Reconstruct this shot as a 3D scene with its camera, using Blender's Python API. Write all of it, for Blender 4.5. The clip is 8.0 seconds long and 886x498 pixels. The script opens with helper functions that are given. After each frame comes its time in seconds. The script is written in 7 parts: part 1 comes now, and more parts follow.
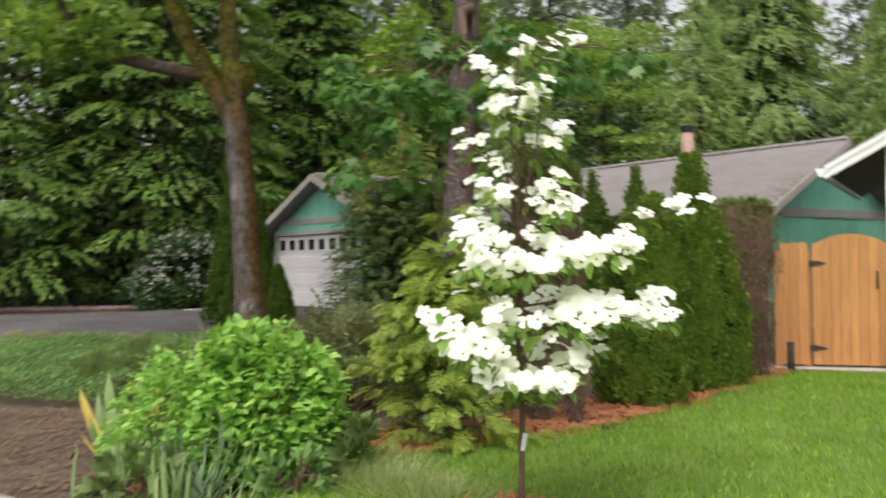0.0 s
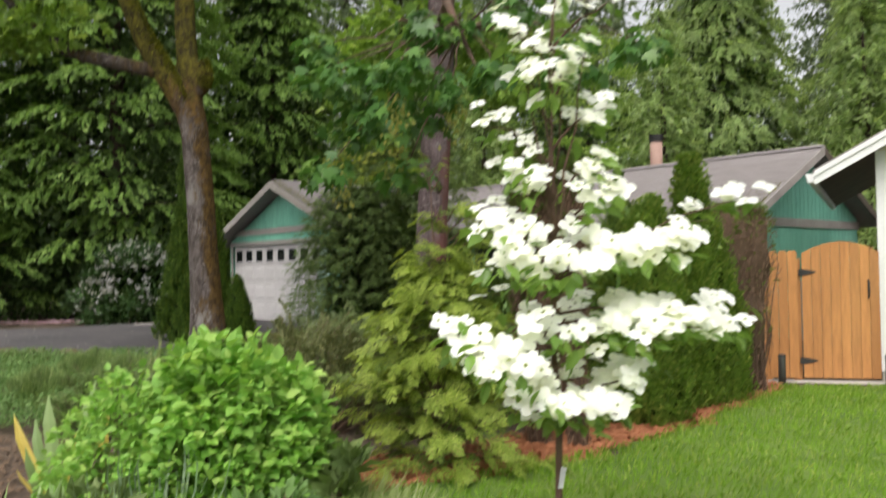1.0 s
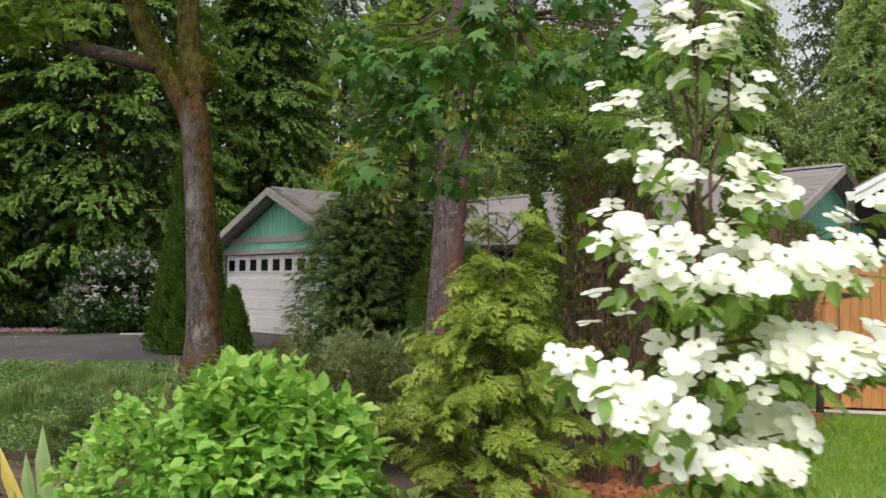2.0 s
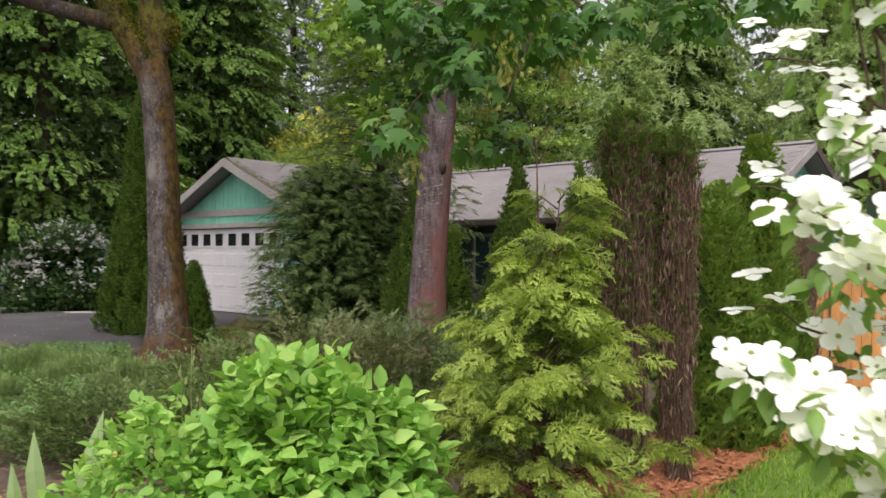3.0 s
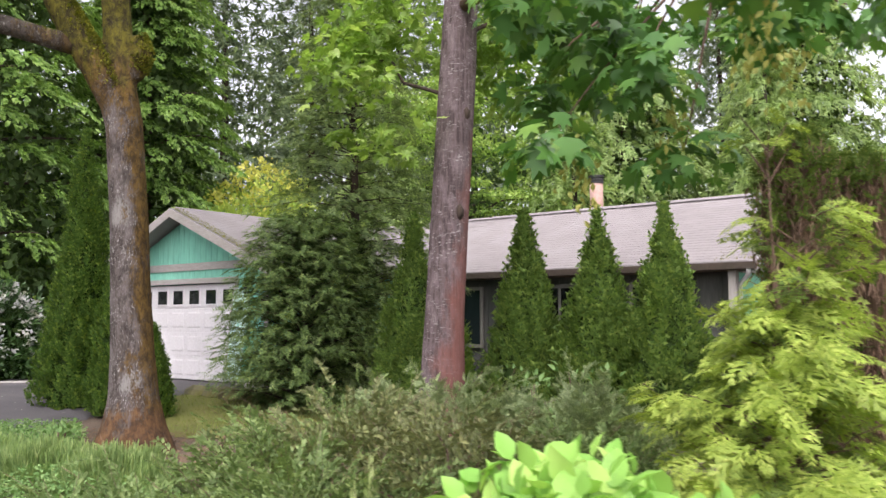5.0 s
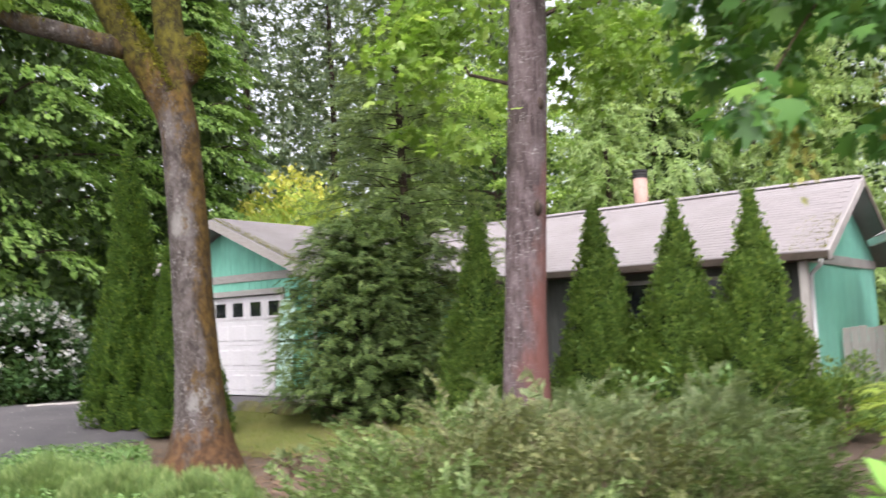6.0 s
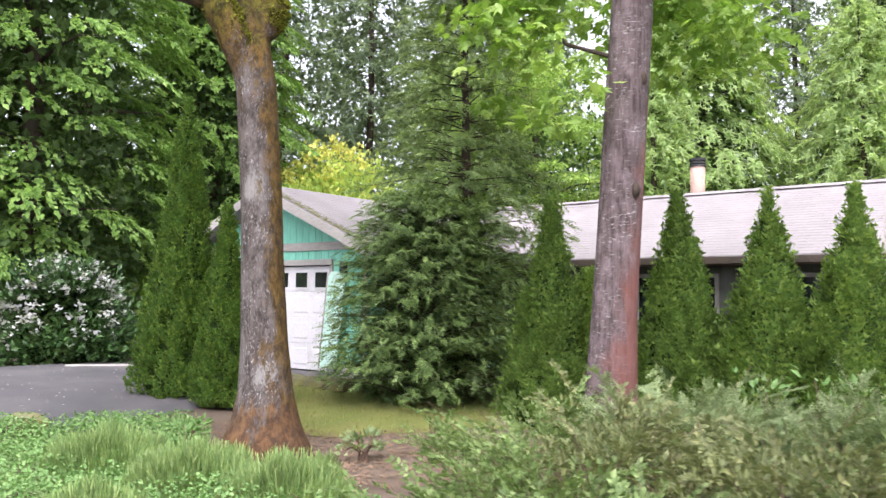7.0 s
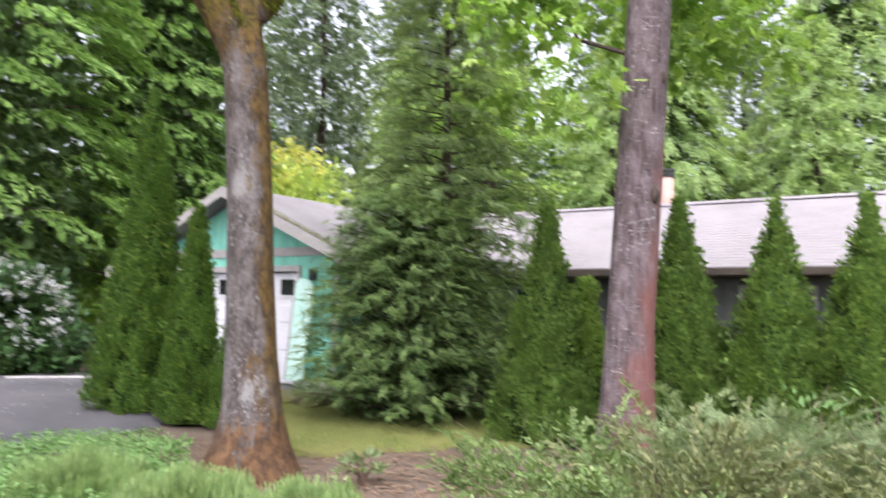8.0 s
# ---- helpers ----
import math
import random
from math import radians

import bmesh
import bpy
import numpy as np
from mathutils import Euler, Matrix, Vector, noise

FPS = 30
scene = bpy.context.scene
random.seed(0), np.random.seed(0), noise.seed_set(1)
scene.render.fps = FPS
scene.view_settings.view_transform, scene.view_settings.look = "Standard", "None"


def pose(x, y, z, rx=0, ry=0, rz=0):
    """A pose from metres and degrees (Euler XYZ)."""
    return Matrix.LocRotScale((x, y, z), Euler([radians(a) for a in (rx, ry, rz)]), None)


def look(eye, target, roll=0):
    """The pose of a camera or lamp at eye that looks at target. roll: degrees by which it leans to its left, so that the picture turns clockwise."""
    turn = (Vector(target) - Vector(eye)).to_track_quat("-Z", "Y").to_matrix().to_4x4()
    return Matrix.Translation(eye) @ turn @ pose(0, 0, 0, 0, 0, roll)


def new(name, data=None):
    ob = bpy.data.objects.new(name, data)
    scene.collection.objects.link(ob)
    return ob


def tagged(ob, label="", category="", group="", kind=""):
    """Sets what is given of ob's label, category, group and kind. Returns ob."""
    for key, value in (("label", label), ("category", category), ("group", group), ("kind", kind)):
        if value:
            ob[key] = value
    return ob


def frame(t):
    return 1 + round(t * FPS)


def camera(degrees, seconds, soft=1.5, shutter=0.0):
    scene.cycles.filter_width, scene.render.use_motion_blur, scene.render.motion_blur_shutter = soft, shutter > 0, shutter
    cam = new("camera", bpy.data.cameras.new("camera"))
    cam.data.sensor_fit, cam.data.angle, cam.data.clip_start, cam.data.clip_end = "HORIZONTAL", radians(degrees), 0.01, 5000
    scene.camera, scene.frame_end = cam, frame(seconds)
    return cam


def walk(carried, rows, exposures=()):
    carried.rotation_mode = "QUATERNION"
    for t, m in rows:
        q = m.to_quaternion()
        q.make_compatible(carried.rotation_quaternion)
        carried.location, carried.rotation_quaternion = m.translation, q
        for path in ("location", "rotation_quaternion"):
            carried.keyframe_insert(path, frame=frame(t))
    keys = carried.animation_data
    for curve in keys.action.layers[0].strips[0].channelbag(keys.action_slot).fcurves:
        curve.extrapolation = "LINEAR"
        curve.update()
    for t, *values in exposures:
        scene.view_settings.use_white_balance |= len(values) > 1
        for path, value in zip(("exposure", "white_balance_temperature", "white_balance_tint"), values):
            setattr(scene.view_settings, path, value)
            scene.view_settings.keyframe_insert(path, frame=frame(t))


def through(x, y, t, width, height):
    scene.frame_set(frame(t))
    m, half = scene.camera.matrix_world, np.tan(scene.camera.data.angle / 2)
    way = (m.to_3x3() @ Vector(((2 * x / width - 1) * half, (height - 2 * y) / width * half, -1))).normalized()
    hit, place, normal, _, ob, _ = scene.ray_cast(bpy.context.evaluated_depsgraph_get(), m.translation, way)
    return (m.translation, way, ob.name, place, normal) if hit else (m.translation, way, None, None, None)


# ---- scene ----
cam = camera(56.6, 8.0, 1.5, 0.4)
PATH = [
    (0.0, (0.001, 0.000, 1.493), (-0.000, 10.000, 1.562), -0.89),
    (0.1, (-0.019, 0.097, 1.478), (0.246, 10.093, 1.521), -1.89),
    (0.2, (-0.040, 0.193, 1.462), (0.642, 10.169, 1.371), 1.33),
    (0.4, (-0.080, 0.386, 1.432), (0.884, 10.330, 1.006), -1.85),
    (0.5, (-0.101, 0.471, 1.417), (0.975, 10.412, 1.329), -2.19),
    (0.7, (-0.187, 0.617, 1.416), (0.841, 10.564, 1.485), -2.19),
    (0.9, (-0.274, 0.764, 1.415), (0.378, 10.734, 1.845), -1.45),
    (1.0, (-0.317, 0.837, 1.414), (0.247, 10.819, 1.646), -0.91),
    (1.1, (-0.383, 0.913, 1.416), (0.216, 10.891, 1.477), 0.33),
    (1.2, (-0.449, 0.989, 1.418), (0.268, 10.963, 1.525), 2.12),
    (2.3, (-0.937, 1.909, 1.432), (-0.160, 11.867, 1.917), -0.10),
    (2.4, (-1.012, 1.976, 1.428), (-0.262, 11.942, 1.944), 1.22),
    (2.5, (-1.086, 2.043, 1.424), (-0.446, 12.016, 1.788), 1.72),
    (2.8, (-1.238, 2.249, 1.431), (-0.004, 12.169, 1.703), -1.00),
    (3.0, (-1.340, 2.387, 1.436), (0.153, 12.274, 1.541), 0.47),
    (3.2, (-1.434, 2.587, 1.435), (-0.023, 12.462, 2.131), 2.06),
    (3.5, (-1.576, 2.886, 1.434), (-0.558, 12.817, 2.015), -1.61),
    (3.8, (-1.768, 3.073, 1.438), (-0.734, 13.014, 1.783), 1.79),
    (4.0, (-1.896, 3.198, 1.441), (-0.770, 13.121, 1.966), 2.33),
    (4.2, (-1.985, 3.346, 1.427), (-0.524, 13.226, 1.942), 2.41),
    (4.5, (-2.119, 3.569, 1.406), (-0.223, 13.374, 1.916), 0.93),
    (4.7, (-2.220, 3.765, 1.406), (0.156, 13.450, 2.148), -0.62),
    (5.8, (-2.887, 4.562, 1.444), (-0.276, 14.175, 2.312), -0.10),
    (6.0, (-2.989, 4.749, 1.416), (-0.642, 14.429, 2.296), -2.34),
    (6.2, (-3.121, 4.903, 1.417), (-1.167, 14.669, 2.307), -1.65),
    (6.5, (-3.319, 5.133, 1.418), (-1.920, 14.995, 2.303), -0.11),
    (6.8, (-3.497, 5.350, 1.437), (-1.777, 15.174, 2.154), -1.69),
    (7.0, (-3.615, 5.494, 1.450), (-1.461, 15.238, 2.087), 0.92),
    (7.2, (-3.711, 5.682, 1.441), (-1.553, 15.426, 2.065), -0.06),
    (7.5, (-3.854, 5.964, 1.427), (-1.432, 15.603, 2.527), -1.25),
    (7.7, (-3.972, 6.113, 1.427), (-1.568, 15.754, 2.555), -0.25),
    (7.9, (-4.090, 6.262, 1.428), (-1.503, 15.879, 2.340), 1.09),
    (8.0, (-4.149, 6.337, 1.428), (-1.269, 15.881, 2.205), 1.42),
]
walk(cam, [(t, look(eye, target, roll)) for t, eye, target, roll in PATH],
     exposures=[(0.0, 0.5, 6700, 10), (1.2, 0.46, 6700, 10), (2.5, 0.27, 6650, 11), (3.5, 0.87, 6450, 19), (4.5, 1.2, 6400, 19), (6.0, 1.45, 6300, 17), (6.5, 1.73, 6200, 20), (7.0, 1.73, 6100, 18), (8.0, 1.68, 6000, 18)])

# ---- light: bright overcast ----
world = bpy.data.worlds.new("overcast")
scene.world = world
world.use_nodes = True
wn, wl = world.node_tree.nodes, world.node_tree.links
sky = wn.new("ShaderNodeTexSky")
sky.sky_type, sky.sun_disc = "NISHITA", False
sky.sun_elevation, sky.sun_rotation = radians(52), radians(200)
sky.air_density, sky.dust_density = 1.0, 4.0
grey = wn.new("ShaderNodeHueSaturation")
grey.inputs["Saturation"].default_value = 0.18
wl.new(sky.outputs[0], grey.inputs["Color"])
wl.new(grey.outputs[0], wn["Background"].inputs["Color"])
wn["Background"].inputs["Strength"].default_value = 0.15
sun_data = bpy.data.lights.new("sun", "SUN")
sun_data.energy, sun_data.angle, sun_data.color = 1.2, radians(30), (1.0, 0.97, 0.92)
sun = new("sun", sun_data)
sun.matrix_world = look((-3.0, -7.0, 13.0), (0, 0, 0))

# ---- helpers of this scene ----
R = np.random.RandomState(7)
UP = np.array([0.0, 0.0, 1.0])


def ground_z(x, y):
    """Height of the gently sloping ground."""
    x, y = np.asarray(x, float), np.asarray(y, float)
    spots = ((0.4, 4.7, -0.06), (6.0, 13.0, -0.42), (2.5, 9.5, -0.22), (-3.5, 15.0, -0.26), (-2.5, 21.5, -0.04), (-7.0, 22.0, 0.0),
             (-4.0, 6.0, -0.12), (0.0, 0.0, -0.06), (7.0, 17.0, -0.25), (-9.0, 12.0, -0.1), (1.5, 14.0, -0.2))
    top, low = 0.0, 0.0
    for px, py, pz in spots:
        w = 1.0 / ((x - px) ** 2 + (y - py) ** 2 + 3.0) ** 1.5
        top, low = top + w * pz, low + w
    return top / low


def gz(x, y):
    return float(ground_z(x, y))


def mesh_of(name, verts, faces, mat=None, smooth=False):
    me = bpy.data.meshes.new(name)
    me.from_pydata([tuple(v) for v in verts], [], [tuple(f) for f in faces])
    if mat:
        me.materials.append(mat)
    if smooth:
        me.polygons.foreach_set("use_smooth", [True] * len(me.polygons))
    me.update()
    return me


def child(name, me, parent=None, label="", kind="", m=None):
    ob = new(name, me)
    if parent:
        ob.parent = parent
    if m is not None:
        ob.matrix_basis = m
    return tagged(ob, label, "", "", kind)


def thing(name, m, label, category, group="", kind=""):
    ob = new(name)
    ob.matrix_basis = m
    ob.empty_display_size = 0.2
    return tagged(ob, label, category, group, kind)


def part(name, bm, mat, parent=None, label="", m=None, smooth=False):
    me = bpy.data.meshes.new(name)
    bm.to_mesh(me)
    bm.free()
    me.materials.append(mat)
    if smooth:
        me.polygons.foreach_set("use_smooth", [True] * len(me.polygons))
    return child(name, me, parent, label, "", m)


def box(x0, x1, y0, y1, z0, z1, bevel=0.0):
    bm = bmesh.new()
    bmesh.ops.create_cube(bm, size=1)
    for v in bm.verts:
        v.co = ((x0 + x1) / 2 + v.co.x * (x1 - x0), (y0 + y1) / 2 + v.co.y * (y1 - y0), (z0 + z1) / 2 + v.co.z * (z1 - z0))
    if bevel:
        bmesh.ops.bevel(bm, geom=bm.edges[:], offset=bevel, segments=1, affect="EDGES")
    return bm


def prism(outline, axis, lo, hi):
    """A flat outline (pairs) pushed from lo to hi along an axis: 'y' (pairs are x, z), 'x' (y, z) or 'z' (x, y)."""
    put = {"y": lambda a, b, c: (a, c, b), "x": lambda a, b, c: (c, a, b), "z": lambda a, b, c: (a, b, c)}[axis]
    bm = bmesh.new()
    one = [bm.verts.new(put(a, b, lo)) for a, b in outline]
    two = [bm.verts.new(put(a, b, hi)) for a, b in outline]
    bm.faces.new(one)
    bm.faces.new(two[::-1])
    n = len(one)
    for i in range(n):
        bm.faces.new((one[i], two[i], two[(i + 1) % n], one[(i + 1) % n]))
    bmesh.ops.recalc_face_normals(bm, faces=bm.faces[:])
    return bm


def tube(points, radii, seg=10, rough=0.0, flare=0.0, seed=1):
    """A bent, tapering, uneven round shape along points; closed at both ends. Returns verts and faces."""
    rs = np.random.RandomState(seed)
    pts, radii = np.array(points, float), np.array(radii, float)
    n = len(pts)
    verts, faces = [], []
    ph = rs.rand(4) * 6.28
    for i in range(n):
        d = pts[min(i + 1, n - 1)] - pts[max(i - 1, 0)]
        d /= np.linalg.norm(d) + 1e-9
        a = np.cross(d, (0.31, 0.95, 0.05))
        a /= np.linalg.norm(a) + 1e-9
        b = np.cross(d, a)
        for k in range(seg):
            w = 2 * math.pi * k / seg
            lump = 1 + rough * (0.5 * math.sin(3 * w + ph[0] + i * 0.35) + 0.3 * math.sin(5 * w + ph[1] - i * 0.2) + 0.5 * (rs.rand() - 0.5))
            if flare:
                lump += flare * math.exp(-i * 0.9) * (0.6 + 0.5 * math.sin(4 * w + ph[2]))
            verts.append(pts[i] + radii[i] * lump * (math.cos(w) * a + math.sin(w) * b))
    for i in range(n - 1):
        for k in range(seg):
            k2 = (k + 1) % seg
            faces.append((i * seg + k, i * seg + k2, (i + 1) * seg + k2, (i + 1) * seg + k))
    faces.append(tuple(range(seg - 1, -1, -1)))
    faces.append(tuple(range((n - 1) * seg, n * seg)))
    return verts, faces


def join(lots):
    verts, faces = [], []
    for v, f in lots:
        o = len(verts)
        verts.extend(v)
        faces.extend(tuple(i + o for i in q) for q in f)
    return verts, faces


def curve_points(a, b, sag, n=8, wob=0.0, seed=0):
    rs = np.random.RandomState(seed)
    a, b = np.array(a, float), np.array(b, float)
    out = []
    for i in range(n):
        t = i / (n - 1)
        p = a + (b - a) * t + np.array([0, 0, sag * 4 * t * (1 - t)])
        if 0 < i < n - 1:
            p = p + rs.randn(3) * wob
        out.append(p)
    return out


def unit(v):
    return v / (np.linalg.norm(v, axis=-1, keepdims=True) + 1e-9)


def scatter(name, tmpl, pos, along, normal, size, mat, smooth=False, width=None):
    """Many copies of a leaf shape in one mesh. tmpl: verts with y along the leaf and z its normal, and faces."""
    tv, tf = np.array(tmpl[0], float), tmpl[1]
    pos, along, normal = np.asarray(pos, float), unit(np.asarray(along, float)), np.asarray(normal, float)
    m, n = len(pos), len(tv)
    side = unit(np.cross(along, normal))
    nrm = np.cross(side, along)
    size = np.broadcast_to(np.asarray(size, float), (m,))
    wid = size if width is None else size * np.broadcast_to(np.asarray(width, float), (m,))
    co = (pos[:, None, :] + tv[None, :, 0:1] * (wid[:, None] * side)[:, None, :] + tv[None, :, 1:2] * (size[:, None] * along)[:, None, :]
          + tv[None, :, 2:3] * (size[:, None] * nrm)[:, None, :])
    me = bpy.data.meshes.new(name)
    loops = np.concatenate([np.array(f) for f in tf])
    lens = np.array([len(f) for f in tf])
    all_loops = (loops[None, :] + n * np.arange(m)[:, None]).ravel()
    all_lens = np.tile(lens, m)
    starts = np.concatenate([[0], np.cumsum(all_lens)[:-1]])
    me.vertices.add(m * n)
    me.vertices.foreach_set("co", co.reshape(-1))
    me.loops.add(len(all_loops))
    me.loops.foreach_set("vertex_index", all_loops.astype(np.int32))
    me.polygons.add(len(all_lens))
    me.polygons.foreach_set("loop_start", starts.astype(np.int32))
    me.polygons.foreach_set("use_smooth", np.full(len(all_lens), bool(smooth)))
    me.materials.append(mat)
    me.update(calc_edges=True)
    return me


def rand_dirs(n, zlo=-1.0, zhi=1.0):
    a, z = R.rand(n) * 2 * np.pi, zlo + R.rand(n) * (zhi - zlo)
    r = np.sqrt(np.maximum(0, 1 - z * z))
    return np.stack([r * np.cos(a), r * np.sin(a), z], 1)


# leaf shapes
LEAF = ([(0, 0, 0), (0.27, 0.42, 0.06), (0, 1, -0.12), (-0.27, 0.42, 0.06), (0, 0.5, -0.02)], [(0, 1, 4), (1, 2, 4), (0, 4, 3), (4, 2, 3)])
BROAD = ([(0, 0, 0), (0.24, 0.16, 0.03), (0.37, 0.45, 0.07), (0.24, 0.78, 0.02), (0, 1.05, -0.14), (-0.24, 0.78, 0.02), (-0.37, 0.45, 0.07), (-0.24, 0.16, 0.03),
          (0, 0.45, -0.03), (0, 0.78, -0.06)],
         [(0, 1, 2, 8), (2, 3, 9, 8), (3, 4, 9), (0, 8, 6, 7), (8, 9, 5, 6), (9, 4, 5)])
MAPLE = ([(0, 0, 0), (0.3, 0.02, 0.0), (0.62, 0.22, -0.05), (0.33, 0.38, 0.05), (0.52, 0.78, -0.06), (0.17, 0.62, 0.04), (0, 1.05, -0.1),
          (-0.17, 0.62, 0.04), (-0.52, 0.78, -0.06), (-0.33, 0.38, 0.05), (-0.62, 0.22, -0.05), (-0.3, 0.02, 0.0), (0, 0.36, -0.03)],
         [(0, 1, 2, 3, 12), (12, 3, 4, 5), (12, 5, 6, 7), (12, 7, 8, 9), (12, 9, 10, 11, 0)])
BLADE = ([(-0.03, 0, 0), (0.03, 0, 0), (0.026, 0.45, 0.0), (-0.026, 0.45, 0.0), (0.012, 0.8, -0.07), (-0.012, 0.8, -0.07), (0, 1, -0.2)],
         [(0, 1, 2, 3), (3, 2, 4, 5), (5, 4, 6)])

SWORD = ([(-0.03, 0, 0.0), (0, 0, 0.012), (0.03, 0, 0.0), (-0.042, 0.4, 0.0), (0, 0.4, 0.014), (0.042, 0.4, 0.0), (-0.036, 0.75, -0.02), (0, 0.75, -0.008), (0.036, 0.75, -0.02), (0.012, 1, -0.06)],
         [(0, 1, 4, 3), (1, 2, 5, 4), (3, 4, 7, 6), (4, 5, 8, 7), (6, 7, 9), (7, 8, 9)])
ARCH = ([(-0.022, 0, 0), (0.022, 0, 0), (-0.024, 0.35, -0.02), (0.024, 0.35, -0.02), (-0.022, 0.62, -0.1), (0.022, 0.62, -0.1), (-0.016, 0.82, -0.24), (0.016, 0.82, -0.24), (0, 0.93, -0.42)],
        [(0, 1, 3, 2), (2, 3, 5, 4), (4, 5, 7, 6), (6, 7, 8)])


def frond_shape(pairs, spread, taper, wide, droop):
    """A flat spray: a midrib with side blades."""
    v, f = [], []

    def blade(p, q, w, dz):
        d = np.array(q) - np.array(p)
        s = np.array([-d[1], d[0]]) / (np.hypot(*d) + 1e-9) * w
        s = s * 1.5
        o = len(v)
        v.extend([(p[0] + s[0], p[1] + s[1], -droop * p[1] ** 2), (q[0], q[1], dz * 1.5 - droop * q[1] ** 2), (p[0] - s[0], p[1] - s[1], -droop * p[1] ** 2)])
        f.append((o, o + 1, o + 2))

    blade((0, 0), (0, 1), wide * 0.8, 0.0)
    for i in range(pairs):
        t = 0.12 + 0.75 * i / max(1, pairs - 1)
        long = spread * (1 - t) ** taper * (1.0 if i else 0.8)
        for sgn in (-1, 1):
            p, q = (0, t), (sgn * long * 0.8, t + long * 0.62)
            blade(p, q, wide, 0.03 * sgn)
    return v, f


FROND = frond_shape(4, 0.5, 0.7, 0.05, 0.15)
NEEDLE = frond_shape(6, 0.42, 0.6, 0.035, 0.25)
LEAF2 = ([(0, 0, 0), (0.3, 0.45, 0.08), (0, 1, -0.1), (-0.3, 0.45, 0.08)], [(0, 1, 2), (0, 2, 3)])
GRASS = ([(-0.035, 0, 0), (0.035, 0, 0), (0.02, 0.6, -0.03), (0, 1, -0.2)], [(0, 1, 2), (0, 2, 3)])


def lacy_spray(seed):
    """A fern-like flat cedar spray with uneven side branchlets."""
    rs = np.random.RandomState(seed)
    v, f = [], []

    def blade(p, q, w):
        p, q = np.array(p), np.array(q)
        d = q - p
        s = np.array([-d[1], d[0]]) / (np.hypot(*d) + 1e-9) * w
        o = len(v)
        for a in (p - s * 1.35, q, p + s * 1.35):
            v.append((a[0], a[1], -0.4 * a[1] ** 2 - 0.4 * abs(a[0]) ** 1.5))
        f.append((o, o + 1, o + 2))

    blade((0, 0), (0.03 * rs.randn(), 1), 0.02)
    for i in range(5):
        for sgn in (-1, 1):
            t = 0.08 + 0.17 * i + 0.07 * rs.rand()
            long = 0.5 * (1 - t) ** 0.55 * (0.7 + 0.5 * rs.rand())
            a = sgn * (0.6 + 0.3 * rs.rand())
            p, d = np.array([0, t]), np.array([math.sin(a), math.cos(a)])
            blade(p, p + d * long, 0.021)
            for k in range(2):
                c = 0.32 + 0.3 * k
                for s2 in (-1, 1):
                    a2 = a + s2 * (0.5 + 0.25 * rs.rand())
                    blade(p + d * long * c, p + d * long * c + np.array([math.sin(a2), math.cos(a2)]) * long * (0.6 - 0.25 * c), 0.019)
    return v, f


LACY = [lacy_spray(q) for q in (3, 5, 8)]


def fused(name, lots, mat, parent, label="", voxel=0.03, rounds=12):
    """Overlapping round shapes melted into one smooth skin."""
    ob = child(name, mesh_of(name, *join(lots), mat, True), parent, label)
    r = ob.modifiers.new("skin", "REMESH")
    r.mode, r.voxel_size, r.use_smooth_shade = "VOXEL", voxel, True
    s = ob.modifiers.new("soften", "SMOOTH")
    s.factor, s.iterations = 0.5, rounds
    return ob


FAN = frond_shape(2, 0.75, 0.3, 0.11, 0.1)
FAR_TUFT = frond_shape(2, 0.6, 0.5, 0.075, 0.3)
STEM = ([(-0.012, 0, 0), (0.012, 0, 0), (0.012, 0.8, 0.0), (-0.012, 0.8, 0.0), (0.022, 0.86, 0.0), (0.0, 1, 0.0), (-0.022, 0.86, 0.0)], [(0, 1, 2, 3), (3, 2, 4, 5, 6)])

# ---- materials ----
def blank(name):
    mat = bpy.data.materials.new(name)
    mat.use_nodes = True
    nt = mat.node_tree
    return mat, nt, nt.nodes["Principled BSDF"]


def ramp(nt, src, stops):
    r = nt.nodes.new("ShaderNodeValToRGB")
    els = r.color_ramp.elements
    while len(els) < len(stops):
        els.new(0.5)
    for e, (p, c) in zip(els, stops):
        e.position, e.color = p, (*c, 1)
    nt.links.new(src, r.inputs[0])
    return r.outputs[0]


def noise_tex(nt, scale, detail=5.0, rough=0.6, stretch=(1, 1, 1), coords="Object", warp=0.0):
    tc, mp, no = nt.nodes.new("ShaderNodeTexCoord"), nt.nodes.new("ShaderNodeMapping"), nt.nodes.new("ShaderNodeTexNoise")
    mp.inputs["Scale"].default_value = stretch
    nt.links.new(tc.outputs[coords], mp.inputs[0])
    nt.links.new(mp.outputs[0], no.inputs["Vector"])
    no.inputs["Scale"].default_value, no.inputs["Detail"].default_value, no.inputs["Roughness"].default_value = scale, detail, rough
    no.inputs["Distortion"].default_value = warp
    return no.outputs["Fac"]


def mix(nt, fac, a, b, mode="MIX"):
    m = nt.nodes.new("ShaderNodeMix")
    m.data_type, m.blend_type = "RGBA", mode
    for sock, val in ((m.inputs[0], fac), (m.inputs[6], a), (m.inputs[7], b)):
        if isinstance(val, (int, float)):
            sock.default_value = val
        elif isinstance(val, tuple):
            sock.default_value = (*val, 1)
        else:
            nt.links.new(val, sock)
    return m.outputs[2]


def bump(nt, bsdf, height, strength, dist=0.01):
    b = nt.nodes.new("ShaderNodeBump")
    b.inputs["Strength"].default_value, b.inputs["Distance"].default_value = strength, dist
    nt.links.new(height, b.inputs["Height"])
    nt.links.new(b.outputs[0], bsdf.inputs["Normal"])


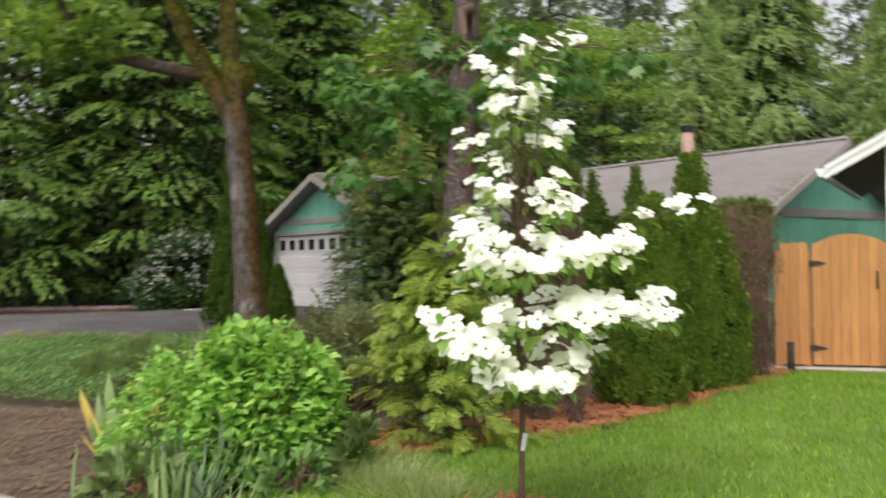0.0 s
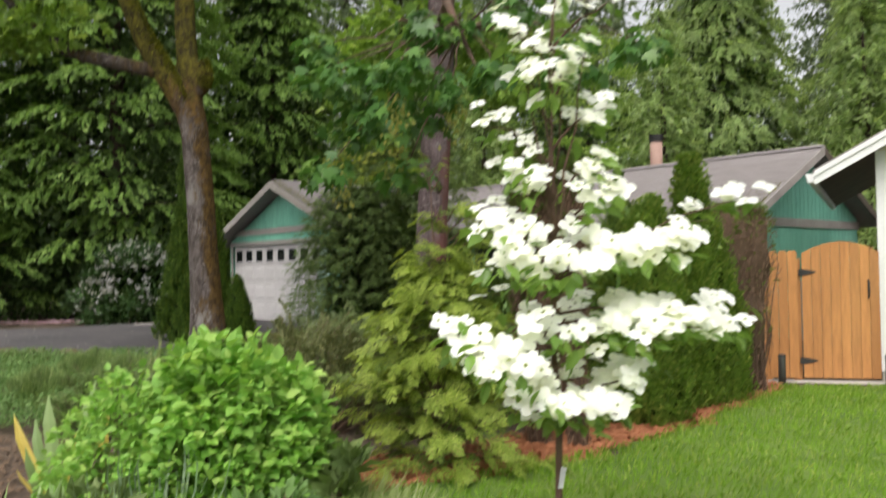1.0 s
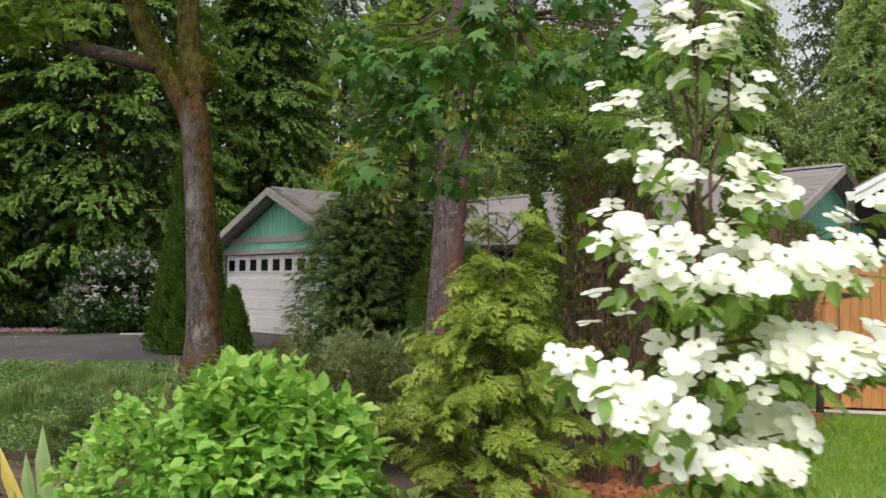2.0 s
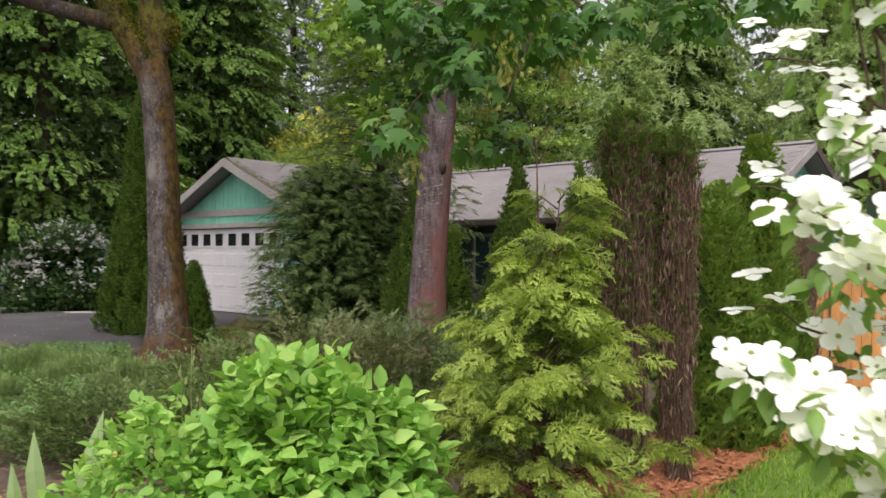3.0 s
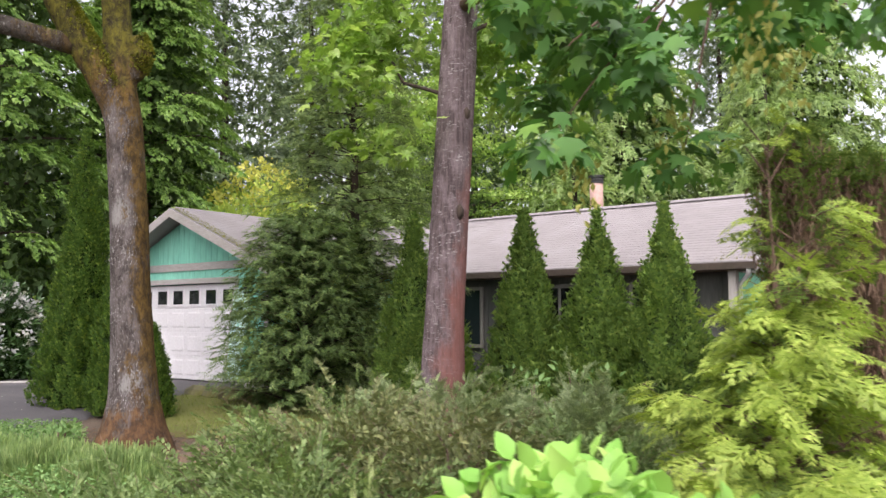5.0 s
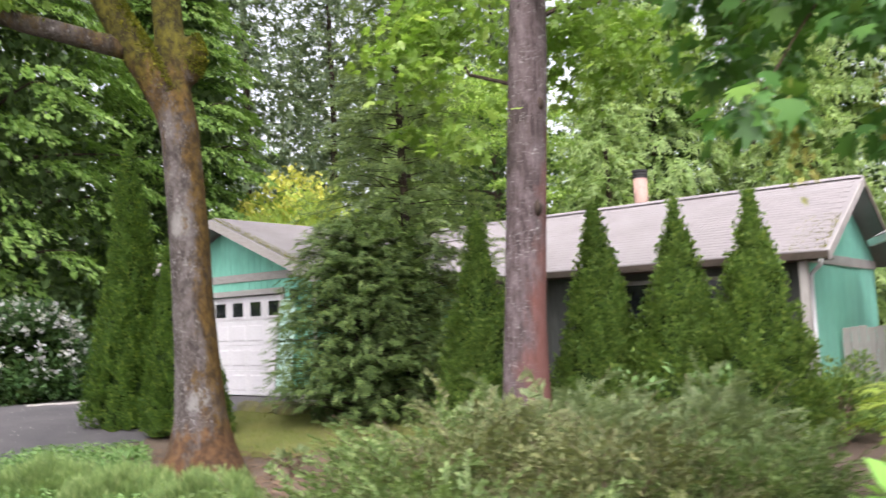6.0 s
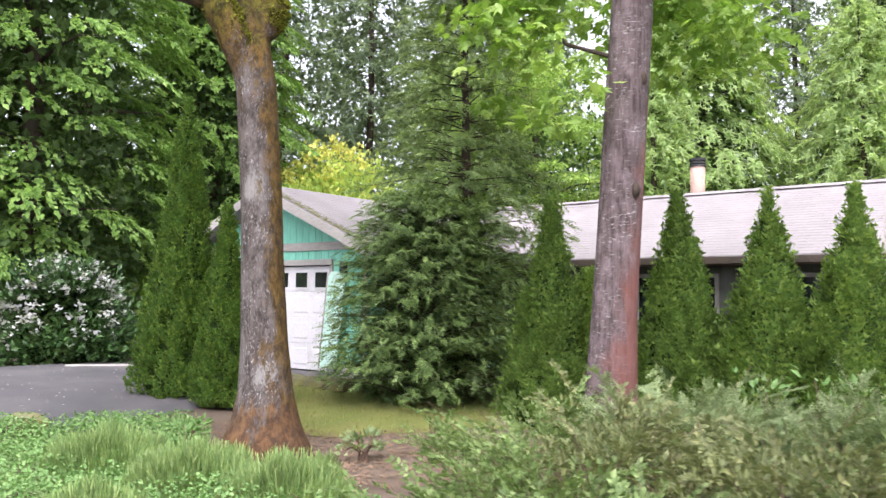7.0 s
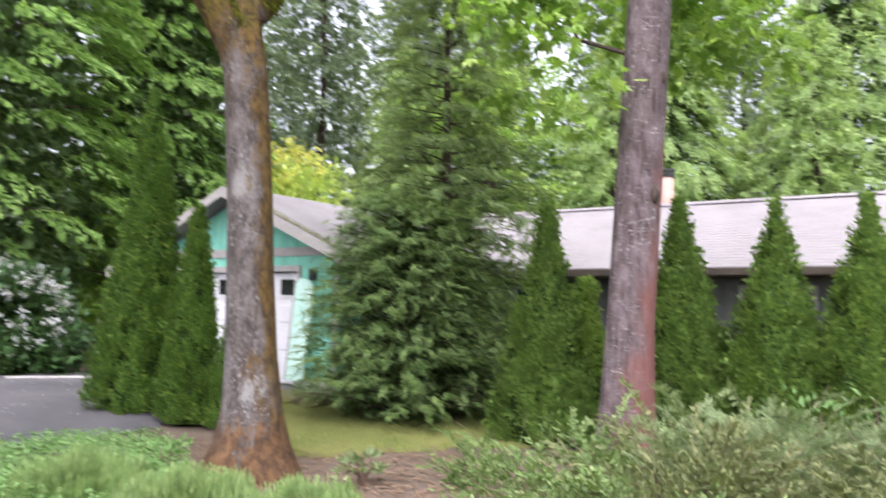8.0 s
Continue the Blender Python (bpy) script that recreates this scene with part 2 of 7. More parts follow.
def surface(name, c1, c2, scale, rough=0.8, relief=0.3, stretch=(1, 1, 1), fine=None, dist=0.01, per_object=0.0, metal=0.0):
    """Two tones by a broad noise, darkened and lightened by a fine one, with relief."""
    mat, nt, p = blank(name)
    broad = noise_tex(nt, scale, 4, 0.6, stretch)
    small = noise_tex(nt, fine or scale * 9, 6, 0.65, stretch)
    col = mix(nt, ramp(nt, broad, [(0.3, (0, 0, 0)), (0.7, (1, 1, 1))]), c1, c2)
    col = mix(nt, 0.5, col, ramp(nt, small, [(0.25, (0.28, 0.28, 0.28)), (0.75, (0.72, 0.72, 0.72))]), "OVERLAY")
    if per_object:
        info, hs, mr = nt.nodes.new("ShaderNodeObjectInfo"), nt.nodes.new("ShaderNodeHueSaturation"), nt.nodes.new("ShaderNodeMapRange")
        mr.inputs[3].default_value, mr.inputs[4].default_value = 1 - per_object, 1 + per_object
        nt.links.new(info.outputs["Random"], mr.inputs[0])
        nt.links.new(mr.outputs[0], hs.inputs["Value"])
        nt.links.new(col, hs.inputs["Color"])
        col = hs.outputs[0]
    nt.links.new(col, p.inputs["Base Color"])
    p.inputs["Roughness"].default_value, p.inputs["Metallic"].default_value = rough, metal
    if relief:
        bump(nt, p, small, relief, dist)
    return mat


def leafy(name, c1, c2, c3=None, rough=0.45, through=0.35, objects=False, spec=0.4, patch_size=1.7):
    """Leaves: the colour varies from leaf to leaf and in patches; light shines through."""
    mat, nt, p = blank(name)
    if objects:
        fac = nt.nodes.new("ShaderNodeObjectInfo").outputs["Random"]
    else:
        fac = nt.nodes.new("ShaderNodeNewGeometry").outputs["Random Per Island"]
    col = ramp(nt, fac, [(0.0, c1), (0.75, c2), (1.0, c3 or c2)])
    patch = noise_tex(nt, patch_size, 3, 0.6)
    col = mix(nt, 0.55, col, ramp(nt, patch, [(0.3, (0.3, 0.3, 0.3)), (0.7, (0.7, 0.7, 0.7))]), "OVERLAY")
    nt.links.new(col, p.inputs["Base Color"])
    p.inputs["Roughness"].default_value = rough
    p.inputs["Specular IOR Level"].default_value = spec
    tr, add = nt.nodes.new("ShaderNodeBsdfTranslucent"), nt.nodes.new("ShaderNodeMixShader")
    warm = mix(nt, 0.6, col, (0.88, 0.9, 0.3), "MULTIPLY")
    hs = nt.nodes.new("ShaderNodeHueSaturation")
    hs.inputs["Value"].default_value = 1.7
    nt.links.new(warm, hs.inputs["Color"])
    nt.links.new(hs.outputs[0], tr.inputs["Color"])
    add.inputs[0].default_value = through
    nt.links.new(p.outputs[0], add.inputs[1])
    nt.links.new(tr.outputs[0], add.inputs[2])
    nt.links.new(add.outputs[0], nt.nodes["Material Output"].inputs["Surface"])
    return mat


def bark(name, c1, c2, moss=0.0, scale=1.0, ridge=(1, 1, 0.16)):
    mat, nt, p = blank(name)
    rough = noise_tex(nt, 26 * scale, 6, 0.7, ridge, warp=0.6)
    broad = noise_tex(nt, 2.2, 4, 0.6)
    col = mix(nt, ramp(nt, rough, [(0.35, (0, 0, 0)), (0.65, (1, 1, 1))]), c1, c2)
    col = mix(nt, ramp(nt, broad, [(0.35, (0, 0, 0)), (0.7, (0.5, 0.5, 0.5))]), col, (c2[0] * 1.1, c2[1] * 0.85, c2[2] * 0.75))
    if moss:
        green = noise_tex(nt, 3.1, 6, 0.75, (1, 1, 0.45))
        col = mix(nt, ramp(nt, green, [(0.7 - moss, (0, 0, 0)), (0.82 - moss, (0.9, 0.9, 0.9))]), col, (0.12, 0.10, 0.022))
    nt.links.new(col, p.inputs["Base Color"])
    p.inputs["Roughness"].default_value = 0.92
    p.inputs["Specular IOR Level"].default_value = 0.2
    bump(nt, p, rough, 0.9, 0.02)
    return mat


def glassy(name, tint):
    mat, nt, p = blank(name)
    p.inputs["Base Color"].default_value = (*tint, 1)
    p.inputs["Roughness"].default_value = 0.06
    p.inputs["Specular IOR Level"].default_value = 0.6
    return mat


M_SOIL = surface("soil", (0.085, 0.058, 0.04), (0.14, 0.10, 0.072), 1.3, 0.95, 0.8, fine=24, dist=0.03)
M_LAWN = surface("lawn_turf", (0.08, 0.155, 0.016), (0.16, 0.25, 0.035), 0.9, 0.9, 0.6, fine=40, dist=0.02)
M_MOSSY = surface("mossy_turf", (0.10, 0.12, 0.018), (0.17, 0.165, 0.04), 1.1, 0.95, 0.6, fine=30, dist=0.02)
M_MULCH = surface("bark_mulch", (0.30, 0.105, 0.045), (0.42, 0.17, 0.075), 3.0, 0.9, 0.8, fine=45, dist=0.02)
M_CHIP = surface("bark_chip", (0.28, 0.095, 0.04), (0.46, 0.19, 0.09), 5.0, 0.85, 0.3, fine=60, dist=0.004)
M_ASPHALT = surface("asphalt", (0.058, 0.055, 0.06), (0.125, 0.112, 0.114), 0.55, 0.85, 0.6, fine=90, dist=0.008)
M_CONCRETE = surface("concrete", (0.36, 0.34, 0.31), (0.5, 0.47, 0.43), 2.0, 0.9, 0.3, fine=40)
M_TEAL = surface("teal_paint", (0.17, 0.48, 0.36), (0.22, 0.55, 0.42), 1.1, 0.62, 0.25, (1, 1, 0.12), 30, 0.004, 0.05)
M_TRIM = surface("greyed_trim_paint", (0.29, 0.265, 0.245), (0.38, 0.35, 0.325), 2.0, 0.7, 0.25, (0.2, 1, 1), 30, 0.004)
M_DOOR = surface("white_door_paint", (0.60, 0.575, 0.58), (0.68, 0.655, 0.66), 0.8, 0.5, 0.1, fine=20, dist=0.003)
M_WHITE = surface("white_paint", (0.74, 0.75, 0.76), (0.82, 0.82, 0.82), 1.5, 0.55, 0.1, fine=25, dist=0.003)
M_CREAM = surface("cream_siding_paint", (0.60, 0.56, 0.42), (0.66, 0.62, 0.47), 1.0, 0.6, 0.15, (0.2, 1, 1), 30, 0.003, 0.03)
M_DARKWALL = surface("dark_grey_siding", (0.045, 0.05, 0.045), (0.085, 0.085, 0.075), 2.0, 0.8, 0.3, (1, 1, 0.15), 30, 0.005)
M_SOFFIT = surface("brown_soffit", (0.075, 0.06, 0.045), (0.12, 0.09, 0.07), 2.0, 0.8, 0.2)
M_SHINGLE = surface("asphalt_shingle", (0.205, 0.182, 0.180), (0.27, 0.245, 0.243), 0.7, 0.9, 0.5, fine=60, dist=0.006, per_object=0.05)
M_FENCEWOOD = surface("stained_cedar_board", (0.35, 0.148, 0.045), (0.49, 0.228, 0.073), 2.2, 0.6, 0.35, (1, 1, 0.12), 26, 0.004, 0.14)
M_GREYWOOD = surface("weathered_wood", (0.26, 0.24, 0.22), (0.36, 0.34, 0.31), 1.6, 0.85, 0.4, (1, 1, 0.12), 26, 0.004, 0.12)
M_IRON = surface("black_iron", (0.012, 0.012, 0.012), (0.03, 0.028, 0.026), 6, 0.65, 0.2)
M_GLASS = glassy("dark_window_glass", (0.012, 0.014, 0.016))
M_FLUE = surface("pink_flue_paint", (0.36, 0.22, 0.18), (0.44, 0.29, 0.24), 2.0, 0.7, 0.2, fine=20)
M_STONE = surface("mossy_stone", (0.11, 0.10, 0.075), (0.16, 0.15, 0.04), 4.0, 0.95, 0.6, fine=30, dist=0.01, per_object=0.2)
M_PLANTER = surface("rust_brown_planter", (0.26, 0.075, 0.04), (0.34, 0.11, 0.06), 3, 0.6, 0.2)
M_TAG = surface("plant_tag_plastic", (0.62, 0.64, 0.68), (0.7, 0.72, 0.75), 8, 0.4, 0.0)
def trunk_bark(name, dark, light, fleck, furrow, flat_flecks=False, mossy=0.0, low=0.0, high=9.0, red=0.0, scars=()):
    """Furrowed bark with pale flecks; moss on one flank, on the root flare and in the fork."""
    mat, nt, p = blank(name)
    fur = noise_tex(nt, 30, 6, 0.65, (1, 1, furrow), warp=0.5)
    fine = noise_tex(nt, 70, 5, 0.7, (1, 1, furrow * 1.5))
    patch_n = noise_tex(nt, 5.5, 6, 0.7, (1, 1, 0.6))
    col = mix(nt, ramp(nt, fur, [(0.36, (0, 0, 0)), (0.62, (1, 1, 1))]), dark, light)
    pale = (min(1, light[0] * 1.75 + 0.03), min(1, light[1] * 1.8 + 0.03), min(1, light[2] * 1.85 + 0.03))
    col = mix(nt, ramp(nt, patch_n, [(0.46, (0, 0, 0)), (0.62, (0.75, 0.75, 0.75))]), col, mix(nt, ramp(nt, fine, [(0.35, (0, 0, 0)), (0.65, (1, 1, 1))]), light, pale))
    fl = noise_tex(nt, 17 if flat_flecks else 58, 4, 0.68, (0.8, 0.8, 3.0) if flat_flecks else (1, 1, 0.4), warp=0.4)
    bands = noise_tex(nt, 2.6, 3, 0.6, (0.3, 0.3, 1.3))
    gate = ramp(nt, fl, [(0.61 - fleck, (0, 0, 0)), (0.69 - fleck, (0.85, 0.85, 0.85))])
    gate = mix(nt, 1.0, gate, ramp(nt, bands, [(0.42, (0.15, 0.15, 0.15)), (0.6, (1, 1, 1))]), "MULTIPLY")
    col = mix(nt, gate, col, (0.42, 0.40, 0.38))
    tc, geo = nt.nodes.new("ShaderNodeTexCoord"), nt.nodes.new("ShaderNodeNewGeometry")
    xyz, nor = nt.nodes.new("ShaderNodeSeparateXYZ"), nt.nodes.new("ShaderNodeSeparateXYZ")
    nt.links.new(tc.outputs["Object"], xyz.inputs[0])
    nt.links.new(geo.outputs["Normal"], nor.inputs[0])

    def calc(op, a, b):
        m = nt.nodes.new("ShaderNodeMath")
        m.operation = op
        for s, q in zip(m.inputs, (a, b)):
            if isinstance(q, (int, float)):
                s.default_value = q
            else:
                nt.links.new(q, s)
        return m.outputs[0]

    wob = noise_tex(nt, 4.5, 6, 0.7, (1, 1, 0.4))
    spread = calc("MULTIPLY", calc("SUBTRACT", wob, 0.5), 2.4)
    for sx, sz, rx, rz in scars:
        dx, dz = calc("DIVIDE", calc("SUBTRACT", xyz.outputs[0], sx), rx), calc("DIVIDE", calc("SUBTRACT", xyz.outputs[2], sz), rz)
        far = calc("ADD", calc("ADD", calc("MULTIPLY", dx, dx), calc("MULTIPLY", dz, dz)), calc("ADD", calc("MULTIPLY", spread, 2.6), calc("MULTIPLY", calc("SUBTRACT", fine, 0.5), 5.0)))
        col = mix(nt, ramp(nt, calc("SUBTRACT", 1.2, far), [(0.0, (0, 0, 0)), (1.0, (0.75, 0.75, 0.75))]), col, mix(nt, fine, (0.15, 0.14, 0.13), (0.42, 0.40, 0.38)))
    if mossy:
        grit = calc("ADD", calc("MULTIPLY", spread, 1.8), calc("MULTIPLY", calc("SUBTRACT", fine, 0.5), 2.2))
        flank = calc("ADD", calc("MULTIPLY", nor.outputs[0], 1.0), grit)
        fork = calc("ADD", calc("MULTIPLY", calc("SUBTRACT", xyz.outputs[2], high), 1.0), grit)
        foot = calc("ADD", calc("MULTIPLY", calc("SUBTRACT", low, xyz.outputs[2]), 2.0), grit)
        amount = calc("MAXIMUM", calc("SUBTRACT", flank, 0.1), calc("MAXIMUM", fork, foot))
        speck = ramp(nt, noise_tex(nt, 11, 8, 0.8, (1, 1, 0.6), warp=0.4), [(0.42, (0, 0, 0)), (0.62, (1, 1, 1))])
        green = mix(nt, speck, (0.045, 0.028, 0.011), (0.17, 0.10, 0.022))
        yellow = mix(nt, speck, (0.028, 0.022, 0.008), (0.16, 0.143, 0.013))
        green = mix(nt, ramp(nt, calc("SUBTRACT", calc("ADD", nor.outputs[2], calc("MULTIPLY", spread, 0.5)), 0.35), [(0.1, (0, 0, 0)), (0.4, (1, 1, 1))]), green, yellow)
        green = mix(nt, ramp(nt, calc("ADD", calc("SUBTRACT", xyz.outputs[2], high + 0.65), calc("MULTIPLY", spread, 0.9)), [(0.0, (0, 0, 0)), (0.4, (1, 1, 1))]), green, yellow)
        rust = mix(nt, speck, (0.05, 0.027, 0.015), (0.15, 0.078, 0.03))
        green = mix(nt, ramp(nt, foot, [(0.0, (0, 0, 0)), (0.5, (1, 1, 1))]), green, rust)
        col = mix(nt, ramp(nt, amount, [(0.0, (0, 0, 0)), (0.5, (mossy, mossy, mossy))]), col, green)
    if red:
        side = calc("ADD", calc("SUBTRACT", calc("MULTIPLY", nor.outputs[0], 0.8), 0.15), calc("ADD", calc("MULTIPLY", calc("SUBTRACT", 3.0, xyz.outputs[2]), 0.35), spread))
        col = mix(nt, ramp(nt, side, [(0.0, (0, 0, 0)), (0.7, (red, red, red))]), col, mix(nt, fur, (0.11, 0.044, 0.036), (0.24, 0.105, 0.086)))
    nt.links.new(col, p.inputs["Base Color"])
    p.inputs["Roughness"].default_value = 0.95
    p.inputs["Specular IOR Level"].default_value = 0.15
    bump(nt, p, mix(nt, 0.4, fur, fine), 1.0, 0.035)
    return mat


M_BARK1 = trunk_bark("mossy_maple_bark", (0.034, 0.026, 0.023), (0.105, 0.087, 0.08), 0.045, 0.22, False, 0.9, 0.62, 3.95, 0.0, ((-0.18, 2.95, 0.1, 0.2), (-0.02, 0.88, 0.12, 0.16)))
M_LIMBBARK = trunk_bark("grey_limb_bark", (0.034, 0.026, 0.023), (0.10, 0.082, 0.074), 0.03, 0.22, False, 0.7, -5.0, 20.0)
M_BARK2 = trunk_bark("brown_maple_bark", (0.045, 0.032, 0.032), (0.12, 0.09, 0.09), 0.035, 0.1, True, 0.0, 0.0, 9.0, 0.85)
M_TWIG = bark("twig_bark", (0.09, 0.06, 0.045), (0.17, 0.12, 0.09), 0, 3)
M_REDTWIG = bark("red_brown_shoot_bark", (0.12, 0.085, 0.06), (0.21, 0.15, 0.11), 0, 3)
M_DARKBARK = bark("dark_conifer_bark", (0.03, 0.024, 0.02), (0.075, 0.058, 0.045), 0.05)
M_DEADTWIG = leafy("dry_brown_foliage", (0.12, 0.078, 0.055), (0.22, 0.14, 0.10), (0.36, 0.26, 0.195), 0.9, 0.1, False, 0.1, 5.0)
M_MOSSLEAF = leafy("moss_tuft", (0.085, 0.095, 0.008), (0.16, 0.165, 0.012), (0.26, 0.25, 0.025), 0.9, 0.2)
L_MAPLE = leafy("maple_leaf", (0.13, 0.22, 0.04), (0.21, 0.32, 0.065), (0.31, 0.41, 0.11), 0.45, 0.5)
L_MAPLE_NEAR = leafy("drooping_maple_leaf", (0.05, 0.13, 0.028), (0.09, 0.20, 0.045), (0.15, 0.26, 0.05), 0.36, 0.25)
L_SEED = leafy("maple_seed_cluster", (0.20, 0.22, 0.05), (0.29, 0.28, 0.07), None, 0.6, 0.3)
L_WOOD = leafy("layered_tree_leaf", (0.105, 0.185, 0.045), (0.18, 0.29, 0.07), (0.27, 0.385, 0.115), 0.5, 0.45, False, 0.2)
# woodland green lightened in the colour itself, in place of haze
L_WOOD2 = leafy("woodland_leaf", (0.15, 0.25, 0.06), (0.29, 0.40, 0.11), (0.43, 0.53, 0.2), 0.5, 0.55, False, 0.2)
# darkened leaf green: the shade inside crowns is put into this colour
L_INNER = leafy("shade_dark_leaf", (0.055, 0.09, 0.036), (0.09, 0.14, 0.052), None, 0.8, 0.32, False, 0.05)
# far needles and sprays paled and greyed to imitate haze by colour
L_FARCON = leafy("far_conifer_needle", (0.11, 0.15, 0.095), (0.175, 0.225, 0.14), (0.25, 0.305, 0.19), 0.7, 0.5, False, 0.1)
L_CEDARFAR = leafy("drooping_cedar_spray", (0.20, 0.28, 0.12), (0.32, 0.41, 0.18), (0.44, 0.53, 0.26), 0.55, 0.55, False, 0.2)
L_FIR = leafy("fir_needle", (0.08, 0.13, 0.048), (0.15, 0.22, 0.07), (0.26, 0.34, 0.11), 0.55, 0.3, False, 0.25, 4.0)
L_LACY = leafy("lacy_hemlock_needle", (0.115, 0.17, 0.07), (0.19, 0.255, 0.105), (0.29, 0.355, 0.15), 0.55, 0.45, False, 0.25, 3.0)
L_THUJA = leafy("arborvitae_spray", (0.07, 0.13, 0.027), (0.14, 0.22, 0.045), (0.23, 0.31, 0.07), 0.55, 0.3, False, 0.25, 5.0)
L_THUJADARK = leafy("columnar_arborvitae_spray", (0.05, 0.108, 0.02), (0.108, 0.187, 0.03), (0.22, 0.30, 0.05), 0.55, 0.28, False, 0.25, 5.0)
# near-black green for plant cores: shade between sprays put into the colour
L_CORE = leafy("inner_shade_fill", (0.016, 0.034, 0.01), (0.03, 0.05, 0.014), None, 0.95, 0.05, False, 0.0)
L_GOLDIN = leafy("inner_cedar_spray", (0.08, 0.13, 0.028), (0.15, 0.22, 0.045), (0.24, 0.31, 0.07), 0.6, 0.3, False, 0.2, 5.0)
L_GOLD = leafy("golden_cedar_spray", (0.19, 0.27, 0.045), (0.30, 0.38, 0.072), (0.44, 0.50, 0.125), 0.55, 0.38, False, 0.25, 5.0)
L_HEDGE = leafy("hedge_cedar_spray", (0.09, 0.165, 0.025), (0.165, 0.255, 0.042), (0.27, 0.32, 0.07), 0.5, 0.3, False, 0.3, 4.0)
L_YELLOW = leafy("yellow_blossom", (0.38, 0.40, 0.09), (0.52, 0.50, 0.12), (0.62, 0.56, 0.14), 0.6, 0.4)
L_LIME = leafy("lime_leaf", (0.24, 0.34, 0.08), (0.38, 0.46, 0.12), None, 0.5, 0.45)
L_HYD = leafy("hydrangea_leaf", (0.18, 0.37, 0.07), (0.29, 0.48, 0.11), (0.41, 0.57, 0.16), 0.5, 0.32, False, 0.3, 3.0)
L_HYDOB = leafy("hydrangea_top_leaf", (0.19, 0.38, 0.07), (0.30, 0.49, 0.11), (0.42, 0.58, 0.16), 0.5, 0.32, True, 0.3)
L_BUSH = leafy("small_shrub_leaf", (0.085, 0.135, 0.04), (0.15, 0.215, 0.068), (0.24, 0.31, 0.12), 0.55, 0.3, False, 0.3, 2.6)
L_BUSH2 = leafy("dark_shrub_leaf", (0.09, 0.105, 0.04), (0.145, 0.165, 0.062), (0.22, 0.225, 0.095), 0.55, 0.25, False, 0.3, 2.6)
L_LAV = leafy("lavender_stem", (0.15, 0.235, 0.08), (0.25, 0.345, 0.12), (0.38, 0.45, 0.19), 0.6, 0.3)
L_COVER = leafy("ground_cover_leaf", (0.10, 0.19, 0.055), (0.17, 0.285, 0.095), (0.25, 0.36, 0.14), 0.6, 0.25, False, 0.25, 2.2)
L_RHODO = leafy("rhododendron_leaf", (0.03, 0.07, 0.022), (0.055, 0.11, 0.03), None, 0.35, 0.15)
L_PETAL = leafy("white_rhododendron_bloom", (0.36, 0.36, 0.38), (0.52, 0.51, 0.53), None, 0.5, 0.3)
L_BRACT = leafy("white_dogwood_bract", (0.78, 0.80, 0.75), (0.87, 0.88, 0.87), None, 0.5, 0.25, True)
L_BRACT_REST = leafy("white_dogwood_bract_rest", (0.78, 0.80, 0.75), (0.87, 0.88, 0.87), None, 0.5, 0.25)
L_DOG = leafy("dogwood_leaf", (0.12, 0.22, 0.045), (0.19, 0.31, 0.07), (0.27, 0.39, 0.11), 0.38, 0.4)
L_EYE = leafy("dogwood_flower_eye", (0.22, 0.28, 0.06), (0.3, 0.34, 0.08), None, 0.6, 0.1)
L_GRASS = leafy("grass_blade", (0.13, 0.25, 0.02), (0.21, 0.36, 0.04), (0.38, 0.44, 0.12), 0.55, 0.35, False, 0.3, 0.8)
L_MOSSGRASS = leafy("mossy_grass_blade", (0.11, 0.145, 0.025), (0.18, 0.205, 0.045), (0.26, 0.27, 0.09), 0.6, 0.25)
L_TALLGRASS = leafy("pale_grass_blade", (0.20, 0.27, 0.08), (0.33, 0.38, 0.16), (0.42, 0.42, 0.24), 0.6, 0.25)
L_IRIS = leafy("iris_blade", (0.2, 0.31, 0.11), (0.29, 0.4, 0.17), (0.36, 0.45, 0.2), 0.45, 0.25, True)
L_BLUEBLADE = leafy("blue_green_blade", (0.15, 0.23, 0.13), (0.24, 0.33, 0.2), None, 0.4, 0.2, True)
L_YELLOWED = leafy("yellowed_blade", (0.52, 0.38, 0.06), (0.6, 0.48, 0.12), None, 0.5, 0.25, True)
L_PINK = leafy("pink_ground_flower", (0.4, 0.24, 0.3), (0.5, 0.34, 0.4), None, 0.6, 0.2)
M_SHINGLE_REST = surface("asphalt_shingle_rest", (0.205, 0.182, 0.180), (0.27, 0.245, 0.243), 0.7, 0.9, 0.5, fine=60, dist=0.006)
M_DULLFRAME = surface("dull_window_frame", (0.13, 0.125, 0.11), (0.19, 0.18, 0.16), 2.0, 0.7, 0.2, fine=24)
M_MINT = surface("pale_mint_paint", (0.42, 0.62, 0.52), (0.55, 0.74, 0.64), 1.2, 0.5, 0.1, fine=20)
M_LITTER = surface("dead_leaf", (0.10, 0.06, 0.035), (0.2, 0.13, 0.08), 6, 0.9, 0.2)
L_BUSH3 = leafy("grey_green_shrub_leaf", (0.13, 0.175, 0.08), (0.21, 0.265, 0.125), (0.33, 0.38, 0.19), 0.55, 0.35, False, 0.25, 2.6)

L_DRYCORE = leafy("dry_inner_twigs", (0.07, 0.045, 0.03), (0.12, 0.08, 0.055), None, 0.9, 0.05, False, 0.1, 14.0)
L_DRYGREEN = leafy("dull_green_spray", (0.07, 0.12, 0.022), (0.125, 0.185, 0.035), (0.21, 0.25, 0.06), 0.6, 0.2, False, 0.2, 6.0)

